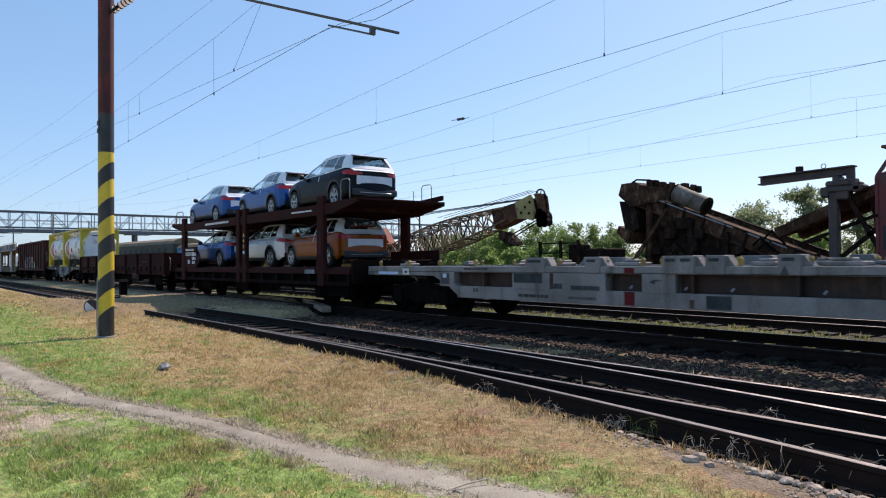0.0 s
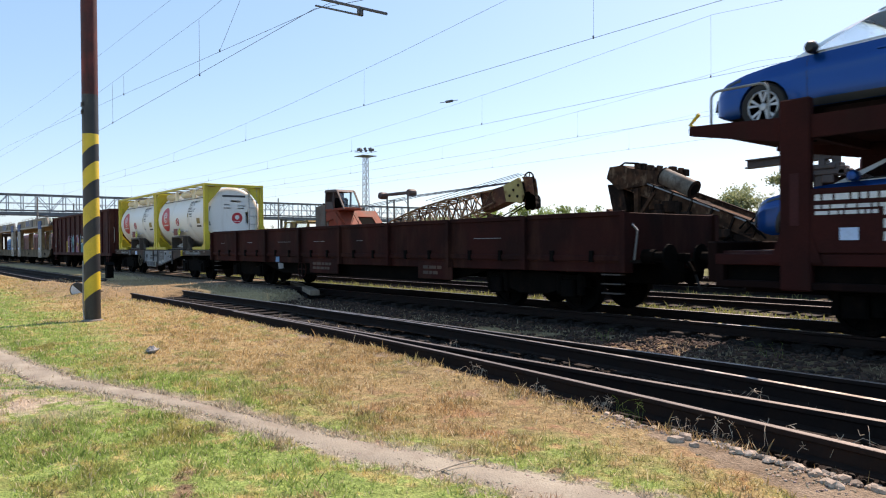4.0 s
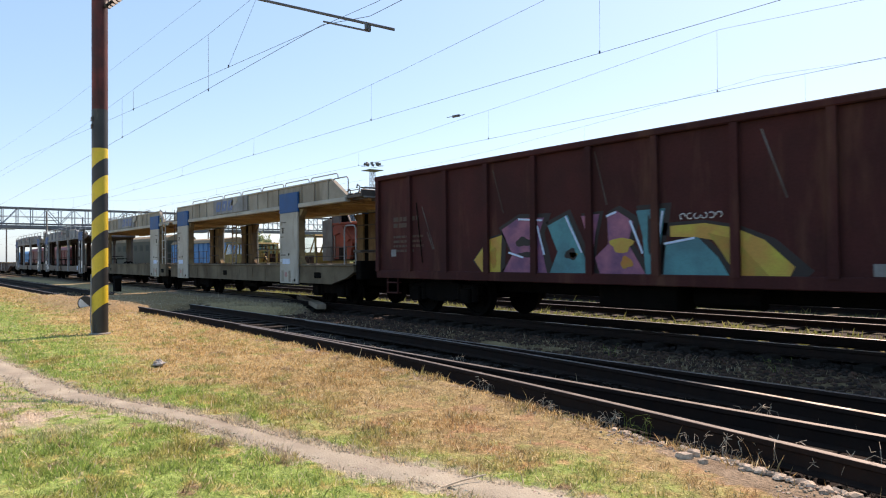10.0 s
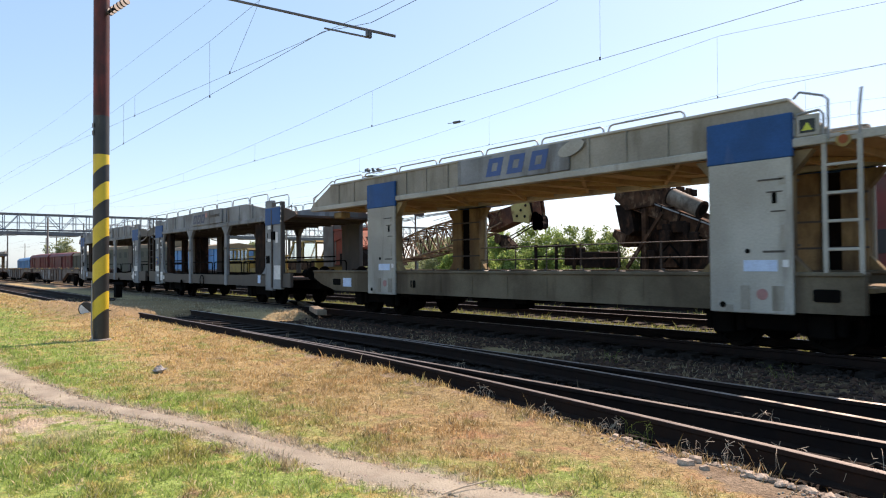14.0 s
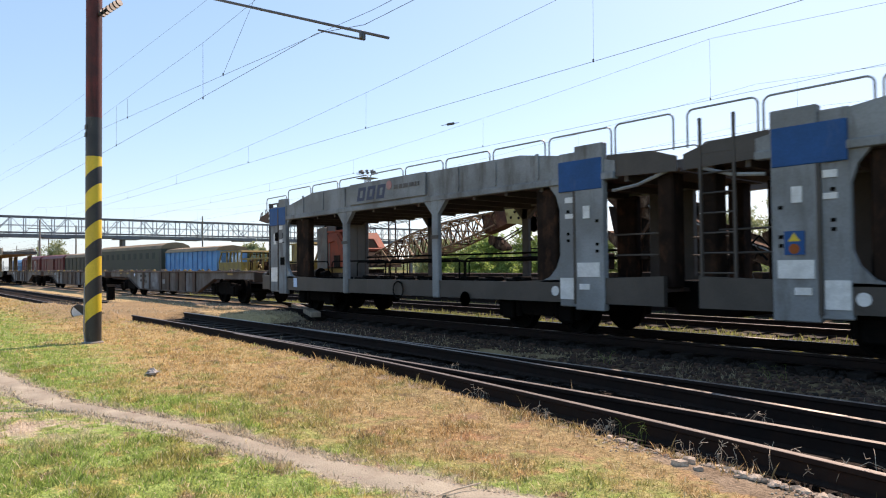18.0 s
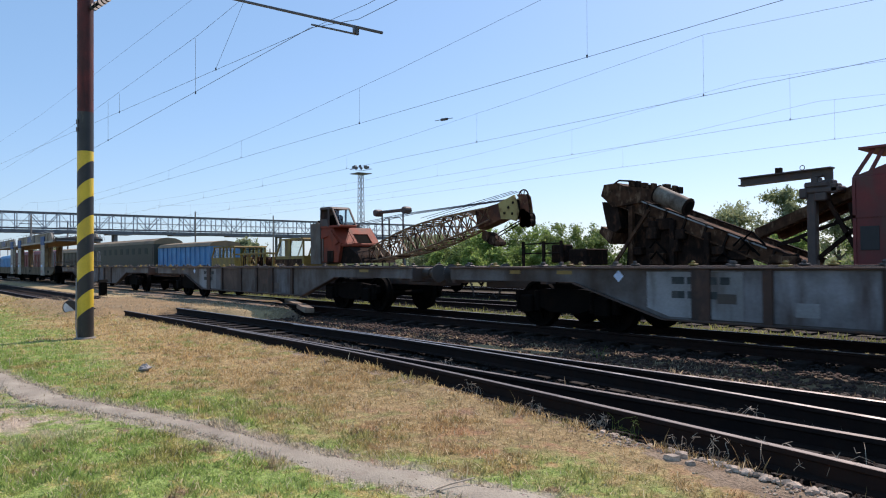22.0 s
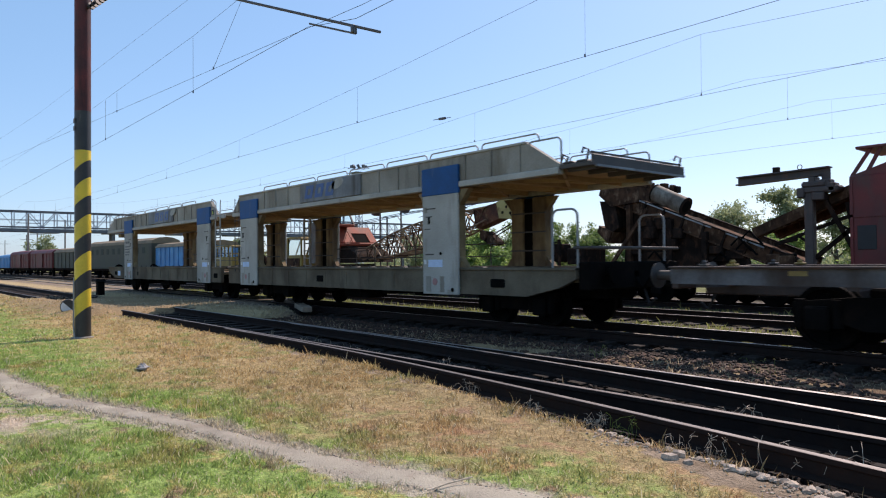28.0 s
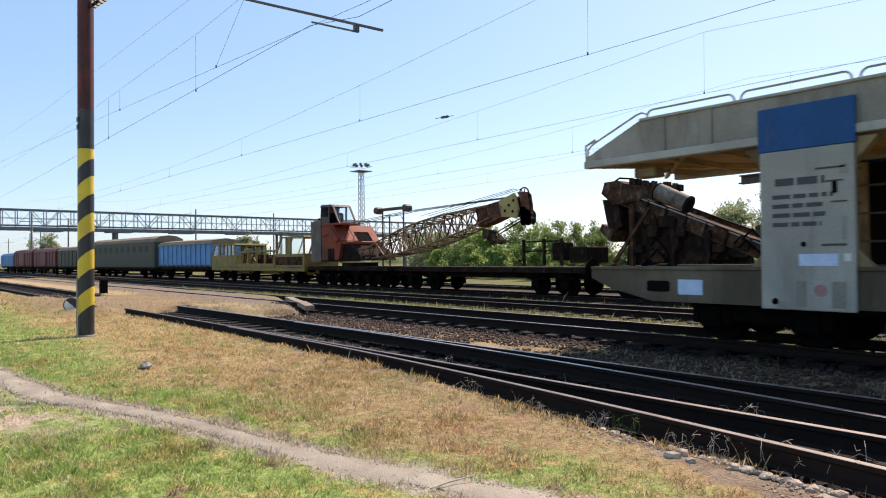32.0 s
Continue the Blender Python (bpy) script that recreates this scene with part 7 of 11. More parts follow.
# -- tank containers on a short flat
def tank_container(u, label):
    w = thing("tank_container", label, "tank container", (u, YC, 1.17), "tank containers")
    TRAIN.append((w, u))
    L, W2, H = 6.058, 1.219, 2.591
    a = L / 2
    for x in (-a, a):
        d = -1 if x > 0 else 1
        xs = sorted((x, x + d * 0.16))
        for s in (-1, 1):
            g = G()
            g.box(*xs, *sorted((s * W2, s * (W2 - 0.16))), 0.1, H - 0.1, 0.012)
            part("corner_post", g, M_YELLOW, w)
            for z in (0, H - 0.118):
                g = G()
                g.box(*sorted((x, x + d * 0.178)), *sorted((s * W2, s * (W2 - 0.162))), z, z + 0.118, 0.012)
                part("corner_casting", g, M_YELLOW, w)
            g = G()
            g.beam((x + d * 0.08, s * (W2 - 0.08), H - 0.75), (x + d * 0.08, s * 0.55, H - 0.1), 0.09, 0.09)
            g.beam((x + d * 0.08, s * (W2 - 0.08), 0.7), (x + d * 0.08, s * 0.6, 0.1), 0.09, 0.09)
            g.prism([(x + d * 0.1, H - 0.12), (x + d * 0.4, H - 0.13), (x + d * 0.1, H - 0.4)], "y", *sorted((s * (W2 - 0.05), s * (W2 - 0.075))))
            g.prism([(x + d * 0.1, 0.12), (x + d * 0.5, 0.1), (x + d * 0.1, 0.42)], "y", *sorted((s * (W2 - 0.05), s * (W2 - 0.075))))
            part("gusset", g, M_YELLOW, w)
            g = G()
            g.prism([(s * (W2 - 0.16), H - 0.8), (s * (W2 - 0.16), H - 0.13), (s * 0.5, H - 0.13)], "x", *sorted((x + d * 0.04, x + d * 0.06)))
            part("corner_plate", g, M_YELLOW, w)
            g = G()
            g.prism([(s * (W2 - 0.16), 0.75), (s * (W2 - 0.16), 0.16), (s * 0.55, 0.16)], "x", *sorted((x + d * 0.04, x + d * 0.06)))
            part("corner_plate", g, M_YELLOW, w)
        g = G()
        g.box(*xs, -W2 + 0.16, W2 - 0.16, H - 0.13, H - 0.01, 0.012)
        g.box(*xs, -W2 + 0.16, W2 - 0.16, 0.02, 0.16, 0.012)
        part("end_rail", g, M_YELLOW, w)
    for s in (-1, 1):
        g = G()
        g.box(-a + 0.17, a - 0.17, *sorted((s * W2, s * (W2 - 0.07))), H - 0.1, H - 0.0, 0.012)
        part("top_rail", g, M_YELLOW, w)
        for x0 in (-a + 0.17, a - 1.37):
            g = G()
            g.box(x0, x0 + 1.2, *sorted((s * W2, s * (W2 - 0.1))), 0.0, 0.1, 0.012)
            part("bottom_rail", g, M_YELLOW, w)
    # the insulated barrel with rounded ends and clad seams
    R, zc = 1.17, 1.32
    prof = [(-2.89, 0.0), (-2.89, R * 0.6), (-2.88, R * 0.84), (-2.85, R * 0.94), (-2.79, R * 0.985), (-2.70, R)]
    full = prof + [(-1.2, R), (0.0, R), (1.2, R)] + [(-x, r) for x, r in reversed(prof)]
    g = G()
    g.lathe(full, (0, 0, zc), "x", 56)
    barrel = part("barrel", g, M_TANK, w, "off-white insulated barrel", True)
    for x in (-0.95, 0.95):
        g = G()
        g.lathe([(x - 0.05, R - 0.004), (x - 0.04, R + 0.012), (x, R + 0.02), (x + 0.04, R + 0.012), (x + 0.05, R - 0.004)], (0, 0, zc), "x", 56)
        part("seam_band", g, M_TANK, barrel, "", True)
    # round red mark wrapped on the barrel, with a pale ring and bars in it
    for s in (-1, 1):
        def wrap(px_, pz_, lift):
            """A point of a flat drawing laid on the barrel's side."""
            ang = pz_ / R
            return (px_, s * (R + lift) * math.cos(ang), zc + (R + lift) * math.sin(ang))
        cx, cz, rr = -1.74, 0.0, 0.53
        g = G()
        rings_ = 7
        vs = [wrap(cx, cz, 0.006)]
        fs = []
        for q in range(1, rings_ + 1):
            for t in range(28):
                a_ = 2 * math.pi * t / 28
                vs.append(wrap(cx + rr * q / rings_ * math.cos(a_) * 0.98, cz + rr * q / rings_ * math.sin(a_), 0.006))
        for t in range(28):
            fs.append((0, 1 + t, 1 + (t + 1) % 28))
            for q in range(rings_ - 1):
                fs.append((1 + q * 28 + t, 1 + (q + 1) * 28 + t, 1 + (q + 1) * 28 + (t + 1) % 28, 1 + q * 28 + (t + 1) % 28))
        g.add(vs, fs)
        mk = part("round_mark", g, M_LOGO, barrel, "red disc with pale round emblem")
        g = G()
        for r0, t0, t1 in ((0.21, 20, 315), (0.125, 0, 300)):
            k_ = 20
            vs = []
            for t in range(k_ + 1):
                a_ = radians(t0 + (t1 - t0) * t / k_)
                for r_ in (r0 - 0.02, r0 + 0.02):
                    vs.append(wrap(cx + r_ * math.cos(a_), cz + 0.08 + r_ * math.sin(a_), 0.010))
            g.add(vs, [(2 * t, 2 * t + 2, 2 * t + 3, 2 * t + 1) for t in range(k_)])
        g.add([wrap(cx + e, cz + 0.08 + f, 0.010) for e, f in ((-0.12, -0.02), (0.2, -0.02), (0.2, 0.02), (-0.12, 0.02))], [(0, 1, 2, 3)])
        for t in range(9):
            p = cx - 0.32 + t * 0.072
            g.add([wrap(p + e, cz - 0.28 + f, 0.010) for e, f in ((0, 0), (0.05, 0), (0.05, 0.055), (0, 0.055))], [(0, 1, 2, 3)])
        part("emblem", g, M_INKW, mk)
        rnd = random.Random(3)

        def label_at(x0, z0, x1, z1, mat, nm, lift=0.007):
            gg = G()
            k_ = 4
            vs = [wrap(x0 + (x1 - x0) * e, z0 + (z1 - z0) * t / k_, lift) for t in range(k_ + 1) for e in (0, 1)]
            gg.add(vs, [(2 * t, 2 * t + 1, 2 * t + 3, 2 * t + 2) for t in range(k_)])
            return part(nm, gg, mat, barrel)
        # a row of figures kept as bars, then the lettering that can be read
        gg = G()
        x_ = 0.98
        while x_ < 1.95:
            wd = 0.055
            gg.add([wrap(x_ + e * wd, 0.60 + f * 0.085, 0.008) for e, f in ((0, 0), (1, 0), (1, 1), (0, 1))], [(0, 1, 2, 3)])
            x_ += wd + (0.1 if abs(x_ - 1.25) < 0.05 or abs(x_ - 1.75) < 0.04 else 0.028)
        for r_ in range(2):
            x_ = 0.98
            while x_ < 1.42 + 0.25 * r_:
                wd = rnd.uniform(0.03, 0.09)
                gg.add([wrap(x_ + e * wd, 0.36 - r_ * 0.14 + f * 0.035, 0.008) for e, f in ((0, 0), (1, 0), (1, 1), (0, 1))], [(0, 1, 2, 3)])
                x_ += wd + 0.02
        part("marking", gg, M_INK, barrel)
        for text, x_, z_, h_ in (("22K2  T6", 0.98, 0.47, 0.115), ("UN PORTABLE TANK", 0.98, 0.285, 0.062)):
            gg = lettering(text, h_)
            gg.v = [wrap(x_ + (vx if s < 0 else 0.75 - vx), z_ + vz, 0.008) for vx, vz, _ in gg.v]
            part_one("lettering", gg, M_INK, barrel, "black stencilled lettering")
        label_at(0.97, 0.0, 1.09, 0.17, M_MUSTARD, "hazard_plate")
        label_at(1.2, 0.09, 1.48, 0.15, M_GREY, "data_plate")
        label_at(1.28, 0.0, 1.48, 0.05, M_GREY, "data_plate")
        label_at(2.0, -0.28, 2.36, -0.06, M_MUSTARD, "hazard_plate")
        label_at(1.92, -0.42, 2.4, -0.35, M_INK, "data_plate")
        gg = G()
        gg.add([wrap(1.24 + a_, -0.34 + b_, 0.007) for a_, b_ in ((-0.17, 0), (0, -0.17), (0.17, 0), (0, 0.17))], [(0, 1, 2, 3)])
        part("white_diamond", gg, M_INKW, barrel, "white diamond label")
        gg = G()
        for q_ in (((-0.07, 0.03), (-0.05, 0.05), (-0.01, -0.02), (-0.03, -0.03)), ((-0.03, -0.04), (0.08, -0.04), (0.08, -0.02), (-0.03, -0.02))):
            gg.add([wrap(1.24 + a_, -0.34 + b_, 0.010) for a_, b_ in q_], [(0, 1, 2, 3)])
        part("marking", gg, M_INK, barrel)
        # open valve recess under the middle, between the plates of the saddle
        gg = G()
        for x0_, x1_, z0_, z1_ in ((-0.98, -0.93, 0.02, 0.56), (0.40, 0.45, 0.02, 0.56), (-0.93, 0.40, 0.50, 0.56), (-0.93, 0.40, 0.02, 0.06)):
            gg.box(x0_, x1_, *sorted((s * 1.17, s * 0.72)), z0_, z1_, 0.008)
        bx = part_one("valve_recess", gg, M_GREYDK, w, "open grey valve recess")
        gg = G()
        gg.box(-0.93, 0.40, *sorted((s * 0.74, s * 0.70)), 0.06, 0.50)
        part("recess_back", gg, M_GREY, bx)
        gg = G()
        gg.tube([(-0.30, s * 0.98, 0.12), (0.18, s * 0.98, 0.12), (0.27, s * 0.98, 0.17), (0.25, s * 0.98, 0.24), (0.1, s * 0.98, 0.25), (-0.25, s * 0.98, 0.22)], 0.035, 8)
        gg.tube([(-0.78, s * 0.95, 0.14), (-0.45, s * 0.95, 0.16)], 0.05, 8)
        gg.lathe([(s * 0.92, 0.0), (s * 0.92, 0.085), (s * 1.02, 0.085), (s * 1.02, 0.0)], (-0.38, 0, 0.17), "y", 14)
        part_one("valve", gg, M_RIM, bx, "shiny valve and bent pipe", True)
        for e_ in (-1, 1):
            gg = G()
            xb_ = -0.98 if e_ < 0 else 0.45
            gg.prism([(xb_, 0.02), (xb_, 0.56), (xb_ + e_ * 0.14, 0.30), (xb_ + e_ * 0.42, 0.02)], "y", *sorted((s * 1.0, s * 0.94)))
            part("saddle_plate", gg, M_GREYDK, w, "dark grey saddle plate")
        gg = G()
        gg.box(-1.0, 0.72, *sorted((s * 1.175, s * 1.12)), 0.74, 0.765, 0.006)
        hold = part("label_holder", gg, M_GREY, barrel)
        for x_ in (-1.0, 0.56):
            gg = G()
            gg.box(x_, x_ + 0.16, *sorted((s * 1.18, s * 1.08)), 0.73, 0.79, 0.008)
            part("holder_clip", gg, M_INKW, hold)
        gg = G()
        gg.box(-0.62, -0.16, *sorted((s * 1.205, s * 1.19)), 0.60, 0.88, 0.006)
        part("hazard_plate", gg, M_PLATERED, barrel, "brick-red blank hazard plate")
        gg = G()
        gg.prism([(-0.12, 0.74), (0.06, 0.92), (0.24, 0.74), (0.06, 0.56)], "y", *sorted((s * 1.205, s * 1.19)))
        part("hazard_diamond", gg, M_LIME, barrel, "lime-yellow hazard diamond")
        gg = G()
        gg.prism([(0.0, 0.76), (0.06, 0.86), (0.12, 0.76)], "y", *sorted((s * 1.209, s * 1.2)))
        gg.box(-0.02, 0.14, *sorted((s * 1.209, s * 1.2)), 0.70, 0.72)
        part("marking", gg, M_INK, barrel)
        gg = G()
        gg.tube([wrap(-0.22 + 0.15 * math.cos(t * math.pi / 10), -0.15 + 0.15 * math.sin(t * math.pi / 10), 0.012) for t in range(21)], 0.014, 5)
        gg.beam(wrap(-0.33, -0.05, 0.014), wrap(-0.11, -0.25, 0.014), 0.02, 0.025)
        part("no_fire_sign", gg, M_LOGO, barrel)
    # cream covers, hand line and walkway along the top
    for s in (-1, 1):
        for x0_, x1_ in ((-2.35, -1.35), (-0.45, 0.65), (1.25, 2.5)):
            g = G()
            rr = 0.13
            g.prism([(s * (0.80 + rr * math.cos(a_)), 2.33 + rr * math.sin(a_)) for a_ in [math.pi * q / 8 for q in range(16)]], "x", x0_, x1_)
            part("top_cover", g, M_CREAM, w, "cream rounded cover along the tank", True)
        for x_ in (-1.2, 0.85):
            g = G()
            g.prism([(x_ - 0.12, 2.06), (x_ + 0.3, 2.06), (x_ + 0.22, 2.49), (x_ + 0.0, 2.49)], "y", *sorted((s * 0.90, s * 0.84)))
            part("walkway_bracket", g, M_CREAM, w)
        g = G()
        g.tube([(-2.6, s * 0.90, 2.09), (2.6, s * 0.90, 2.09)], 0.012, 6)
        part("hand_line", g, M_FLATBROWN, w)
        for x_ in (-2.2, -1.0, 0.2, 1.3, 2.4):
            g = G()
            g.box(x_, x_ + 0.22, *sorted((s * 1.14, s * 0.35)), 2.495, 2.52)
            part("walkway_slat", g, M_FLATBROWN, w)
            g = G()
            g.box(x_ + 0.3, x_ + 0.72, *sorted((s * 1.12, s * 0.85)), 2.475, 2.49)
            part("step_plate", g, M_TUBE, w)
    g = G()
    for y in (-0.55, -0.35, 0.35, 0.55):
        g.box(-2.6, 2.6, y - 0.05, y + 0.05, 2.505, 2.53)
    g.lathe([(2.42, 0.25), (2.53, 0.25), (2.56, 0.2)], (0.4, 0.0, 0), "z", 16)
    part("walkway", g, M_CRANEGREY, w)
    # ladder and plates on the end that leads
    g = G()
    for y in (0.62, 0.95):
        g.tube([(a - 0.05, y, 0.15), (a - 0.05, y, 2.5)], 0.016, 6)
    for k in range(7):
        g.tube([(a - 0.05, 0.62, 0.35 + 0.33 * k), (a - 0.05, 0.95, 0.35 + 0.33 * k)], 0.012, 6)
    part("ladder", g, M_TUBE, w)
    g = G()
    g.lathe([(2.885, 0.22), (2.892, 0.22)], (0, 0.15, 1.25), "x", 22)
    part("round_mark", g, M_LOGO, w, "red disc on the tank end")
    g = G()
    g.lathe([(2.893, 0.09), (2.896, 0.09)], (0, 0.15, 1.28), "x", 16)
    for k in range(5):
        g.box(2.893, 2.896, 0.0 + k * 0.06, 0.04 + k * 0.06, 1.10, 1.13)
    part("emblem", g, M_INKW, w)
    g = G()
    for r_, (z_, y0, y1) in enumerate(((2.08, -0.45, 0.5), (1.88, -0.1, 0.3), (1.75, -0.4, -0.15), (1.72, 0.15, 0.5), (1.62, 0.15, 0.45), (1.62, -0.4, -0.1))):
        g.box(2.884, 2.89, y0, y1, z_, z_ + (0.08 if r_ < 2 else 0.04))
    g.box(2.884, 2.89, 0.5, 0.62, 1.05, 1.5)
    part("marking", g, M_INK, w)
    g = G()
    g.box(2.86, 2.88, -0.98, -0.7, 0.95, 1.7, 0.008)
    part("grey_panel", g, M_GREY, w)
    return w


def tank_flat(u, half):
    w = wagon("container_flat_wagon", "grey flat wagon carrying two tank containers", u, "flat wagon")
    for s in (-1, 1):
        yo = s * 1.22
        g = G()
        g.prism([(-half, 0.95), (-half, 1.15), (half, 1.15), (half, 0.95), (3.5, 0.92), (0.6, 0.45), (-1.2, 0.45), (-2.4, 0.92)], "y", *sorted((yo, yo - s * 0.06)))
        sd = part("side_girder", g, M_GIRDRIB, w, "dark weathered girder")
        g = G()
        g.box(-half, half, *sorted((yo + s * 0.03, yo - s * 0.1)), 1.135, 1.165, 0.006)
        part("top_flange", g, M_FLATGREY, sd)
        for x in (-6.3, -5.5, -4.9, -4.2, -3.5, 3.7, 4.3, 4.9, 5.4, 6.0):
            g = G()
            g.box(x, x + 0.11, *sorted((yo + s * 0.034, yo)), 1.07, 1.10)
            part("cleat", g, M_PLATE, sd)
        for x in (-3.95, 3.55):
            g = G()
            g.box(x - 0.09, x + 0.09, *sorted((yo + s * 0.05, yo)), 1.09, 1.15, 0.01)
            g.box(x - 0.03, x + 0.03, *sorted((yo + s * 0.06, yo)), 0.92, 1.10, 0.01)
            g.box(x - 0.07, x + 0.07, *sorted((yo + s * 0.06, yo)), 0.91, 0.94, 0.01)
            part("lashing_hook", g, M_MASTYEL if x > 0 else M_GREY, sd)
        for x0, x1, z0, z1 in ((-1.6, -0.35, 0.62, 1.1), (-0.2, 0.3, 0.62, 1.12), (4.2, 5.6, 0.98, 1.06), (-5.6, -4.4, 0.98, 1.06), (3.9, 4.3, 0.98, 1.12)):
            g = G()
            g.box(x0, x1, *sorted((yo + s * 0.006, yo)), z0, z1)
            part("girder_panel", g, M_GREY, sd, "pale grey girder panel")
        g = G()
        g.prism([(0.42, 0.5), (0.42, 1.12), (2.3, 1.12), (2.3, 0.77), (0.7, 0.5)], "y", *sorted((yo + s * 0.006, yo)))
        part("girder_panel", g, M_GREY, sd, "pale grey girder panel")
        if s < 0:
            bars(0.5, 1.2, 0.98, 1.08, yo - 0.006, 1, M_INK, sd, "marking", 0.8, 41)
            bars(0.6, 1.25, 0.66, 0.94, yo - 0.006, 4, M_INK, sd, "marking", 0.35, 42)
            g = G()
            g.box(-3.15, -2.85, yo - 0.01, yo, 0.93, 1.1)
            part("paper_label", g, M_PAPER, sd)
            g = G()
            g.box(-1.1, 0.12, yo - 0.05, yo - 0.01, 0.40, 0.66, 0.01)
            board = part("data_board", g, M_PLATE, sd, "pale framed data board")
            g = G()
            g.box(-1.06, 0.08, yo - 0.054, yo - 0.049, 0.43, 0.63)
            part("board_sheet", g, M_PANELPALE, board)
            for x0, x1, z0, z1, mat in ((-0.75, -0.36, 0.74, 0.84, M_INK), (-0.7, -0.42, 0.88, 0.93, M_DARKPATCH), (-0.2, 0.25, 0.86, 0.96, M_DARKPATCH), (-1.35, -1.15, 0.8, 0.95, M_DARKPATCH), (0.95, 1.25, 0.62, 0.72, M_PLATE),
                                        (1.35, 1.52, 0.95, 1.04, M_DARKPATCH), (1.7, 1.85, 0.85, 0.9, M_INK), (1.95, 2.12, 1.0, 1.07, M_MUSTARD), (2.0, 2.18, 0.8, 0.92, M_DARKPATCH), (0.5, 0.8, 0.56, 0.66, M_PLATE), (1.25, 1.55, 1.07, 1.11, M_PLATE)):
                g = G()
                g.box(x0, x1, yo - 0.012, yo - 0.004, z0, z1)
                part("small_plate", g, mat, sd)
            for x in (-1.62, -0.28, 0.36, 2.32):
                g = G()
                g.box(x, x + 0.05, yo - 0.05, yo, 0.55, 1.13, 0.006)
                part("girder_rib", g, M_FLATGREY, sd)
    g = G()
    g.tube([(-1.9 + 0.28 * math.cos(k * math.pi / 10), -1.34, 0.70 + 0.28 * math.sin(k * math.pi / 10)) for k in range(21)], 0.022, 6)
    for k in range(3):
        t = k * math.pi * 2 / 3 + 0.3
        g.beam((-1.9, -1.34, 0.70), (-1.9 + 0.27 * math.cos(t), -1.34, 0.70 + 0.27 * math.sin(t)), 0.03, 0.03)
    part("brake_wheel", g, M_SILL, w, "soiled beige brake hand wheel")
    g = G()
    g.box(-half, half, -0.5, 0.5, 0.7, 1.12, 0.02)
    for k in range(8):
        x = -half + 0.2 + k * (2 * half - 0.5) / 7
        g.box(x, x + 0.16, -1.16, 1.16, 0.85, 1.165)
    part("underframe", g, M_BLACK, w)
    for x in (-half + 2.2, half - 2.2):
        bogie(w, x, 0.9, 0.46, 0.9)
    buffers(w, half, 1, 1.03)
    buffers(w, -half, -1, 1.03)
    return w


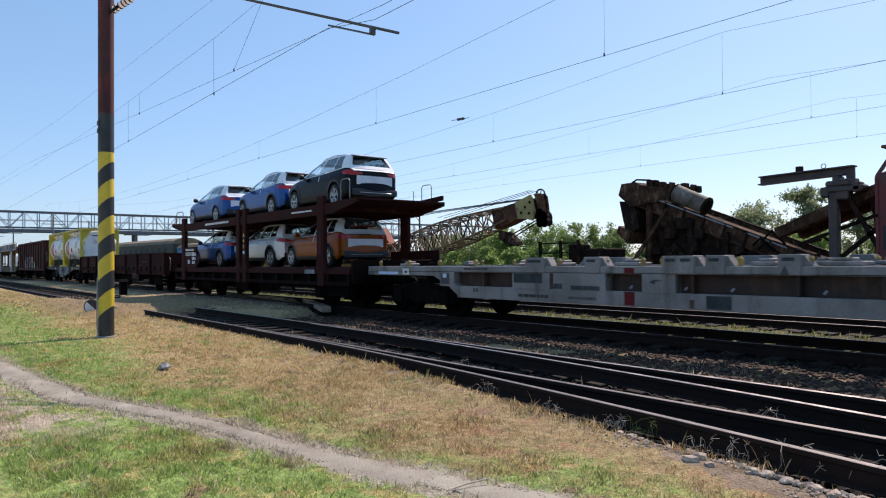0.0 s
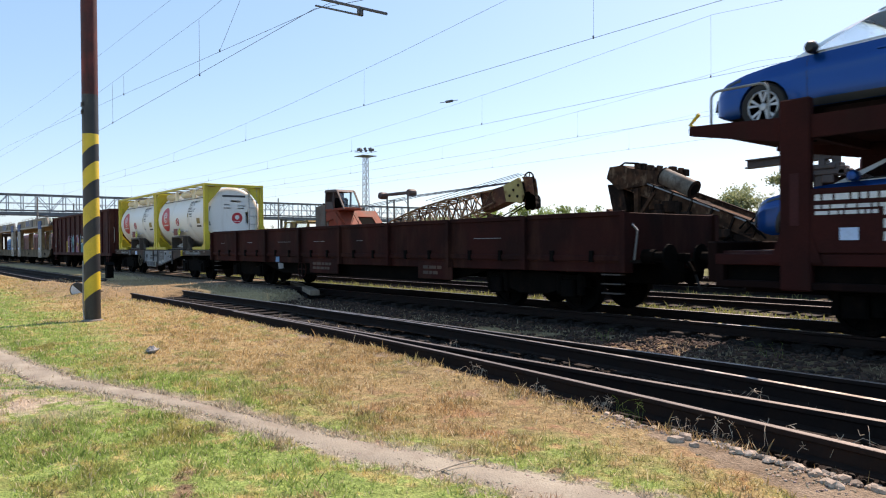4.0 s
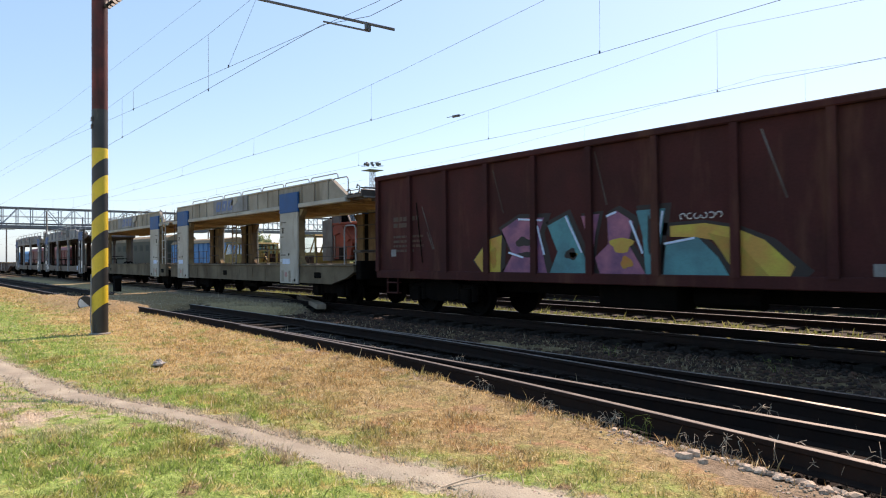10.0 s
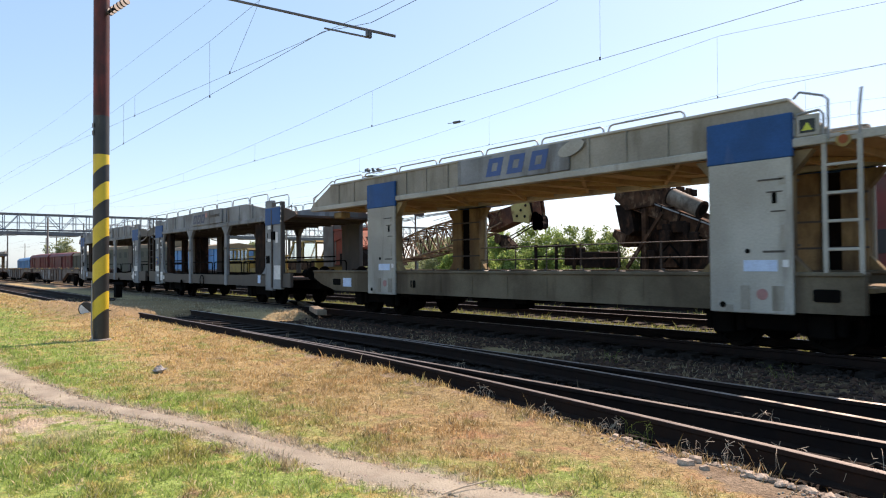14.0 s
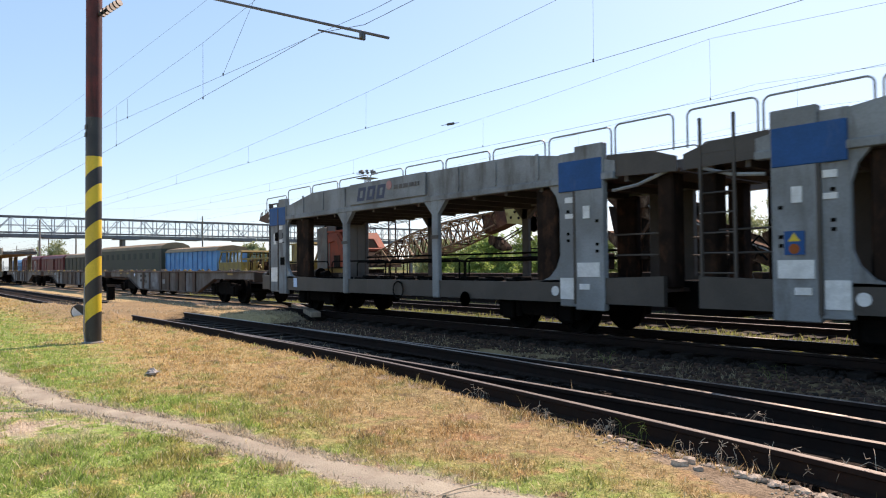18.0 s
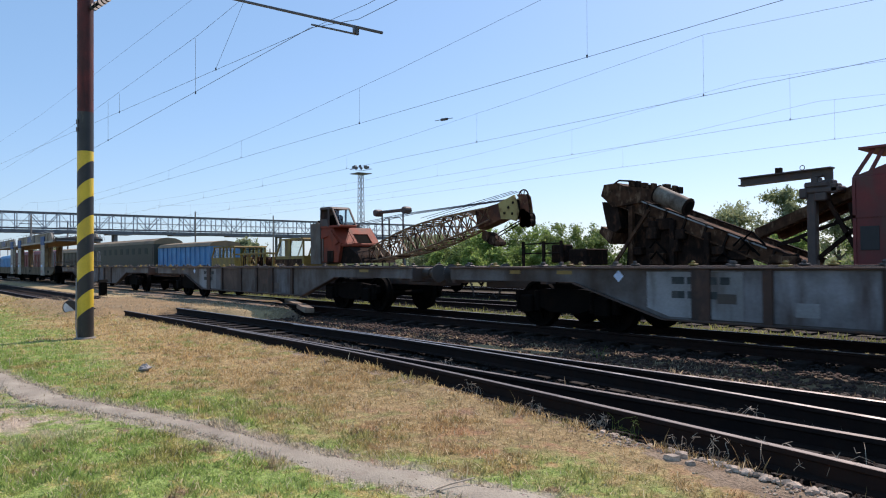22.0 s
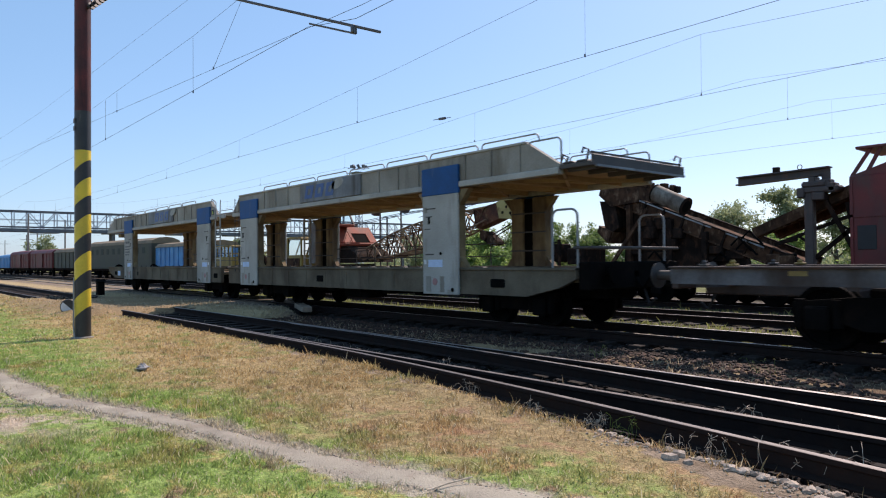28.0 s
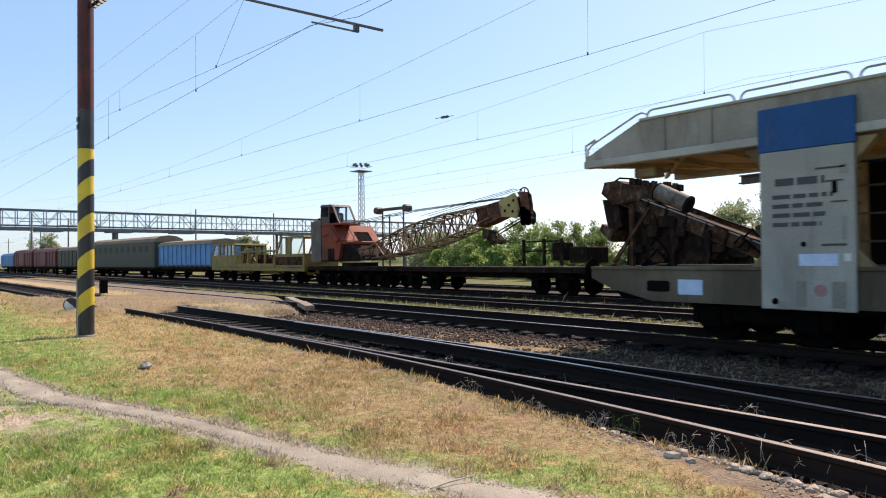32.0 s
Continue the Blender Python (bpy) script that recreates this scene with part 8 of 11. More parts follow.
# -- high-sided open wagon with graffiti
def open_wagon(u, half):
    w = wagon("high_sided_open_wagon", "dark maroon high-sided open wagon with colourful graffiti", u, "open wagon")
    top, bot = 3.36, 0.98
    for s in (-1, 1):
        yo, yi = s * 1.38, s * 1.34
        g = G()
        g.box(-half, half, *sorted((yo, yi)), bot, top - 0.05)
        side = part("side_wall", g, M_RED2, w)
        g = G()
        g.box(-half - 0.02, half + 0.02, *sorted((s * 1.47, s * 1.3)), top - 0.12, top, 0.02)
        part("top_rail", g, M_RED2, w, "rounded maroon top rail")
        g = G()
        g.box(-half, half, *sorted((s * 1.43, s * 1.3)), bot - 0.16, bot + 0.03, 0.015)
        part("side_sill", g, M_RED2, w)
        for k in range(13):
            x = -7.53 + k * 1.335 if k < 12 else half - 0.08
            g = G()
            g.prism([(x - 0.07, bot), (x + 0.07, bot), (x + 0.06, top - 0.1), (x - 0.06, top - 0.1)], "y", *sorted((s * 1.455, yo)))
            part("side_post", g, M_RED2, w)
        if s < 0:
            g = G()
            g.tube([(-5.72, -1.40, 1.2), (-5.95, -1.40, 2.6)], 0.012, 5)
            part("side_brace", g, M_BLACK, w)
            # graffiti: flat blobs of paint on the wall
            rnd = random.Random(12)
            cols = [material("graffiti_pink", (0.34, 0.12, 0.19), (0.13, 0.05, 0.13), 2.2, 0.6), material("graffiti_teal", (0.045, 0.24, 0.28), (0.03, 0.15, 0.19), 2.2, 0.6),
                    material("graffiti_yellow", (0.42, 0.38, 0.05), (0.44, 0.24, 0.045), 2.2, 0.6), material("graffiti_dark", (0.010, 0.007, 0.009), None, 4, 0.6)]

            def blob(cx, cz, rx, rz, mat, lift, nn=18, skew=0.0, name="graffiti_shape"):
                gg = G()
                ph = rnd.random() * 6
                pts = []
                for t in range(nn):
                    a_ = 2 * math.pi * t / nn
                    r_ = 1 + 0.16 * math.sin(3 * a_ + ph) + 0.10 * math.sin(5 * a_ + 2 * ph)
                    xx, zz = rx * r_ * math.cos(a_), rz * r_ * math.sin(a_)
                    pts.append((cx + xx + skew * zz, max(bot + 0.03, cz + zz)))
                gg.prism(pts, "y", yo - lift, yo)
                return part(name, gg, mat, side)
            # sprayed shapes, each with its dark edge behind it
            fields = [(2, "yellow", [(-3.94, 1.25), (-3.51, 1.67), (-3.1, 1.75), (-3.15, 1.0), (-3.69, 1.0)]),
                      (0, "dull pink", [(-3.1, 1.86), (-2.63, 2.07), (-1.95, 2.05), (-2.09, 1.72), (-1.89, 1.0), (-3.07, 1.0), (-2.8, 1.36)]),
                      (1, "teal", [(-1.86, 1.89), (-1.38, 2.07), (-1.01, 1.34), (-0.86, 1.0), (-1.82, 1.0), (-1.62, 1.4)]),
                      (0, "dull pink", [(-1.06, 2.03), (-0.66, 2.05), (-0.76, 1.67), (-0.82, 1.24), (-0.94, 1.68)]),
                      (0, "dull pink", [(-0.49, 2.0), (-0.29, 2.08), (0.04, 1.88), (-0.07, 1.52), (0.27, 1.0), (-0.65, 1.0), (-0.76, 1.29), (-0.47, 1.52)]),
                      (1, "teal", [(0.1, 2.06), (0.64, 2.07), (0.47, 1.0), (0.27, 1.0), (0.22, 1.64)]),
                      (2, "yellow", [(0.73, 1.78), (1.32, 1.8), (1.79, 1.71), (2.23, 1.52), (2.64, 1.14), (2.57, 1.0), (2.26, 1.0), (1.83, 1.47), (1.18, 1.59), (0.73, 1.61)]),
                      (4, "orange", [(1.36, 1.65), (1.79, 1.55), (2.3, 1.0), (1.82, 1.0), (1.53, 1.44)]),
                      (1, "teal", [(0.65, 1.48), (1.2, 1.59), (1.53, 1.28), (1.7, 1.0), (0.6, 1.0)])]
            cols.append(material("graffiti_orange", (0.42, 0.17, 0.03), (0.30, 0.22, 0.03), 3, 0.6))
            for n_, (ci, word, pts) in enumerate(fields):
                cx = sum(p[0] for p in pts) / len(pts)
                cz = sum(p[1] for p in pts) / len(pts)
                gb, gf_ = G(), G()
                gb.prism([(cx + (x - cx) * 1.22 + 0.05, max(bot + 0.02, cz + (z - cz) * 1.16)) for x, z in pts], "y", yo - 0.004, yo)
                gf_.prism(pts, "y", yo - 0.007 - 0.0006 * n_, yo)
                if ci != 4:
                    part("graffiti_edge", gb, cols[3], side)
                part("graffiti_field", gf_, cols[ci], side, word + " sprayed paint field")
            for cx, cz, rx, rz, ci in ((-2.5, 1.6, 0.2, 0.09, 3), (-2.45, 1.35, 0.26, 0.05, 3), (-1.3, 1.35, 0.14, 0.1, 3), (-1.25, 1.34, 0.09, 0.05, 4), (-0.2, 1.5, 0.22, 0.13, 2), (-0.1, 1.2, 0.12, 0.1, 4), (0.36, 1.65, 0.05, 0.3, 3), (-3.35, 1.3, 0.1, 0.2, 4)):
                blob(cx, cz, rx, rz, cols[ci], 0.014)
            g = G()
            for xa, za, xb, zb in ((-2.62, 2.05, -2.0, 2.0), (-2.12, 1.9, -1.95, 1.35), (-1.42, 2.05, -1.05, 1.38), (-0.5, 2.0, -0.3, 2.06), (-0.02, 1.9, 0.22, 1.35), (0.6, 2.03, 0.5, 1.45), (-2.9, 1.4, -2.5, 1.3), (0.62, 1.5, 1.15, 1.58)):
                g.beam((xa, yo - 0.014, za), (xb, yo - 0.014, zb), 0.012, 0.035)
            part("highlight_stroke", g, M_PAPER, side, "pale sprayed highlight strokes")
            g = G()
            for c in range(6):
                x_ = 0.95 + c * 0.12
                g.tube([(x_ + 0.05 * math.cos(a_), yo - 0.006, 1.92 + 0.045 * math.sin(a_)) for a_ in [q * 0.75 + c for q in range(7)]], 0.008, 4)
            part("marking", g, M_INKW, side)
            g = G()
            for xa, za, xb, zb in ((-3.35, 3.1, -3.05, 2.2), (-0.75, 3.15, -0.5, 2.2), (2.2, 3.1, 2.55, 2.1), (-5.75, 2.5, -5.3, 1.5), (-5.55, 1.9, -5.35, 1.5), (4.9, 3.0, 5.1, 2.0)):
                g.beam((xa, yo - 0.004, za), (xb, yo - 0.004, zb), 0.006, 0.022)
            part("marking", g, M_FLATGREY, side)
            bars(-6.9, -5.9, 2.0, 2.3, yo, 2, M_FLATBROWN, side, "marking", 0.7, 51)
            bars(-6.9, -5.7, 1.4, 1.85, yo, 4, M_FLATBROWN, side, "marking", 0.5, 52)
            g = G()
            g.box(3.6, 4.1, yo - 0.006, yo, 1.02, 1.18)
            g.box(-7.0, -6.8, yo - 0.008, yo, 1.35, 1.52)
            part("paper_label", g, M_GREY, side)
            g = G()
            g.tube([(half + 0.02, -1.25, 1.55), (half + 0.14, -1.25, 1.6), (half + 0.14, -1.25, 2.3), (half + 0.02, -1.25, 2.35)], 0.018, 6)
            part("hand_grip", g, M_TUBE, w)
            g = G()
            g.tube([(6.75, -1.42, 1.5), (6.75, -1.5, 1.53), (6.75, -1.5, 2.3), (6.75, -1.42, 2.33)], 0.014, 6)
            part("hand_grip", g, M_FLATBROWN, w)
    for s in (-1, 1):
        g = G()
        g.box(*sorted((s * half, s * (half - 0.05))), -1.34, 1.34, bot, top - 0.05)
        en = part("end_wall", g, M_RED2, w)
        g = G()
        g.box(*sorted((s * (half + 0.06), s * (half - 0.06))), -1.29, 1.29, top - 0.12, top, 0.02)
        part("end_rail", g, M_RED2, en)
        for y in (-1.1, -0.4, 0.4, 1.1):
            g = G()
            g.box(*sorted((s * (half + 0.09), s * half)), y - 0.06, y + 0.06, bot, top - 0.125, 0.01)
            part("end_post", g, M_RED2, en)
        g = G()
        g.box(*sorted((s * (half + 0.07), s * half)), -1.34, 1.34, 2.0, 2.1, 0.01)
        part("end_band", g, M_RED2, en)
        g = G()
        for k in range(2):
            g.box(*sorted((s * (half - 0.9), s * (half - 0.45))), -1.42, -1.3, 0.45 + 0.25 * k, 0.48 + 0.25 * k)
        g.box(*sorted((s * (half - 0.9), s * (half - 0.88))), -1.42, -1.38, 0.45, 0.85)
        g.box(*sorted((s * (half - 0.47), s * (half - 0.45))), -1.42, -1.38, 0.45, 0.85)
        part("step", g, M_RED2, w)
    g = G()
    g.box(-half, half, -1.33, 1.33, bot - 0.06, bot)
    part("floor", g, M_SLEEPER, w)
    g = G()
    g.box(-half, half, -0.4, 0.4, 0.55, 0.9, 0.02)
    g.box(-half, -half + 0.15, -1.35, 1.35, 0.8, 0.98)
    g.box(half - 0.15, half, -1.35, 1.35, 0.8, 0.98)
    g.box(-1.0, 0.6, -1.0, -0.4, 0.4, 0.8, 0.03)
    g.lathe([(0.8, 0.16), (1.9, 0.16)], (0, -0.7, 0.62), "x", 12)
    part("underframe", g, M_BLACK, w)
    for x in (-half + 2.2, half - 2.2):
        bogie(w, x, 0.9, 0.46, 0.86)
    buffers(w, half, 1)
    buffers(w, -half, -1)
    return w


# -- the train's make-up, from its head to its tail
white_flat(31.95, 8.8)
red_carrier(15.1)
for u, z, paint, txt, suv, size in ((9.66, 2.93, M_CARBLUE, "new blue estate car with white film on roof and bonnet", False, (1.0, 1.05)), (15.02, 2.92, M_CARBLUE, "new dark blue car with white film on the roof", True, (0.9, 0.98)),
                              (19.32, 2.93, M_CARBLACK, "new black car with white protective film", True, (0.93, 1.0)), (10.14, 1.16, M_CARBLUE, "new blue car with white film on roof and tail", True, (0.94, 0.93)),
                              (14.82, 1.16, M_CARSILVER, "new silver car with white film", True, (0.97, 0.94)), (18.97, 1.16, M_CARORANGE, "new copper orange car with white film on the roof", True, (0.86, 0.94))):
    car(u, YC, z, paint, txt, suv, int(u) & 1, size)
low_sided(-2.86, 9.04)
tank_flat(-19.36, 6.75)
tank_container(-25.45 + 3.029, "off-white tank container in a yellow frame with red disc")
tank_container(-13.26 - 3.029, "off-white tank container in a yellow frame, ladder at its end")
open_wagon(-33.92, 7.6)
beige_carrier(-57.9, 1, False, "beige car wagons")
beige_carrier(-57.9, -1, False, "beige car wagons")
grey_carrier(-89.0, 1, "grey car wagons")
grey_carrier(-89.0, -1, "grey car wagons")
container_flat(-114.05, 9.1, 5.7, 3.9, (M_FLATGREY, M_FLATBROWN), "empty rusty grey container flat wagon with deep girders", 3)
container_flat(-133.65, 9.1, 5.7, 3.9, (M_FLATGREY, M_FLATBROWN), "empty rusty grey container flat wagon with patched girders", 5)
container_flat(-153.1, 8.9, 5.7, 3.9, (M_FLATGREY, M_FLATBROWN), "empty brown and grey container flat wagon", 9)
beige_carrier(-179.1, 1, False, "beige car wagons")
beige_carrier(-179.1, -1, True, "beige car wagons")


# ---- the parked works train on the third track
PY, PZ = 22.9, -0.28


def parked(name, label, x0, x1, category, lean=0.0):
    """A thing on the third track; local x from its middle. West of x = -58 the track bends towards the main one."""
    xm = (x0 + x1) / 2
    y = PY + 0.08 * min(xm + 58.0, 0.0)
    t = thing(name, label, category, (xm, y, PZ), "parked works train")
    if xm < -58:
        t.rotation_euler = (0, 0, math.atan(0.08))
    return t


def gear(t, half, axles, deck=1.15, mat=None, bogies=True):
    """Underframe, buffers and wheelsets of a parked vehicle."""
    g = G()
    g.box(-half, half, -1.3, 1.3, deck - 0.25, deck, 0.02)
    g.box(-half, half, -0.5, 0.5, deck - 0.5, deck - 0.2, 0.02)
    part("underframe", g, mat or M_RUSTDK, t)
    for x in axles:
        g = G()
        for s in (-1, 1):
            g.lathe([(s * 0.68, 0.48), (s * 0.72, 0.45), (s * 0.82, 0.45), (s * 0.82, 0.1), (s * 0.9, 0.0)], (x, 0, 0.46), "y", 18)
            g.box(x - 0.2, x + 0.2, *sorted((s * 1.0, s * 1.2)), 0.3, 0.65, 0.02)
            g.tube([(x - 0.5, s * 1.1, 0.75), (x, s * 1.1, 0.66), (x + 0.5, s * 1.1, 0.75)], 0.05, 6)
        g.lathe([(-0.7, 0.08), (0.7, 0.08)], (x, 0, 0.46), "y", 8)
        part("wheelset", g, M_BLACK, t)
    for e in (-1, 1):
        for s in (-1, 1):
            g = G()
            g.lathe([(0, 0.12), (0.4 * e, 0.08), (0.41 * e, 0.21), (0.44 * e, 0.2)], (e * half, s * 0.875, 1.0), "x", 12)
            part("buffer", g, M_BLACK, t)


# -- railway crane: carrier wagon, house with cab, lattice boom resting forwards
t = parked("railway_crane", "faded orange-red railway crane with a rusty lattice boom", -39.2, -30.4, "crane")
ox = -(t.location.x)
half = 4.4
gear(t, half, (-3.4, -2.2, -1.0, 1.0, 2.2, 3.4), 1.2)
g = G()
g.lathe([(1.2, 1.1), (1.42, 1.1)], (-0.3, 0, 0), "z", 24)
part("slewing_ring", g, M_RUSTDK, t)
Z = lambda z: z - PZ
H = lambda x: x + ox
g = G()
g.prism([(H(-38.5), Z(1.2)), (H(-38.5), Z(3.72)), (H(-37.7), Z(3.78)), (H(-37.3), Z(3.72)), (H(-37.3), Z(1.2))], "y", -1.45, 1.45)
part("rear_wall", g, M_CRANEGREY, t, "pale grey counterweight wall")
g = G()
g.add([(H(-37.2), -1.4, Z(1.3)), (H(-35.3), -1.4, Z(1.3)), (H(-35.0), -1.4, Z(2.4)), (H(-36.0), -1.4, Z(3.42)), (H(-37.2), -1.4, Z(3.5)),
       (H(-37.2), 1.4, Z(1.3)), (H(-35.3), 1.4, Z(1.3)), (H(-35.0), 1.4, Z(2.4)), (H(-36.0), 1.4, Z(3.42)), (H(-37.2), 1.4, Z(3.5))],
      [(0, 1, 2, 3, 4), (9, 8, 7, 6, 5), (0, 5, 6, 1), (1, 6, 7, 2), (2, 7, 8, 3), (3, 8, 9, 4), (4, 9, 5, 0)])
house = part("machine_house", g, M_ORANGE, t, "faded orange machine house")


def slope(y, f, out=0.0):
    """A point on the sloping front: f from 0 at its top to 1 at its foot."""
    return (H(-36.0 + 1.0 * f) + out * 0.71, y, Z(3.42 - 1.02 * f) + out * 0.71)


def slope_plate(y0, y1, f0, f1, out, mat, name, parent, label=""):
    g = G()
    q = [slope(y0, f0, out), slope(y1, f0, out), slope(y1, f1, out), slope(y0, f1, out), slope(y0, f0, -0.02), slope(y1, f0, -0.02), slope(y1, f1, -0.02), slope(y0, f1, -0.02)]
    g.add(q, [(0, 3, 2, 1), (4, 5, 6, 7), (0, 1, 5, 4), (1, 2, 6, 5), (2, 3, 7, 6), (3, 0, 4, 7)])
    return part(name, g, mat, parent, label)


slope_plate(-1.38, -0.42, 0.03, 0.97, 0.05, M_ORANGE, "hood_plate", house)
slope_plate(-0.38, 1.38, 0.03, 0.42, 0.05, M_ORANGE, "hood_plate", house)
slope_plate(-0.38, -0.2, 0.42, 0.97, 0.05, M_ORANGE, "hood_plate", house)
# black plate on the slope stands for the shade inside the vent
slope_plate(-0.18, 0.85, 0.44, 0.95, 0.012, M_BLACK, "vent_opening", house, "dark open vent")
slope_plate(0.87, 1.38, 0.42, 0.97, 0.05, M_ORANGE, "hood_plate", house)
g = G()
g.prism([(H(-37.15), Z(3.3)), (H(-36.05), Z(3.28)), (H(-35.15), Z(2.5)), (H(-35.5), Z(2.35)), (H(-36.3), Z(2.9)), (H(-37.1), Z(2.75))], "y", -1.5, -1.4)
part("side_hood", g, M_ORANGE, house)
g = G()
g.box(H(-35.6), H(-34.4), -1.35, 1.3, Z(2.22), Z(2.42), 0.05)
part("front_sill", g, M_ORANGE, house)
g = G()
g.prism([(H(-35.4), Z(1.25)), (H(-35.1), Z(2.25)), (H(-34.5), Z(2.22)), (H(-33.4), Z(1.7)), (H(-33.0), Z(1.25))], "y", -1.2, 1.2)
part("boom_cradle", g, M_RUSTDK, house, "rusty cradle at the boom foot")
g = G()
g.box(H(-37.1), H(-36.98), -1.44, -1.4, Z(1.35), Z(3.2), 0.01)
part("side_door", g, M_CRANEGREY, house)
g = G()
g.box(H(-36.5), H(-35.8), -1.45, -1.4, Z(1.3), Z(2.0), 0.01)
part("side_panel", g, M_RUSTDK, house)
# cab on the house's near corner: x and z of its side, sloping front
CY0, CY1 = -1.42, -0.22
for y in (CY0, CY1):
    for (xa, za), (xb, zb_) in (((-37.3, 3.45), (-37.2, 4.6)), ((-36.35, 3.45), (-36.3, 4.62)), ((-35.12, 3.45), (-35.92, 4.6))):
        g = G()
        g.beam((H(xa), y, Z(za)), (H(xb), y, Z(zb_)), 0.09, 0.09)
        part("cab_pillar", g, M_CABBROWN, t)
g = G()
g.prism([(H(-37.36), Z(4.56)), (H(-37.2), Z(4.70)), (H(-36.05), Z(4.68)), (H(-35.82), Z(4.54))], "y", CY0 - 0.05, CY1 + 0.05)
part("cab_roof", g, M_CABBROWN, t, "rounded brown cab roof")
g = G()
g.box(H(-37.35), H(-35.1), CY0 - 0.03, CY1 + 0.03, Z(3.40), Z(3.54), 0.02)
part("cab_floor", g, M_ORANGE, t)
g = G()
g.prism([(H(-37.3), Z(3.5)), (H(-37.3), Z(4.0)), (H(-36.5), Z(3.95)), (H(-36.4), Z(3.5))], "y", CY0 - 0.02, CY0 + 0.03)
part("cab_door", g, M_CABBROWN, t)
g = G()
g.add([(H(-35.2), CY0 + 0.05, Z(3.56)), (H(-35.2), CY1 - 0.05, Z(3.56)), (H(-35.9), CY1 - 0.05, Z(4.54)), (H(-35.9), CY0 + 0.05, Z(4.54)),
       (H(-35.22), CY0 + 0.05, Z(3.55)), (H(-35.22), CY1 - 0.05, Z(3.55)), (H(-35.92), CY1 - 0.05, Z(4.53)), (H(-35.92), CY0 + 0.05, Z(4.53))],
      [(0, 1, 2, 3), (7, 6, 5, 4), (0, 4, 5, 1), (2, 6, 7, 3)])
part("windscreen", g, M_GLASS, t)
g = G()
g.box(H(-37.25), H(-37.2), CY0, CY1, Z(3.5), Z(4.6), 0.01)
part("cab_back", g, M_CABBROWN, t)
g = G()
g.box(H(-36.9), H(-36.2), CY0 + 0.25, CY1 - 0.2, Z(3.5), Z(4.2), 0.1)
part("cab_seat", g, M_BLACK, t)
g = G()
g.lathe([(Z(3.7), 0.1), (Z(3.95), 0.1)], (H(-38.2), -1.0, 0), "z", 10)
part("exhaust", g, M_BLACK, t)
# lattice boom
pa, pb = Vector((H(-33.3), 0, Z(1.72))), Vector((H(-23.3), 0, Z(3.52)))
d = (pb - pa).normalized()
up = Vector((-d.z, 0, d.x))
boom_rows = 13
chords = []
for k in range(boom_rows + 1):
    f = k / boom_rows
    c = pa.lerp(pb, f)
    wd = 0.5 + 0.18 * math.sin(math.pi * min(f * 1.2, 1.0))
    ht = 0.26 + 0.36 * math.sin(math.pi * (0.04 + 0.96 * f)) + 0.04
    chords.append([c + Vector((0, a * wd, 0)) + up * (b * ht) for a, b in ((-1, -1), (1, -1), (1, 1), (-1, 1))])
for q in range(4):
    g = G()
    g.tube([row[q] for row in chords], 0.045, 6)
    boom = part_one("boom_chord", g, M_CRANEYEL, t, "rusty yellow boom chord")
for k in range(boom_rows):
    for q in range(4):
        for p, r in ((chords[k][q], chords[k + 1][(q + 1) % 4]), (chords[k][q], chords[k][(q + 1) % 4]), (chords[k][(q + 1) % 4], chords[k + 1][q])):
            g = G()
            g.beam(p, r, 0.045, 0.045)
            part_one("boom_lacing", g, M_CRANEYEL if k % 3 else M_RUST, boom)
P = lambda pts: [(H(x), Z(z)) for x, z in pts]
g = G()
g.prism(P([(-24.4, 3.74), (-24.15, 2.83), (-23.35, 3.02), (-22.56, 3.26), (-22.73, 4.0)]), "y", -0.33, 0.33)
part("boom_neck", g, M_NECKRUST, boom, "rust-red boom neck")
for s in (-1, 1):
    g = G()
    g.prism(P([(-22.76, 4.0), (-22.58, 3.24), (-22.0, 3.2), (-21.64, 3.1), (-21.5, 3.5), (-21.66, 4.1), (-21.76, 4.3)]), "y", *sorted((s * 0.36, s * 0.27)))
    cheek = part("boom_head", g, M_HEADYEL, boom, "faded yellow boom head cheek")
    for x, z in ((-22.1, 3.75), (-21.85, 3.45), (-22.35, 3.5), (-21.8, 3.95)):
        g = G()
        g.lathe([(s * 0.36, 0.07), (s * 0.39, 0.06), (s * 0.39, 0.0)], (H(x), 0.0, Z(z)), "y", 10)
        part("head_bolt", g, M_RUSTDK, cheek)
    g = G()
    g.prism(P([(-21.78, 4.34), (-21.64, 4.15), (-21.48, 3.5), (-21.66, 3.06), (-21.3, 3.1), (-21.04, 3.38), (-21.07, 3.72), (-21.16, 4.2), (-21.3, 4.32)]), "y", *sorted((s * 0.15, s * 0.10)))
    part("head_edge_plate", g, M_NECKRUST, boom, "rusted edge plate of the boom head")
g = G()
g.prism(P([(-22.7, 3.95), (-22.55, 3.3), (-21.7, 3.2), (-21.55, 3.5), (-21.75, 4.1)]), "y", -0.26, 0.26)
part("head_core", g, M_RUSTDK, boom)
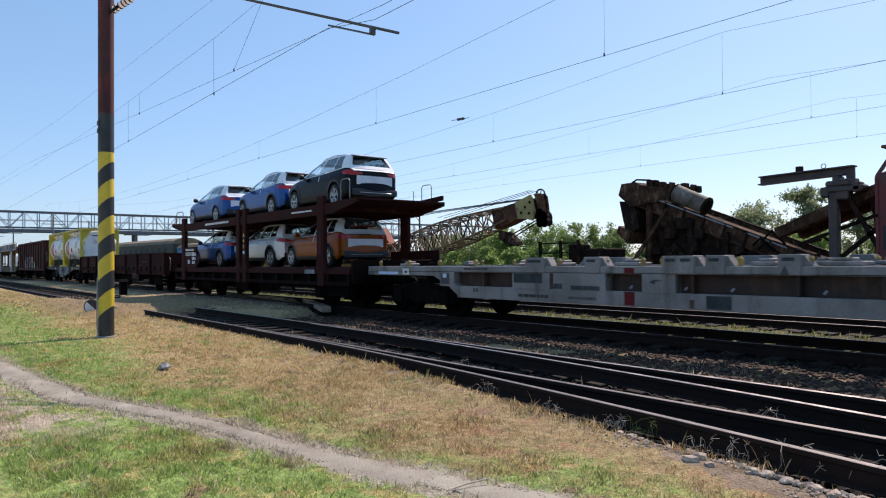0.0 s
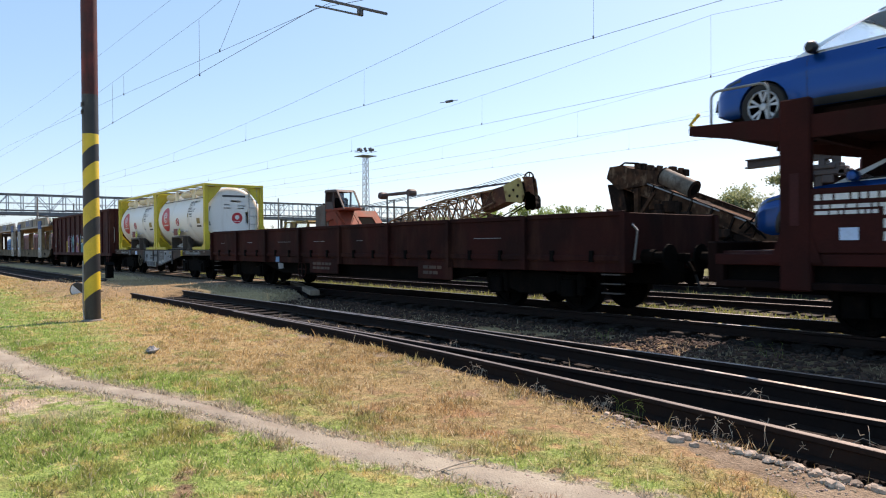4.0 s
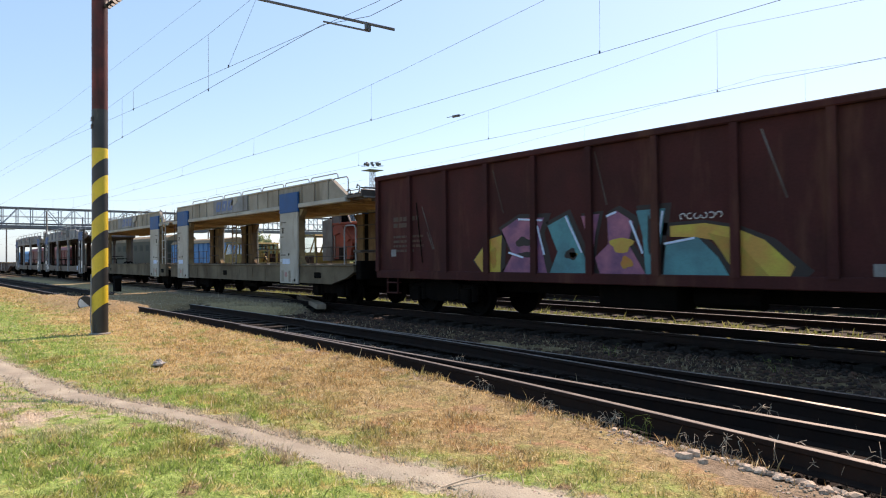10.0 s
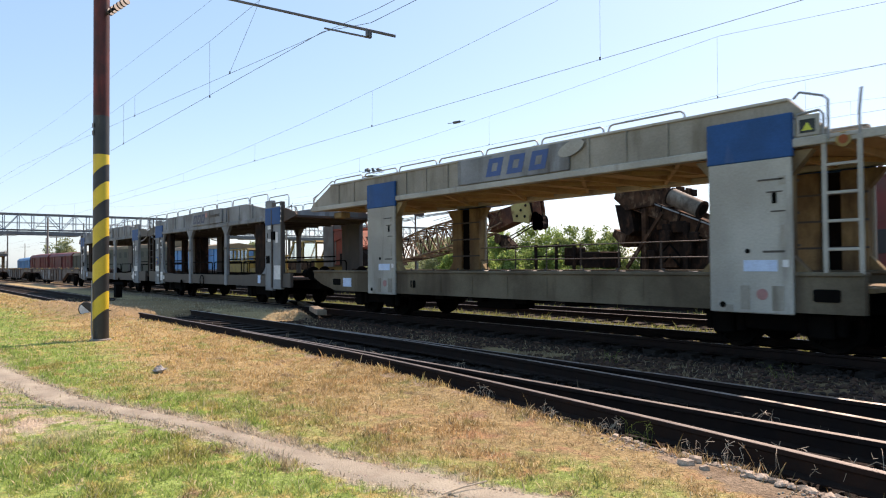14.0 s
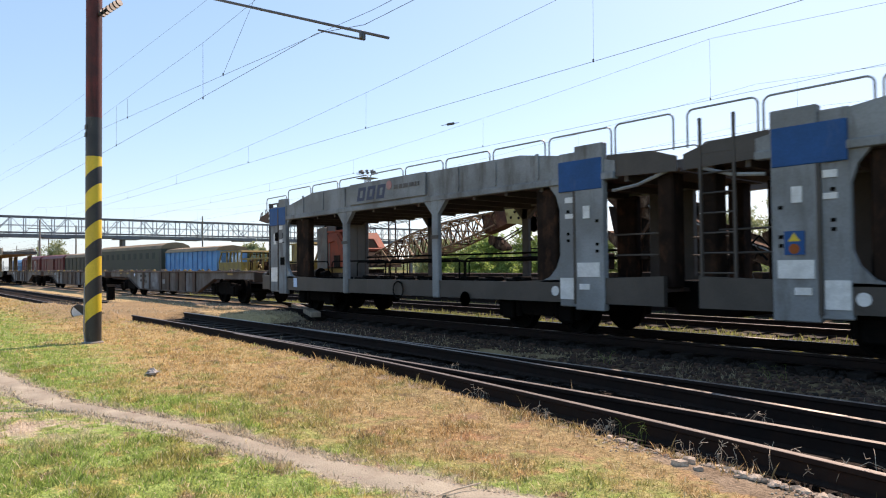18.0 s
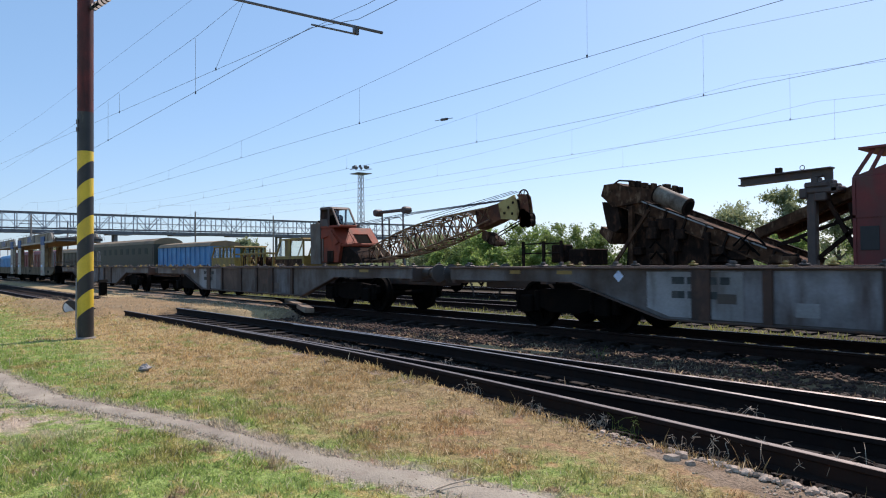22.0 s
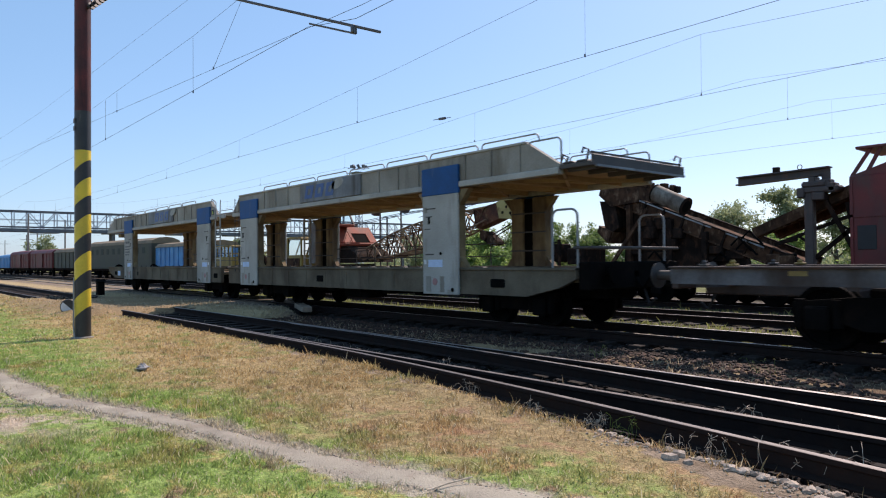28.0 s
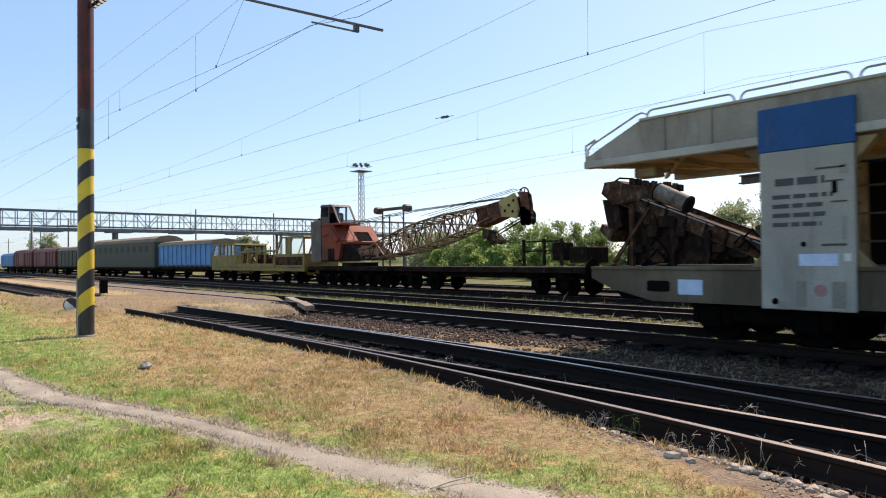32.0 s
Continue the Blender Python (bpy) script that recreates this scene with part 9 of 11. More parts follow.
# open spoked sheave at the tip, solid sheaves below it
g = G()
ring = [(H(-21.47) + 0.29 * math.cos(k * math.pi / 12), -0.0, Z(4.24) + 0.29 * math.sin(k * math.pi / 12)) for k in range(25)]
g.tube(ring, 0.035, 6)
for k in range(6):
    e = k * math.pi / 3 + 0.3
    g.beam((H(-21.47), 0.0, Z(4.24)), (H(-21.47) + 0.28 * math.cos(e), 0.0, Z(4.24) + 0.28 * math.sin(e)), 0.03, 0.03)
part_one("spoked_sheave", g, M_RUSTDK, boom, "open spoked sheave")
for x, z, r, y in ((-21.22, 3.2, 0.33, 0.0), (-21.5, 3.0, 0.2, 0.12), (-21.0, 3.02, 0.2, -0.1), (-21.35, 3.45, 0.2, -0.05)):
    g = G()
    g.lathe([(-0.16 + y, r), (-0.1 + y, r * 0.86), (0.1 + y, r * 0.86), (0.16 + y, r), (0.16 + y, r * 0.78), (0.03 + y, r * 0.74), (-0.03 + y, r * 0.74), (-0.16 + y, r * 0.78), (-0.16 + y, r)], (H(x), 0.0, Z(z)), "y", 20)
    g.lathe([(-0.02 + y, 0.03), (-0.02 + y, r * 0.76), (0.02 + y, r * 0.76), (0.02 + y, 0.03)], (H(x), 0.0, Z(z)), "y", 20)
    part("pulley", g, M_RUSTDK, boom)
# hook block lying on the boom's underside
g = G()
g.prism(P([(-24.05, 2.72), (-23.5, 2.66), (-22.85, 2.18), (-22.8, 2.05), (-23.15, 1.98), (-23.6, 2.12), (-24.0, 2.42)]), "y", -0.2, 0.2)
hook = part("hook_block", g, M_RUSTDK, t)
for x, z, r in ((-23.75, 2.5, 0.24), (-23.3, 2.28, 0.22), (-22.95, 2.12, 0.15)):
    g = G()
    g.lathe([(-0.27, 0.0), (-0.27, r), (-0.2, r), (-0.2, 0.0)], (H(x), 0.0, Z(z)), "y", 14)
    part("block_sheave", g, M_RUST, hook)
for dy, x1, z1 in ((-0.2, -23.3, 2.5), (0.1, -23.8, 2.2)):
    g = G()
    g.tube([(H(-21.6), dy, Z(3.1)), (H(x1), dy * 0.5, Z(z1))], 0.03, 5)
    part("hoist_rope", g, M_RUSTDK, t)
for dy in (-0.45, 0.0, 0.45):
    g = G()
    g.tube([(H(-35.6), dy, Z(3.55)), (H(-30.0), dy * 0.7, Z(3.95)), (H(-22.4), dy * 0.4, Z(4.15))], 0.018, 5)
    part("hoist_rope", g, M_WIRE, t)
    g = G()
    g.tube([(H(-28.5), dy, Z(3.6)), (H(-21.9), dy * 0.5, Z(4.5))], 0.014, 5)
    part("hoist_rope", g, M_WIRE, t)

# rope rest behind the boom: thin posts, a beam and two rollers
for x, z1 in ((-34.27, 4.3), (-33.55, 3.96), (-32.15, 4.2)):
    g = G()
    g.box(H(x) - 0.035, H(x) + 0.035, 1.07, 1.14, 1.15, Z(z1))
    part("rest_post", g, M_CABBROWN, t)
g = G()
g.tube([(H(-34.27), 1.1, Z(3.7)), (H(-33.9), 1.1, Z(3.96)), (H(-32.5), 1.1, Z(3.93)), (H(-32.15), 1.1, Z(3.65))], 0.022, 5)
part("rest_rung", g, M_CABBROWN, t)
g = G()
g.box(H(-34.6), H(-31.9), 1.0, 1.2, Z(4.24), Z(4.42), 0.04)
part("rest_beam", g, M_CABBROWN, t, "rusty cross beam on thin posts")
for x in (-34.7, -31.8):
    g = G()
    g.lathe([(0.85, 0.19), (0.95, 0.22), (1.3, 0.22), (1.36, 0.18)], (H(x), 0, Z(4.3)), "y", 12)
    part("rest_roller", g, M_CABBROWN, t)

# -- boom support on a match wagon
t = parked("match_wagon", "dark flat match wagon under the crane boom with a rest frame", -29.9, -16.9, "flat wagon")
ox = -t.location.x
gear(t, 6.45, (-5.2, -3.6, 3.6, 5.2), 1.2)
for x0, x1 in ((-20.3, -18.2),):
    for z in (1.6, 2.0):
        g = G()
        g.tube([(H(x0), -1.3, Z(z)), (H(x1), -1.3, Z(z))], 0.03, 5)
        part("railing_bar", g, M_RUSTDK, t)
    for x in (x0, (x0 + x1) / 2 + 0.1, x1):
        g = G()
        g.box(H(x) - 0.05, H(x) + 0.05, -1.35, -1.25, Z(1.0), Z(2.1))
        part("railing_post", g, M_RUSTDK, t)
g = G()
g.box(H(-19.0), H(-18.3), -1.0, -0.4, Z(1.2), Z(1.95), 0.04)
g.box(H(-17.9), H(-17.0), -1.2, 0.2, Z(1.1), Z(1.75), 0.04)
part("tool_box", g, M_RUSTDK, t)

# -- ballast machine with inclined conveyors
t = parked("ballast_cleaning_machine", "rusted ballast machine with inclined conveyor and drum", -16.5, -8.8, "track machine")
ox = -t.location.x
gear(t, 3.75, (-2.8, -1.2, 1.2, 2.8), 1.25)


def conveyor(p0, p1, ht, wd, mat, name):
    """An inclined trough with side plates, flange and cross ribs."""
    p0, p1 = Vector(p0), Vector(p1)
    dd = (p1 - p0).normalized()
    uu = Vector((-dd.z, 0, dd.x))
    for s in (-1, 1):
        g = G()
        q = [p0 + uu * ht, p1 + uu * ht, p1, p0]
        g.prism([(v.x, v.z) for v in q], "y", *sorted((s * wd, s * (wd - 0.06))))
        part("trough_side", g, mat, t)
        for f in (0, ht):
            g = G()
            g.beam(p0 + uu * f + Vector((0, s * wd, 0)), p1 + uu * f + Vector((0, s * wd, 0)), 0.14, 0.05)
            part("trough_flange", g, M_RUSTDK if f else mat, t)
    g = G()
    g.prism([(v.x, v.z) for v in (p0 + uu * (ht * 0.7), p1 + uu * (ht * 0.7), p1 + uu * (ht * 0.6), p0 + uu * (ht * 0.6))], "y", -wd + 0.06, wd - 0.06)
    o = part(name, g, mat, t)
    n = int((p1 - p0).length / 0.8)
    for k in range(n + 1):
        c = p0.lerp(p1, k / n)
        g = G()
        g.beam(c + Vector((0, -wd - 0.04, 0)), c + uu * ht + Vector((0, -wd - 0.04, 0)), 0.07, 0.07)
        part("conveyor_rib", g, M_RUSTDK, o)
    return o


conveyor((H(-16.0), 0, Z(3.5)), (H(-9.2), 0, Z(0.8)), 0.5, 0.95, M_RUST, "conveyor_trough")
g = G()
g.beam((H(-14.65), -1.0, Z(3.47)), (H(-11.8), -1.0, Z(2.33)), 0.05, 0.05)
g.beam((H(-11.3), -1.0, Z(2.13)), (H(-10.03), -1.0, Z(1.62)), 0.05, 0.05)
part("edge_strip", g, M_TUBE, t, "bright pale edge strip")
g = G()
dv = Vector((0.9, 0, -0.43)).normalized()
c0 = Vector((H(-14.02), -0.85, Z(3.70)))
pts = [c0 + dv * a for a in (0, 0.05, 1.25, 1.3)]
g.tube([c0, c0 + dv * 1.35], 0.31, 20)
dr = part("drum", g, M_DRUM, t, "pale dusty cylindrical drum with dark patches", True)
g = G()
for a in (0.0, 1.33):
    g.tube([c0 + dv * (a - 0.02), c0 + dv * (a + 0.03)], 0.33, 20)
part("drum_rim", g, M_RUSTDK, dr)
g = G()
g.tube([c0 + dv * 1.34, c0 + dv * 1.37], 0.22, 14)
part("drum_hole", g, M_BLACK, dr)
# head of the conveyor, hoods, motor clutter
rnd = random.Random(21)
g = G()
g.prism([(H(-16.35), Z(3.78)), (H(-16.2), Z(4.2)), (H(-15.6), Z(4.22)), (H(-15.3), Z(4.08)), (H(-14.6), Z(3.95)), (H(-14.6), Z(3.4)), (H(-15.8), Z(3.3))], "y", -1.1, 1.1)
part("head_hood", g, M_RUST, t)
g = G()
g.prism([(H(-16.38), Z(3.55)), (H(-15.7), Z(3.5)), (H(-15.5), Z(2.5)), (H(-16.05), Z(2.2)), (H(-16.2), Z(2.75))], "y", -1.0, 1.0)
part("chute", g, M_RUSTDK, t)
g = G()
g.prism([(H(-16.35), Z(2.6)), (H(-15.8), Z(2.35)), (H(-15.95), Z(1.9)), (H(-16.45), Z(2.35))], "y", -1.1, 1.0)
part("chute_lip", g, M_RUST, t)
g = G()
g.tube([(H(-15.7), -1.1, Z(4.2)), (H(-15.5), -1.1, Z(4.3)), (H(-14.9), -1.1, Z(4.22))], 0.035, 5)
part("pipe", g, M_RUSTDK, t)
for k in range(10):
    x, z = -15.2 + k * 0.13 + rnd.uniform(-0.05, 0.05), 4.05 - k * 0.03
    g = G()
    g.box(H(x), H(x + rnd.uniform(0.1, 0.25)), -0.9 + 0.15 * k, -0.6 + 0.15 * k, Z(z), Z(z + rnd.uniform(0.12, 0.28)), 0.02)
    part("motor_block", g, M_RUSTDK if k % 2 else M_RUST, t)
g = G()
g.beam((H(-15.75), -1.15, Z(1.1)), (H(-14.2), -1.15, Z(3.1)), 0.1, 0.12)
part("raking_strut", g, M_RUST, t)
for x, z1 in ((-15.0, 3.3), (-13.3, 2.7), (-12.0, 2.2)):
    g = G()
    g.box(H(x) - 0.09, H(x) + 0.09, -1.15, -0.95, Z(0.95), Z(z1), 0.01)
    part("support_post", g, M_RUST if z1 > 3 else M_RUSTDK, t)
g = G()
g.prism([(H(-15.4), Z(1.0)), (H(-15.2), Z(3.2)), (H(-13.2), Z(2.8)), (H(-11.5), Z(1.9)), (H(-11.3), Z(1.0))], "y", -0.85, 0.85)
part("engine_casing", g, M_RUSTDK, t)
for k in range(14):
    x = rnd.uniform(-15.2, -9.5)
    z = rnd.uniform(1.0, max(1.15, 2.9 - 0.42 * (x + 15.2)))
    w_, h_ = rnd.uniform(0.2, 0.7), rnd.uniform(0.15, 0.5)
    g = G()
    g.box(H(x), H(x + w_), -1.08 + rnd.uniform(-0.1, 0.1), -0.8, Z(z), Z(z + h_), 0.03)
    part("machine_block", g, rnd.choice((M_RUSTDK, M_RUST, M_RUSTDK)), t)
for k in range(6):
    x = rnd.uniform(-14.8, -10.5)
    z = rnd.uniform(1.2, 2.0)
    g = G()
    g.tube([(H(x), -1.12, Z(z)), (H(x + 0.3), -1.2, Z(z + 0.25)), (H(x + 0.7), -1.15, Z(z - 0.2))], 0.035, 6)
    part("hydraulic_hose", g, M_BLACK, t)

# -- red machine with a crane beam and a second conveyor
t = parked("track_machine", "dark red track machine with steel post, beam and raised conveyor", -8.7, 4.5, "track machine")
ox = -t.location.x
gear(t, 6.5, (-5.0, -3.4, 3.4, 5.0), 1.25)
g = G()
g.box(H(-8.74), H(-8.48), -1.15, -0.88, 1.2, Z(3.4), 0.03)
g.box(H(-8.85), H(-7.75), -1.2, -0.7, Z(3.22), Z(3.42), 0.05)
g.box(H(-8.8), H(-8.1), -1.2, -0.75, Z(3.4), Z(3.58), 0.05)
part_one("steel_post", g, M_CABBROWN, t, "grey-brown steel post with a cap")
for x0, x1, z0, z1, y0 in ((-8.92, -8.7, 3.1, 3.4, -1.24), (-8.5, -8.15, 3.0, 3.24, -1.22), (-8.05, -7.85, 3.2, 3.5, -1.2), (-8.6, -8.4, 3.45, 3.72, -1.18), (-8.3, -8.0, 3.4, 3.62, -1.15)):
    g = G()
    g.box(H(x0), H(x1), y0, y0 + 0.4, Z(z0), Z(z1), 0.03)
    part("cap_block", g, M_CABBROWN, t)
g = G()
g.tube([(H(-8.92) + 0.07 * math.cos(k * math.pi / 8), -0.95, Z(4.07) + 0.07 * math.sin(k * math.pi / 8)) for k in range(17)], 0.012, 5)
part("lifting_ring", g, M_RUSTDK, t)
g = G()
g.prism([(H(-10.87), Z(3.66)), (H(-10.87), Z(3.70)), (H(-8.3), Z(3.78)), (H(-8.3), Z(3.74))], "y", -1.12, -0.78)
g.prism([(H(-10.85), Z(3.90)), (H(-10.85), Z(3.94)), (H(-8.05), Z(4.0)), (H(-8.05), Z(3.96))], "y", -1.12, -0.78)
g.prism([(H(-10.85), Z(3.68)), (H(-10.85), Z(3.92)), (H(-8.05), Z(3.99)), (H(-8.05), Z(3.5)), (H(-8.25), Z(3.5)), (H(-8.3), Z(3.76))], "y", -0.98, -0.92)
part("crane_beam", g, M_CABBROWN, t, "rusty brown horizontal crane beam")
g = G()
g.box(H(-9.72), H(-9.54), -1.02, -0.86, Z(3.96), Z(4.14), 0.01)
part("lamp_box", g, M_RUSTDK, t)
conveyor((H(-10.4), 0.2, Z(1.95)), (H(-6.4), 0.2, Z(3.55)), 0.32, 0.8, M_RUST, "raised_conveyor")
g = G()
for k in range(7):
    a, b = -9.6 + k * 0.5, 1.75 + k * 0.22
    g.beam((H(a), -0.75, Z(b)), (H(a + 0.5), -0.75, Z(b - 0.35 if k % 2 else b + 0.1)), 0.06, 0.07)
g.beam((H(-9.8), -0.75, Z(1.7)), (H(-6.4), -0.75, Z(2.95)), 0.08, 0.1)
part("conveyor_truss", g, M_RUSTDK, t)
for a, b, c, e in ((-8.3, 3.2, -7.3, 1.2), (-7.6, 2.9, -7.3, 1.2), (-8.6, 1.2, -7.4, 2.2)):
    g = G()
    g.beam((H(a), -0.95, Z(b)), (H(c), -0.95, Z(e)), 0.1, 0.12)
    part("strut", g, M_RUSTDK, t)
g = G()
g.box(H(-7.4), H(4.3), -1.4, 1.3, 1.2, Z(3.62), 0.04)
g.prism([(H(-7.4), Z(3.6)), (H(-6.2), Z(4.0)), (H(4.2), Z(4.0)), (H(4.2), Z(3.6))], "y", -1.35, 1.25)
body = part("engine_body", g, M_MACHRED, t, "dark red engine body")
# black plates stand for the dark inside of open windows
g = G()
g.box(H(-7.2), H(-6.72), -1.42, -1.38, Z(1.5), Z(2.18), 0.01)
g.box(H(-5.9), H(-5.2), -1.42, -1.38, Z(1.5), Z(2.2), 0.01)
part("window", g, M_TRIM, body)
g = G()
g.box(H(-7.38), H(-7.3), -1.43, -1.39, 1.25, Z(3.5))
g.box(H(-6.2), H(-6.12), -1.43, -1.39, 1.25, Z(3.5))
g.box(H(-7.38), H(-4.0), -1.43, -1.39, Z(2.42), Z(2.5))
part("body_rib", g, M_MACHRED, body)
g = G()
for x0, x1 in ((-7.35, -6.85), (-7.0, -6.6), (-5.6, -5.9)):
    g.beam((H(x0), -1.3, Z(3.6)), (H(x1), -1.3, Z(4.36)), 0.07, 0.09)
g.box(H(-7.2), H(-4.8), -1.45, 0.6, Z(4.34), Z(4.42), 0.01)
part("cab_frame", g, M_MACHRED, t)

# -- yellow track vehicle
t = parked("track_motor_vehicle", "dusty yellow track motor vehicle with open platform and cab", -55.4, -39.6, "track machine")
ox = -t.location.x
gear(t, 7.75, (-6.2, -4.6, -0.5, 4.4, 6.3), 1.1, M_MACHYEL)


def framed_cab(name, label, x0, x1, sill, top, lean, bays, end_lean=0.0):
    """A cab of posts, panels and glass: bays are the places of its posts between the ends."""
    g = G()
    g.box(H(x0), H(x1), -1.32, 1.28, 1.1, Z(sill), 0.03)
    cab = part_one(name, g, M_MACHYEL, t, label)
    g = G()
    g.prism([(H(x0 + lean) - 0.12, Z(top)), (H(x0 + lean) - 0.06, Z(top + 0.1)), (H(x1 - end_lean) + 0.06, Z(top + 0.1)), (H(x1 - end_lean) + 0.12, Z(top))], "y", -1.38, 1.34)
    part("cab_roof", g, M_MACHYEL, cab)
    posts = [x0 + 0.05] + list(bays) + [x1 - 0.05]
    tops = [x0 + 0.05 + lean] + list(bays) + [x1 - 0.05 - end_lean]
    for y in (-1.28, 1.24):
        for a, b in zip(posts, tops):
            g = G()
            g.beam((H(a), y, Z(sill) - 0.02), (H(b), y, Z(top) + 0.02), 0.09, 0.11)
            part("cab_post", g, M_MACHYEL, cab)
        for (a, b), (c, d) in zip(zip(posts, tops), list(zip(posts, tops))[1:]):
            g = G()
            g.prism([(H(a) + 0.05, Z(sill)), (H(c) - 0.05, Z(sill)), (H(d) - 0.05, Z(top)), (H(b) + 0.05, Z(top))], "y", y - 0.004, y + 0.004)
            part("cab_window", g, M_GLASS, cab)
    for xx in (x0, x1):
        for y in (-0.42, 0.42):
            e = lean if xx == x0 else -end_lean
            g = G()
            g.beam((H(xx), y, Z(sill)), (H(xx + e), y, Z(top)), 0.07, 0.07)
            part("cab_post", g, M_MACHYEL, cab)
    return cab


cab = framed_cab("cab", "yellow cab with large windows", -43.7, -39.7, 1.75, 2.82, 0.75, (-42.2, -41.55))
g = G()
g.box(H(-42.15), H(-41.6), -1.31, -1.27, Z(1.7), Z(2.84), 0.01)
part("cab_panel", g, M_MACHYEL, cab)
g = G()
g.box(H(-43.6), H(-39.9), -1.36, -1.32, Z(1.0), Z(1.55), 0.01)
part("skirt_panel", g, M_RUST, cab, "rust-streaked skirt panel")
framed_cab("rear_cab", "yellow rear cab with a row of windows", -55.2, -50.6, 1.75, 2.55, 0.6, (-53.5, -52.8, -52.1, -51.4))
g = G()
for x in (-49.6, -48.4, -47.0, -45.6, -44.2):
    g.box(H(x), H(x + 0.12), -1.3, -1.18, 1.1, Z(2.0), 0.01)
g.box(H(-50.4), H(-43.9), -1.32, -1.18, Z(1.92), Z(2.04), 0.01)
g.box(H(-50.4), H(-43.9), -1.32, -1.18, 1.1, Z(1.0) + 0.1, 0.01)
part_one("platform_frame", g, M_MACHYEL, t, "yellow side frame of the platform")
g = G()
g.box(H(-50.2), H(-44.2), 0.2, 0.9, 1.1, Z(1.75), 0.05)
part("load", g, M_RUSTDK, t)
for k in range(16):
    x = rnd.uniform(-50.2, -44.4)
    z = rnd.uniform(0.95, 1.55)
    g = G()
    if k % 3:
        g.box(H(x), H(x + rnd.uniform(0.2, 0.6)), -1.1 + 0.3 * rnd.random(), -0.6, Z(z), Z(z + rnd.uniform(0.2, 0.5)), 0.04)
    else:
        g.tube([(H(x), -1.1, Z(z - 0.3)), (H(x + 0.15), -1.1, Z(z + 0.5)), (H(x + 0.5), -1.1, Z(z + 0.2))], 0.05, 6)
    part("machine_block", g, (M_RUSTDK, M_RUST, M_MACHYEL, M_RUSTDK)[k % 4], t)
for x in (-49.2, -47.8, -46.4):
    g = G()
    g.tube([(H(x), -0.4, 1.1), (H(x), -0.4, Z(2.35))], 0.04, 6)
    part("lamp_post", g, M_RUSTDK, t)
g = G()
g.tube([(H(-49.3), -0.9, Z(2.3)), (H(-46.2), -0.9, Z(2.36))], 0.035, 6)
part("hand_bar", g, M_RUSTDK, t)

# -- blue high wagon with a sagging brown roof, green coach, maroon covered wagons, blue engine
t = parked("covered_wagon", "bright blue ribbed wagon under a dusty brown roof", -66.4, -55.8, "covered wagon")
gear(t, 5.25, (-4.0, 4.0), 1.15)
g = G()
g.box(-5.2, 5.2, -1.35, 1.35, 1.15, 3.08)
b = part("body", g, M_WAGBLUE, t)
for k in range(12):
    x = -5.2 + k * (10.4 / 11)
    g = G()
    g.box(x - 0.06, x + 0.06, -1.42, -1.35, 1.15, 3.05)
    part("side_post", g, M_WAGBLUE, b)
g = G()
g.prism([(-1.5, 3.05), (-1.2, 3.35), (0, 3.52), (1.2, 3.35), (1.5, 3.05)], "x", -5.3, 5.3)
part("roof", g, M_ROOF, t, "dusty brown arched roof")
g = G()
g.box(-5.2, 5.2, -1.38, -1.35, 1.15, 1.3)
part("lower_rail", g, M_GREYDK, b)

t = parked("passenger_coach", "old dull green coach with dark windows and brown roof", -85.2, -67.3, "coach")
gear(t, 8.9, (-7.4, -5.0, 5.0, 7.4), 1.1)
g = G()
g.box(-8.9, 8.9, -1.4, 1.4, 1.05, 3.55, 0.03)
b = part("body", g, M_COACH, t)
g = G()
g.prism([(-1.45, 3.5), (-1.3, 3.8), (-0.7, 4.05), (0, 4.12), (0.7, 4.05), (1.3, 3.8), (1.45, 3.5)], "x", -8.95, 8.95)
part("roof", g, M_ROOF, t)
for k in range(10):
    x = -7.9 + k * 1.62
    g = G()
    g.box(x, x + 0.7, -1.42, -1.395, 2.55, 3.15, 0.01)
    part("window", g, M_DULLPANE, b)
for x in (-8.6, 7.9):
    g = G()
    g.box(x, x + 0.7, -1.425, -1.395, 1.2, 3.2, 0.01)
    part("door", g, M_COACH, b)
g = G()
for z in (1.5, 2.4):
    g.box(-8.9, 8.9, -1.415, -1.4, z, z + 0.05)
part("body_moulding", g, M_COACH, b)

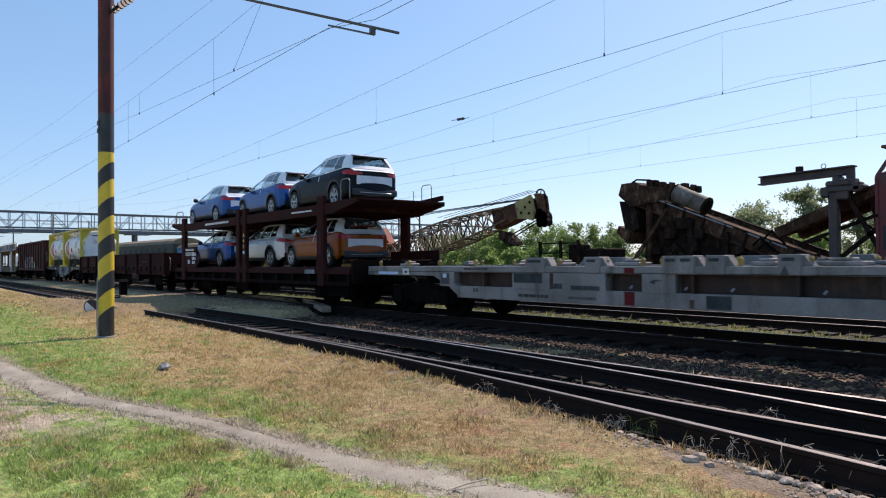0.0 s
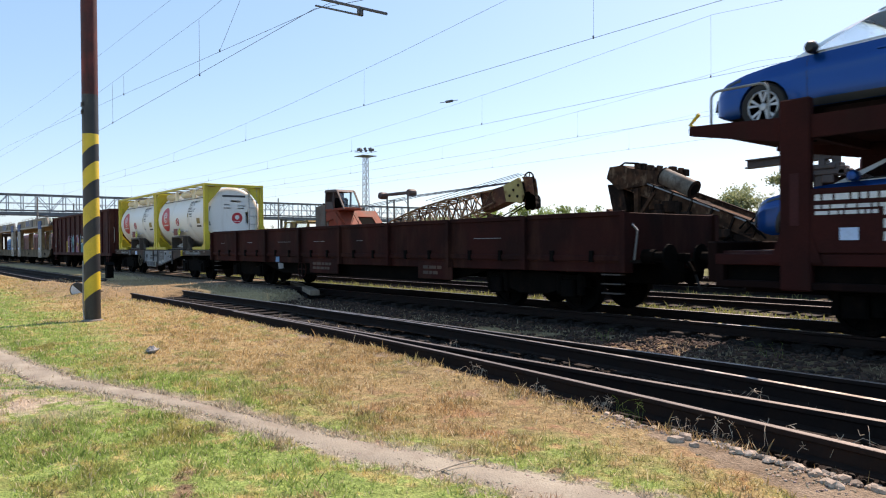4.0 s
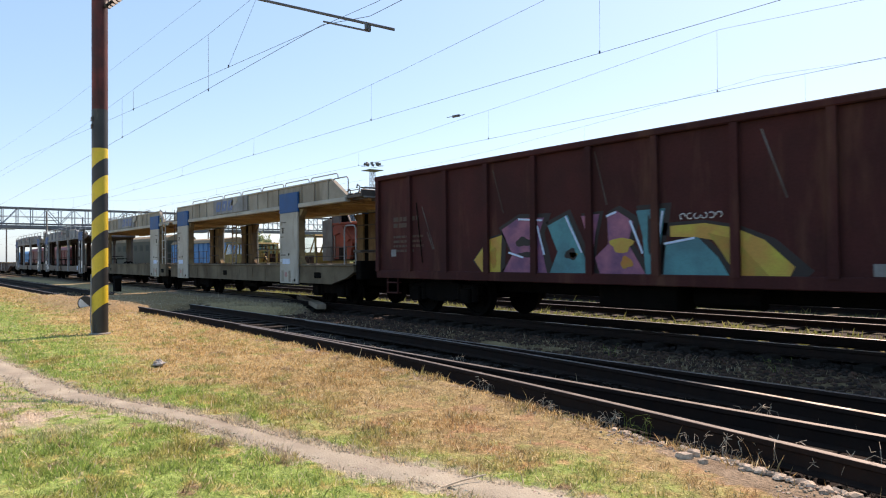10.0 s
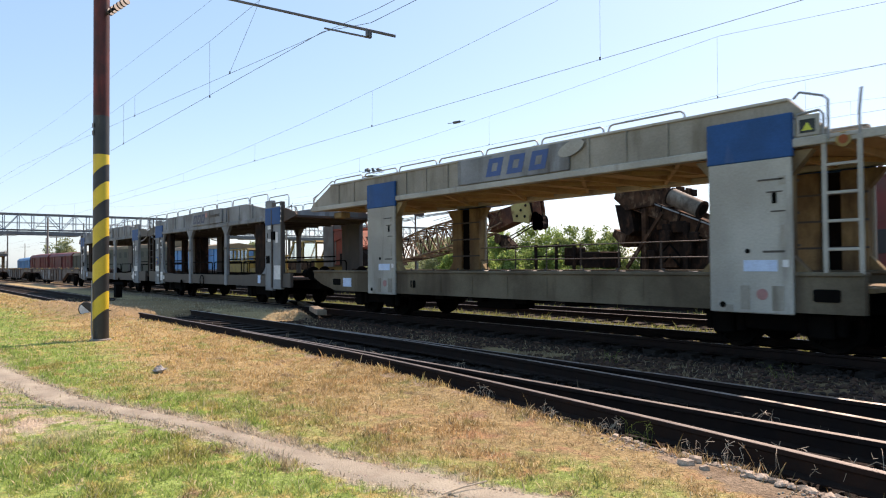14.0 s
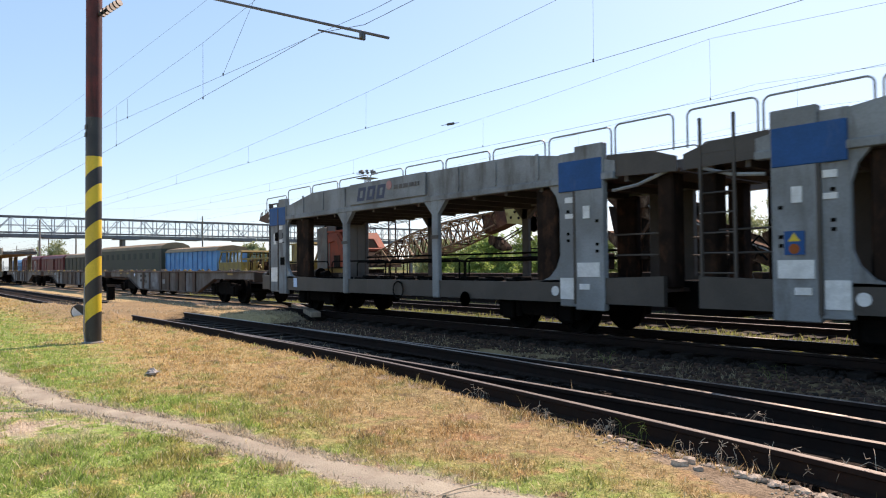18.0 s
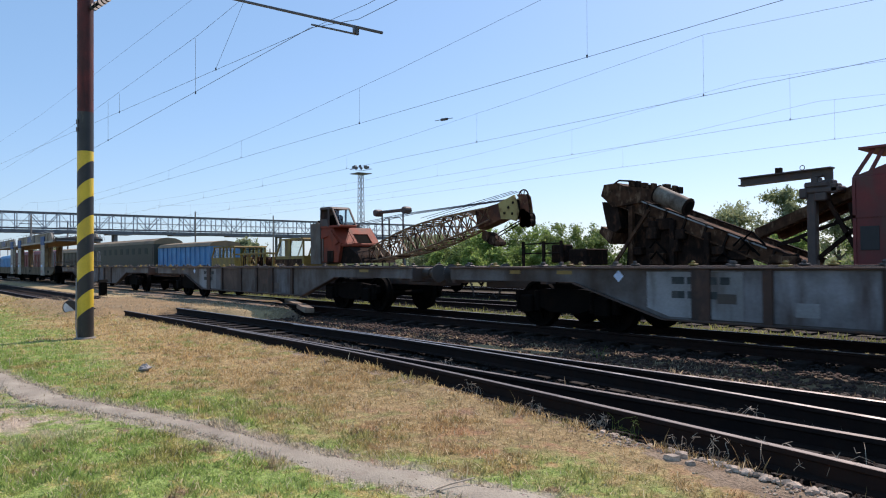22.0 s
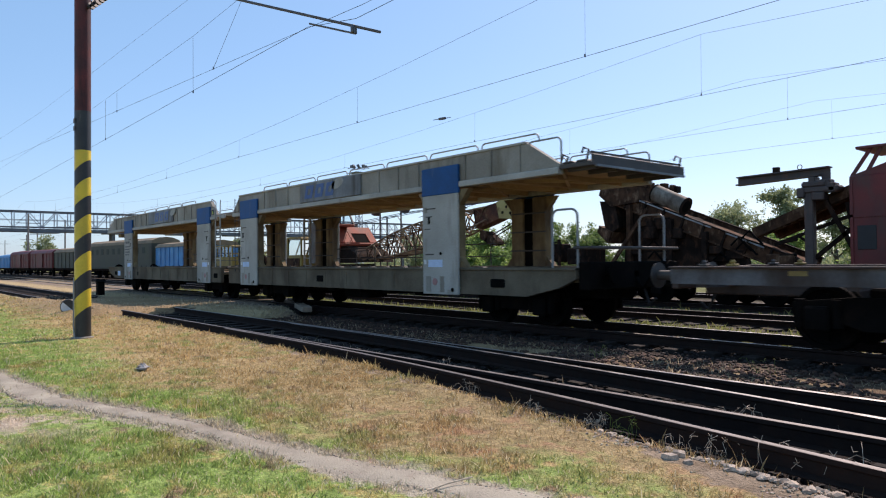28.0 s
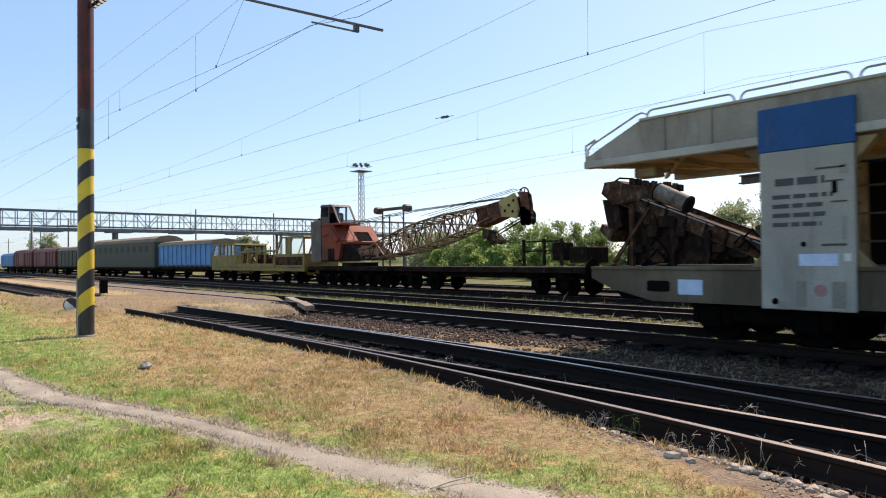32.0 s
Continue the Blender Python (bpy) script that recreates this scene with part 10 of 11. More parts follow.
for x0, x1, mat, lab, cat in ((-98.0, -86.0, M_COACH, "dark green covered goods wagon", "covered wagon"), (-109.0, -98.8, M_MACHRED, "dark red covered goods wagon with round roof", "covered wagon"),
                              (-119.5, -109.8, M_MACHRED, "faded red covered goods wagon", "covered wagon"), (-127.5, -120.2, M_WAGBLUE, "small blue shunting engine", "locomotive")):
    t = parked("covered_wagon" if cat != "locomotive" else "shunting_engine", lab, x0, x1, cat)
    hf = (x1 - x0) / 2
    gear(t, hf, (-hf + 1.6, hf - 1.6), 1.15)
    g = G()
    g.box(-hf, hf, -1.35, 1.35, 1.1, 3.1 if cat != "locomotive" else 2.7, 0.03)
    b = part("body", g, mat, t)
    for k in range(9):
        x = -hf + 0.1 + k * (2 * hf - 0.2) / 8
        g = G()
        g.box(x - 0.05, x + 0.05, -1.4, -1.35, 1.15, 3.0 if cat != "locomotive" else 2.6)
        part("side_post", g, mat, b)
    g = G()
    rz = 3.1 if cat != "locomotive" else 2.7
    g.prism([(-1.45, rz - 0.05), (-1.1, rz + 0.3), (0, rz + 0.5), (1.1, rz + 0.3), (1.45, rz - 0.05)], "x", -hf - 0.05, hf + 0.05)
    part("roof", g, M_ROOF if mat is M_COACH else mat, t)
    if cat == "covered_wagon" or mat is M_MACHRED:
        g = G()
        g.box(-1.0, 1.0, -1.46, -1.4, 1.2, 3.0, 0.01)
        part("sliding_door", g, mat, b)

# ---- footbridge across the yard
BX = -135.0
fb = thing("footbridge", "long grey steel truss footbridge across the yard", "bridge", (BX, 0, -0.3))
zb, zt = 7.35, 10.6
for side, x in ((0, 0.0), (1, -2.4)):
    for nm, z0, z1, m in (("lower_chord", zb - 0.15, zb + 0.3, M_STEEL), ("deck_edge", zb + 0.62, zb + 0.78, M_STEEL), ("top_chord", zt, zt + 0.26, M_STEEL), ("middle_rail", 9.25, 9.33, M_BRIDGELT)):
        g = G()
        g.box(x - 0.12, x + 0.12, -30, 130, z0, z1, 0.02)
        part(nm, g, m, fb)
    for k in range(73):
        y = -28 + k * 2.15
        g = G()
        g.box(x - 0.07, x + 0.07, y - 0.07, y + 0.07, zb, zt)
        part("truss_post", g, M_BRIDGELT, fb)
        if k < 72 and k % 4 in (0, 3):
            g = G()
            a, b = (zb + 0.7, zt) if k % 4 == 0 else (zt, zb + 0.7)
            g.beam((x, y, a), (x, y + 2.15, b), 0.09, 0.11)
            part("truss_diagonal", g, M_BRIDGELT, fb)
        if k < 72 and k % 4 in (1, 2) and side == 0:
            g = G()
            a, b = (zt, zb + 0.7) if k % 4 == 1 else (zb + 0.7, zt)
            g.beam((x, y, a), (x, y + 2.15, b), 0.06, 0.07)
            part("truss_diagonal", g, M_BRIDGELT, fb)
g = G()
g.box(-2.4, 0.0, -30, 130, zb + 0.3, zb + 0.42)
part("deck", g, M_STEEL, fb)
for k in range(13):
    y = -24 + k * 11.5
    g = G()
    g.box(-2.6, 0.4, y, y + 4.2, zb - 0.32, zb - 0.12, 0.02)
    part("smoke_plate", g, M_STEEL, fb, "hanging plate under the deck")
for y in (-12.0, 35.0, 68.0, 103.0):
    g = G()
    for x in (-2.2, -0.2):
        g.box(x - 0.15, x + 0.15, y - 0.25, y + 0.25, 0.0, zb, 0.02)
    for z in (2.0, 4.5):
        g.beam((-2.2, y, z), (-0.2, y, z + 2.0), 0.1, 0.1)
    part("pier", g, M_STEEL, fb)

# ---- floodlight tower
ft = thing("floodlight_tower", "slender lattice steel floodlight tower", "light tower", (-122.0, 80.0, -0.5))
tz = 20.5
for q in range(4):
    a, b = ((-1, -1), (1, -1), (1, 1), (-1, 1))[q]
    g = G()
    g.beam((a * 0.62, b * 0.62, 0), (a * 0.40, b * 0.40, tz), 0.11, 0.11)
    part("tower_leg", g, M_BRIDGELT, ft)
for k in range(16):
    z0, z1 = tz * k / 16, tz * (k + 1) / 16
    w0, w1 = 0.62 - 0.22 * k / 16, 0.62 - 0.22 * (k + 1) / 16
    g = G()
    for q in range(4):
        (a, b), (c, e) = (((-1, -1), (1, -1)), ((1, -1), (1, 1)), ((1, 1), (-1, 1)), ((-1, 1), (-1, -1)))[q]
        g.beam((a * w0, b * w0, z0), (c * w1, e * w1, z1), 0.045, 0.045)
        g.beam((c * w0, e * w0, z0), (a * w1, b * w1, z1), 0.045, 0.045)
    part("lattice_panel", g, M_BRIDGELT, ft)
g = G()
g.box(-1.7, 1.7, -1.7, 1.7, tz, tz + 0.12)
for a in (-1.7, 1.7):
    g.box(a - 0.04, a + 0.04, -1.7, 1.7, tz + 1.0, tz + 1.06)
    g.box(-1.7, 1.7, a - 0.04, a + 0.04, tz + 1.0, tz + 1.06)
part("platform", g, M_STEEL, ft)
for k in range(8):
    a = 2 * math.pi * k / 8 + 0.2
    g = G()
    g.box(-0.3, 0.3, -0.25, 0.25, 0, 0.5, 0.05)
    o = part("floodlight", g, M_STEEL, ft)
    o.location = (1.5 * math.cos(a), 1.5 * math.sin(a), tz + 1.2)
    o.rotation_euler = (0.4, 0, a)

# ---- overhead line: masts far down the yard
for x, y, h in ((-260.0, 14.0, 10.0), (-280.0, 26.0, 10.5), (-245.0, 6.0, 9.5), (-300.0, 40.0, 11.0), (-310.0, 20.0, 10.0), (-270.0, 48.0, 10.5), (-128.0, 47.0, 11.6), (-128.0, 62.8, 11.4), (-150.0, 30.0, 10.5), (-190.0, 32.0, 10.5), (-230.0, 36.0, 10.5), (-120.0, 19.0, 9.5), (-170.0, 19.5, 10.0), (-205.0, 20.0, 10.5)):
    mt = thing("catenary_mast", "plain grey overhead line mast", "mast", (x, y, -0.5), "far overhead line masts")
    g = G()
    g.tube([(0, 0, 0), (0, 0, h)], 0.17, 10, 0.12)
    part("pole", g, M_CONCRETE, mt)
    g = G()
    g.beam((0, -1.6, h - 1.4), (0, 1.6, h - 1.4), 0.08, 0.1)
    part("cross_arm", g, M_STEEL, mt)

# ---- the striped mast by the camera and its bracket
MX, MY = -14.98, 3.31
mast = thing("catenary_mast", "overhead line mast with yellow and black hazard stripes, red-brown above", "mast", (MX, MY, -0.17))
R0 = 0.15


def stripe_band(z0, z1, rise, mat, name):
    """A band of the pole between two slanted edges."""
    g = G()
    n = 28
    vs = []
    for e in (z0, z1):
        for k in range(n):
            a = 2 * math.pi * k / n
            vs.append((R0 * math.cos(a), R0 * math.sin(a), e + rise * math.cos(a - 0.9) if e > 0.06 and e < 3.62 else e))
    g.add(vs, [(k, (k + 1) % n, n + (k + 1) % n, n + k) for k in range(n)])
    return part(name, g, mat, mast, "", True)


edges = [0.0, 0.50, 0.86, 1.22, 1.60, 1.96, 2.33, 2.70, 3.06, 3.40, 3.72]
for k in range(len(edges) - 1):
    stripe_band(edges[k], edges[k + 1], 0.13, M_MASTYEL if k % 2 else M_MASTBLK, "hazard_stripe")
g = G()
g.tube([(0, 0, 3.72), (0, 0, 4.5)], R0, 28)
part("black_band", g, M_MASTBLK, mast, "", True)
g = G()
g.tube([(0, 0, 4.5), (0, 0, 6.4), (0, 0, 8.6)], R0 * 0.99, 28)
part("upper_pole", g, M_MAST, mast, "faded red-brown upper pole", True)
bars(-0.07, 0.07, 4.05, 4.35, -R0 - 0.001, 2, M_FLATGREY, mast, "marking", 0.6, 77)
g = G()
g.tube([(0.1, -R0 - 0.02, 0.0), (0.05, -R0 - 0.03, 0.25), (0.02, -R0 - 0.02, 0.9), (0.0, -R0 - 0.01, 1.2)], 0.012, 6)
part("earth_wire", g, M_TUBE, mast)
g = G()
g.lathe([(-0.06, R0 + 0.07), (0.02, R0 + 0.05), (0.04, R0)], (0, 0, 0), "z", 20)
part("footing", g, M_CONCRETE, mast)
# bracket: insulator, tube to the near contact wire
g = G()
a, b = Vector((0.12, 0.08, 7.42)), Vector((6.03, 2.99, 5.14))
g.tube([a, b], 0.024, 8)
part("bracket_tube", g, M_WIRE, mast, "dark steel bracket tube")
g = G()
dd = (b - a).normalized()
g.tube([(0.0, 0.0, 6.52), (0.35, 0.17, 6.65)], 0.03, 6)
for k in range(6):
    c = Vector((0.2, 0.1, 6.58)).lerp(Vector((0.62, 0.3, 6.72)), k / 5)
    g.tube([c, c + Vector((0.03, 0.015, 0.01))], 0.075, 10)
part("insulator", g, M_TRIM, mast, "dark ribbed insulator")
g = G()
p0 = a.lerp(b, 0.88)
g.tube([a.lerp(b, 0.93) + Vector((0, 0, -0.02)), a.lerp(b, 0.93) + Vector((0, 0, -0.12))], 0.03, 6)
g.tube([a.lerp(b, 0.93) + Vector((0, 0, -0.12)), Vector((4.45, 2.6, 5.62))], 0.018, 6)
g.box(5.55, 5.62, 2.73, 2.79, 5.2, 5.33, 0.01)
part("steady_arm", g, M_WIRE, mast)

# ---- wires


def wire(name, label, pts, r, sag=0.0):
    """A wire through points, each span sagging a little."""
    g = G()
    path = []
    for (p, q) in zip(pts, pts[1:]):
        p, q = Vector(p), Vector(q)
        n = 10
        for k in range(n):
            f = k / n
            c = p.lerp(q, f)
            c.z -= 4 * sag * f * (1 - f)
            path.append(c)
    path.append(Vector(pts[-1]))
    g.tube(path, r, 5)
    return tagged(part(name, g, M_WIRE), label, "wire")


def line(y, zc, x_mid, droppers, r=0.005):
    """Contact wire with its messenger and droppers over a track."""
    top = lambda x: zc + 0.38 + 0.00125 * (((x - x_mid + 31.0) % 62.0) - 31.0) ** 2
    wire("contact_wire", "thin dark contact wire over the track", [(-320, y, zc), (-160, y, zc - 0.02), (-40, y, zc), (60, y, zc)], r)
    xs = [x_mid - 31 - 62 * 4 + k * 6.2 for k in range(70)]
    g = G()
    g.tube([(x, y + 0.02, top(x)) for x in xs if x < 70], r * 0.8, 5)
    tagged(part("messenger_wire", g, M_WIRE), "thin messenger wire sagging between masts", "wire")
    for x in droppers:
        g = G()
        g.tube([(x, y + 0.01, zc), (x, y + 0.02, top(x))], r * 0.6, 4)
        g.box(x - 0.013, x + 0.013, y - 0.012, y + 0.012, zc - 0.01, zc + 0.05)
        tagged(part("dropper_wire", g, M_WIRE), "thin hanging dropper wire", "wire", "droppers")


line(11.01, 5.36, -40.0, [-8.55 - 8.3 * k for k in range(-2, 12)])
line(16.4, 5.48, -40.0, [-9.05 - 8.55 * k for k in range(-2, 9)])
line(22.9, 5.78, -42.0, [-9.65 - 9.0 * k for k in range(-2, 8)])
line(28.6, 5.88, -42.0, [-10.4 - 9.7 * k for k in range(-2, 7)])
wire("contact_wire", "contact wire over the near track, held by the striped mast", [(60, 6.6, 5.36), (-9.5, 6.2, 5.32), (-10.57, 5.9, 5.40), (-36.0, 5.9, 5.2), (-130.0, 6.3, 5.2)], 0.005)
wire("contact_wire", "second wire rising from the near bracket", [(60, 7.0, 5.36), (-8.98, 6.0, 5.36), (-14.8, 5.9, 5.6), (-46.4, 5.9, 7.2), (-75.0, 5.9, 7.9)], 0.0042)
wire("messenger_wire", "messenger wire over the near track", [(-9.0, 5.9, 6.95), (-15.9, 5.9, 6.65), (-28.8, 5.9, 6.55), (-44.0, 5.9, 6.75), (-75.0, 5.9, 7.6)], 0.0035)
wire("feeder_wire", "feeder wire high beside the track", [(5.0, 7.2, 8.8), (-20.1, 7.2, 9.0), (-42.4, 7.2, 9.5), (-75.0, 7.2, 10.9)], 0.0035)
for x, z0, z1 in ((-16.03, 5.33, 6.62), (-23.7, 5.3, 6.56), (-14.8, 5.62, 8.9), (-22.4, 5.98, 6.55)):
    g = G()
    y1 = 7.2 if z1 > 8 else 5.9
    g.tube([(x, 5.9, z0), (x, y1, z1)], 0.004, 4)
    g.box(x - 0.013, x + 0.013, 5.888, 5.912, z0 - 0.03, z0 + 0.03)
    tagged(part("dropper_wire", g, M_WIRE), "thin hanging dropper wire", "wire", "droppers")
g = G()
g.tube([(-19.55, 16.42, 6.60), (-19.2, 16.42, 6.58)], 0.05, 8)
g.tube([(-19.9, 16.42, 6.62), (-18.9, 16.42, 6.56)], 0.012, 6)
tagged(part("wire_insulator", g, M_WIRE), "small dark insulator in the wire", "insulator")


# ---- trees and bushes behind the yard
def leaf_material(name, a, b):
    m = bpy.data.materials.new(name)
    m.use_nodes = True
    n, ln = m.node_tree.nodes, m.node_tree.links
    bs = n["Principled BSDF"]
    gi = n.new("ShaderNodeNewGeometry")
    r = n.new("ShaderNodeValToRGB")
    r.color_ramp.elements[0].color, r.color_ramp.elements[1].color = (*a, 1), (*b, 1)
    ln.new(gi.outputs["Random Per Island"], r.inputs["Fac"])
    ln.new(r.outputs["Color"], bs.inputs["Base Color"])
    bs.inputs["Roughness"].default_value = 0.6
    tr = n.new("ShaderNodeBsdfTranslucent")
    ln.new(r.outputs["Color"], tr.inputs["Color"])
    mx = n.new("ShaderNodeMixShader")
    mx.inputs[0].default_value = 0.55
    ln.new(bs.outputs[0], mx.inputs[1])
    ln.new(tr.outputs[0], mx.inputs[2])
    ln.new(mx.outputs[0], n["Material Output"].inputs["Surface"])
    return m


M_LEAF = leaf_material("mid_green_leaves", (0.085, 0.14, 0.04), (0.25, 0.33, 0.10))
M_LEAF2 = leaf_material("light_green_leaves", (0.12, 0.20, 0.045), (0.34, 0.46, 0.14))
M_LEAF3 = leaf_material("grey_green_leaves", (0.16, 0.20, 0.10), (0.34, 0.38, 0.20))


def leaves(name, clumps, count, size, mat, seed, parent=None):
    """Many small tilted leaves scattered about uneven clumps (x, y, z and three radii)."""
    rs = np.random.RandomState(seed)
    C = np.array(clumps)
    w = C[:, 3] * C[:, 4] * C[:, 5]
    B = C[rs.choice(len(C), count, p=w / w.sum())]
    d = rs.normal(size=(count, 3)) * 0.55
    c = B[:, :3] + d * B[:, 3:6]
    c[:, 2] = np.maximum(c[:, 2], 0.05)
    a = rs.normal(size=(count, 3))
    a /= np.linalg.norm(a, axis=1)[:, None]
    b = np.cross(a, rs.normal(size=(count, 3)))
    b /= np.linalg.norm(b, axis=1)[:, None]
    s = size * rs.uniform(0.5, 1.4, count)[:, None]
    v = np.stack([c - a * s, c + b * s * 0.5, c + a * s, c - b * s * 0.5], 1).reshape(-1, 3)
    me = bpy.data.meshes.new(name)
    me.vertices.add(4 * count)
    me.vertices.foreach_set("co", v.astype(np.float32).ravel())
    me.loops.add(4 * count)
    me.loops.foreach_set("vertex_index", np.arange(4 * count, dtype=np.int32))
    me.polygons.add(count)
    me.polygons.foreach_set("loop_start", np.arange(0, 4 * count, 4, dtype=np.int32))
    me.update(calc_edges=True)
    me.validate()
    me.materials.append(mat)
    ob = new(name, me)
    if parent is not None:
        ob.parent = parent
    return ob


def tree(x, y, h, w, mat, seed, count=5200, label="leafy green tree behind the yard", name="tree", size=0.13):
    rnd = random.Random(seed)
    t = thing(name, label, name, (x, y, -0.5), "trees and bushes behind the yard")
    g = G()
    th = h * 0.45
    g.tube([(0, 0, 0), (0.1, 0.05, th * 0.5), (0.0, 0.1, th)], 0.03 * h, 8, 0.016 * h)
    clumps = []
    low = 0.16 if name == "bush" else 0.34
    for k in range(11):
        a = 2 * math.pi * (k * 0.382) + rnd.uniform(-0.4, 0.4)
        q = rnd.uniform(0.25, 0.95) * w * 0.62
        z = h * (low + (0.92 - low) * rnd.random())
        q *= 1.1 - 0.75 * max(0.0, z / h - 0.45)
        tip = Vector((q * math.cos(a), q * math.sin(a), z))
        root = Vector((0.0, 0.1, min(th * 0.8, z * 0.6)))
        g.tube([root, root.lerp(tip, 0.5) + Vector((0, 0, 0.06 * h)), tip], 0.011 * h, 5, 0.003 * h)
        for e in range(8):
            c = root.lerp(tip, rnd.uniform(0.55, 1.1)) + Vector((rnd.gauss(0, 0.2), rnd.gauss(0, 0.2), rnd.gauss(0.02, 0.13))) * w * 0.85
            r = w * rnd.uniform(0.07, 0.19)
            clumps.append((c.x, c.y, max(c.z, r * 0.5), r, r, r * rnd.uniform(0.6, 1.0)))
    for e in range(7):
        clumps.append((rnd.gauss(0, 0.14) * w, rnd.gauss(0, 0.14) * w, h * rnd.uniform(0.82, 0.98), w * 0.11, w * 0.11, w * 0.1))
    part("trunk", g, M_BARK, t, "", True)
    leaves("crown", clumps, count, size, mat, seed, t)
    return t


tree(-25.7, 60.0, 7.9, 3.1, M_LEAF3, 1, 8500)
tree(-22.5, 62.0, 7.2, 3.2, M_LEAF3, 2, 4500)
tree(-29.8, 60.0, 6.3, 4.3, M_LEAF3, 3, 10500)
tree(-34.5, 64.0, 5.6, 3.8, M_LEAF3, 4, 4500)
for k, (x, y, h, w, m) in enumerate(((-38.0, 45.0, 4.4, 2.8, M_LEAF), (-41.0, 46.0, 4.6, 3.0, M_LEAF2), (-44.5, 47.0, 4.9, 3.2, M_LEAF), (-35.2, 46.0, 4.3, 2.8, M_LEAF), (-47.5, 46.0, 4.3, 2.8, M_LEAF2),
                                     (-50.5, 47.0, 3.8, 3.2, M_LEAF), (-54.0, 48.0, 3.4, 3.2, M_LEAF), (-57.5, 48.0, 3.6, 3.0, M_LEAF), (-46.0, 42.0, 2.6, 1.9, M_LEAF2), (-42.0, 41.5, 2.4, 1.8, M_LEAF2),
                                     (-49.5, 41.0, 2.2, 1.7, M_LEAF2), (-32.0, 47.0, 4.0, 2.8, M_LEAF), (-29.0, 48.0, 3.7, 2.6, M_LEAF2), (-25.0, 48.0, 3.4, 2.6, M_LEAF), (-20.0, 47.0, 3.3, 2.6, M_LEAF2),
                                     (-15.0, 47.0, 3.4, 2.6, M_LEAF), (-62.0, 50.0, 4.2, 3.2, M_LEAF3), (-66.0, 52.0, 4.6, 3.0, M_LEAF3), (-36.5, 40.5, 2.1, 1.6, M_LEAF2))):
    tree(x, y, h + 0.5, w, m, 20 + k, 7500, "dense green bush beside the yard", "bush", 0.105)
for k, (x, y, h, w) in enumerate(((-96.0, 42.0, 5.2, 3.6), (-91.0, 42.0, 4.6, 3.2), (-170.0, 30.0, 8.0, 5.0), (-120.0, 100.0, 8.0, 5.0), (-105.0, 95.0, 7.5, 5.0), (-88.0, 84.0, 7.0, 4.5))):
    tree(x, y, h, w, M_LEAF3, 60 + k, 3600, "distant grey-green leafy tree", "tree", 0.24)
# a far belt of scrub along the horizon
rs = random.Random(5)
belt = []
for k in range(190):
    f = k / 190
    x = -420 + 470 * f + rs.uniform(-2, 2)
    y = 120 + rs.uniform(-8, 18) + 40 * math.sin(f * 5)
    h = rs.uniform(2.0, 4.2)
    belt.append((x, y, h * 0.5 - 0.4, rs.uniform(2.5, 4.5), 2.5, h * 0.6))
sc = leaves("far_scrub", belt, 60000, 0.3, M_LEAF3, 88)
tagged(sc, "far belt of green scrub along the horizon", "scrub", kind="stuff")


# ---- grass blades, weeds, stones, sleepers and small things beside the track
M_BLADE = ground_material(True)


def blades(name, bands, mat, seed, label, keep):
    """Grass as one mesh of thin bent blades; bands: x0, x1, y0, y1, count, height, width."""
    rs = np.random.RandomState(seed)
    P, Hh, Ww = [], [], []
    for x0, x1, y0, y1, n, h, w in bands:
        xs, ys = rs.uniform(x0, x1, n), rs.uniform(y0, y1, n)
        for x, y in zip(xs.tolist(), ys.tolist()):
            k = keep(x, y)
            if k > 0 and rs.rand() < k:
                P.append((x, y, ground_z(x, y) - 0.006))
                Hh.append(h)
                Ww.append(w)
    P, Hh, Ww = np.array(P), np.array(Hh), np.array(Ww)
    n = len(P)
    a = rs.uniform(0, 2 * np.pi, n)
    clump = np.array([0.75 + 0.75 * noise.noise((p[0] * 3.3, p[1] * 3.3, 9.0)) + 0.55 * noise.noise((p[0] * 9.0, p[1] * 9.0, 3.0)) for p in P.tolist()])
    Hh = Hh * np.clip(clump, 0.35, 1.6) * np.where(rs.rand(n) < 0.04, 1.8, 1.0)
    lean = rs.uniform(0.1, 1.1, n) * Hh
    la = rs.uniform(0, 2 * np.pi, n)
    ht = Hh * rs.uniform(0.4, 1.3, n)
    side = np.stack([np.cos(a), np.sin(a), np.zeros(n)], 1) * (Ww * rs.uniform(0.6, 1.3, n))[:, None]
    off = np.stack([np.cos(la) * lean, np.sin(la) * lean, ht], 1)
    mid = P + off * 0.5 + np.stack([np.zeros(n), np.zeros(n), ht * 0.12], 1)
    v = np.stack([P - side, P + side, mid + side * 0.7, P + off, mid - side * 0.7], 1).reshape(-1, 3)
    me = bpy.data.meshes.new(name)
    me.vertices.add(5 * n)
    me.vertices.foreach_set("co", v.astype(np.float32).ravel())
    me.loops.add(5 * n)
    me.loops.foreach_set("vertex_index", np.arange(5 * n, dtype=np.int32))
    me.polygons.add(n)
    me.polygons.foreach_set("loop_start", np.arange(0, 5 * n, 5, dtype=np.int32))
    me.update(calc_edges=True)
    me.validate()
    me.materials.append(mat)
    return tagged(new(name, me), label, "grass", kind="stuff")


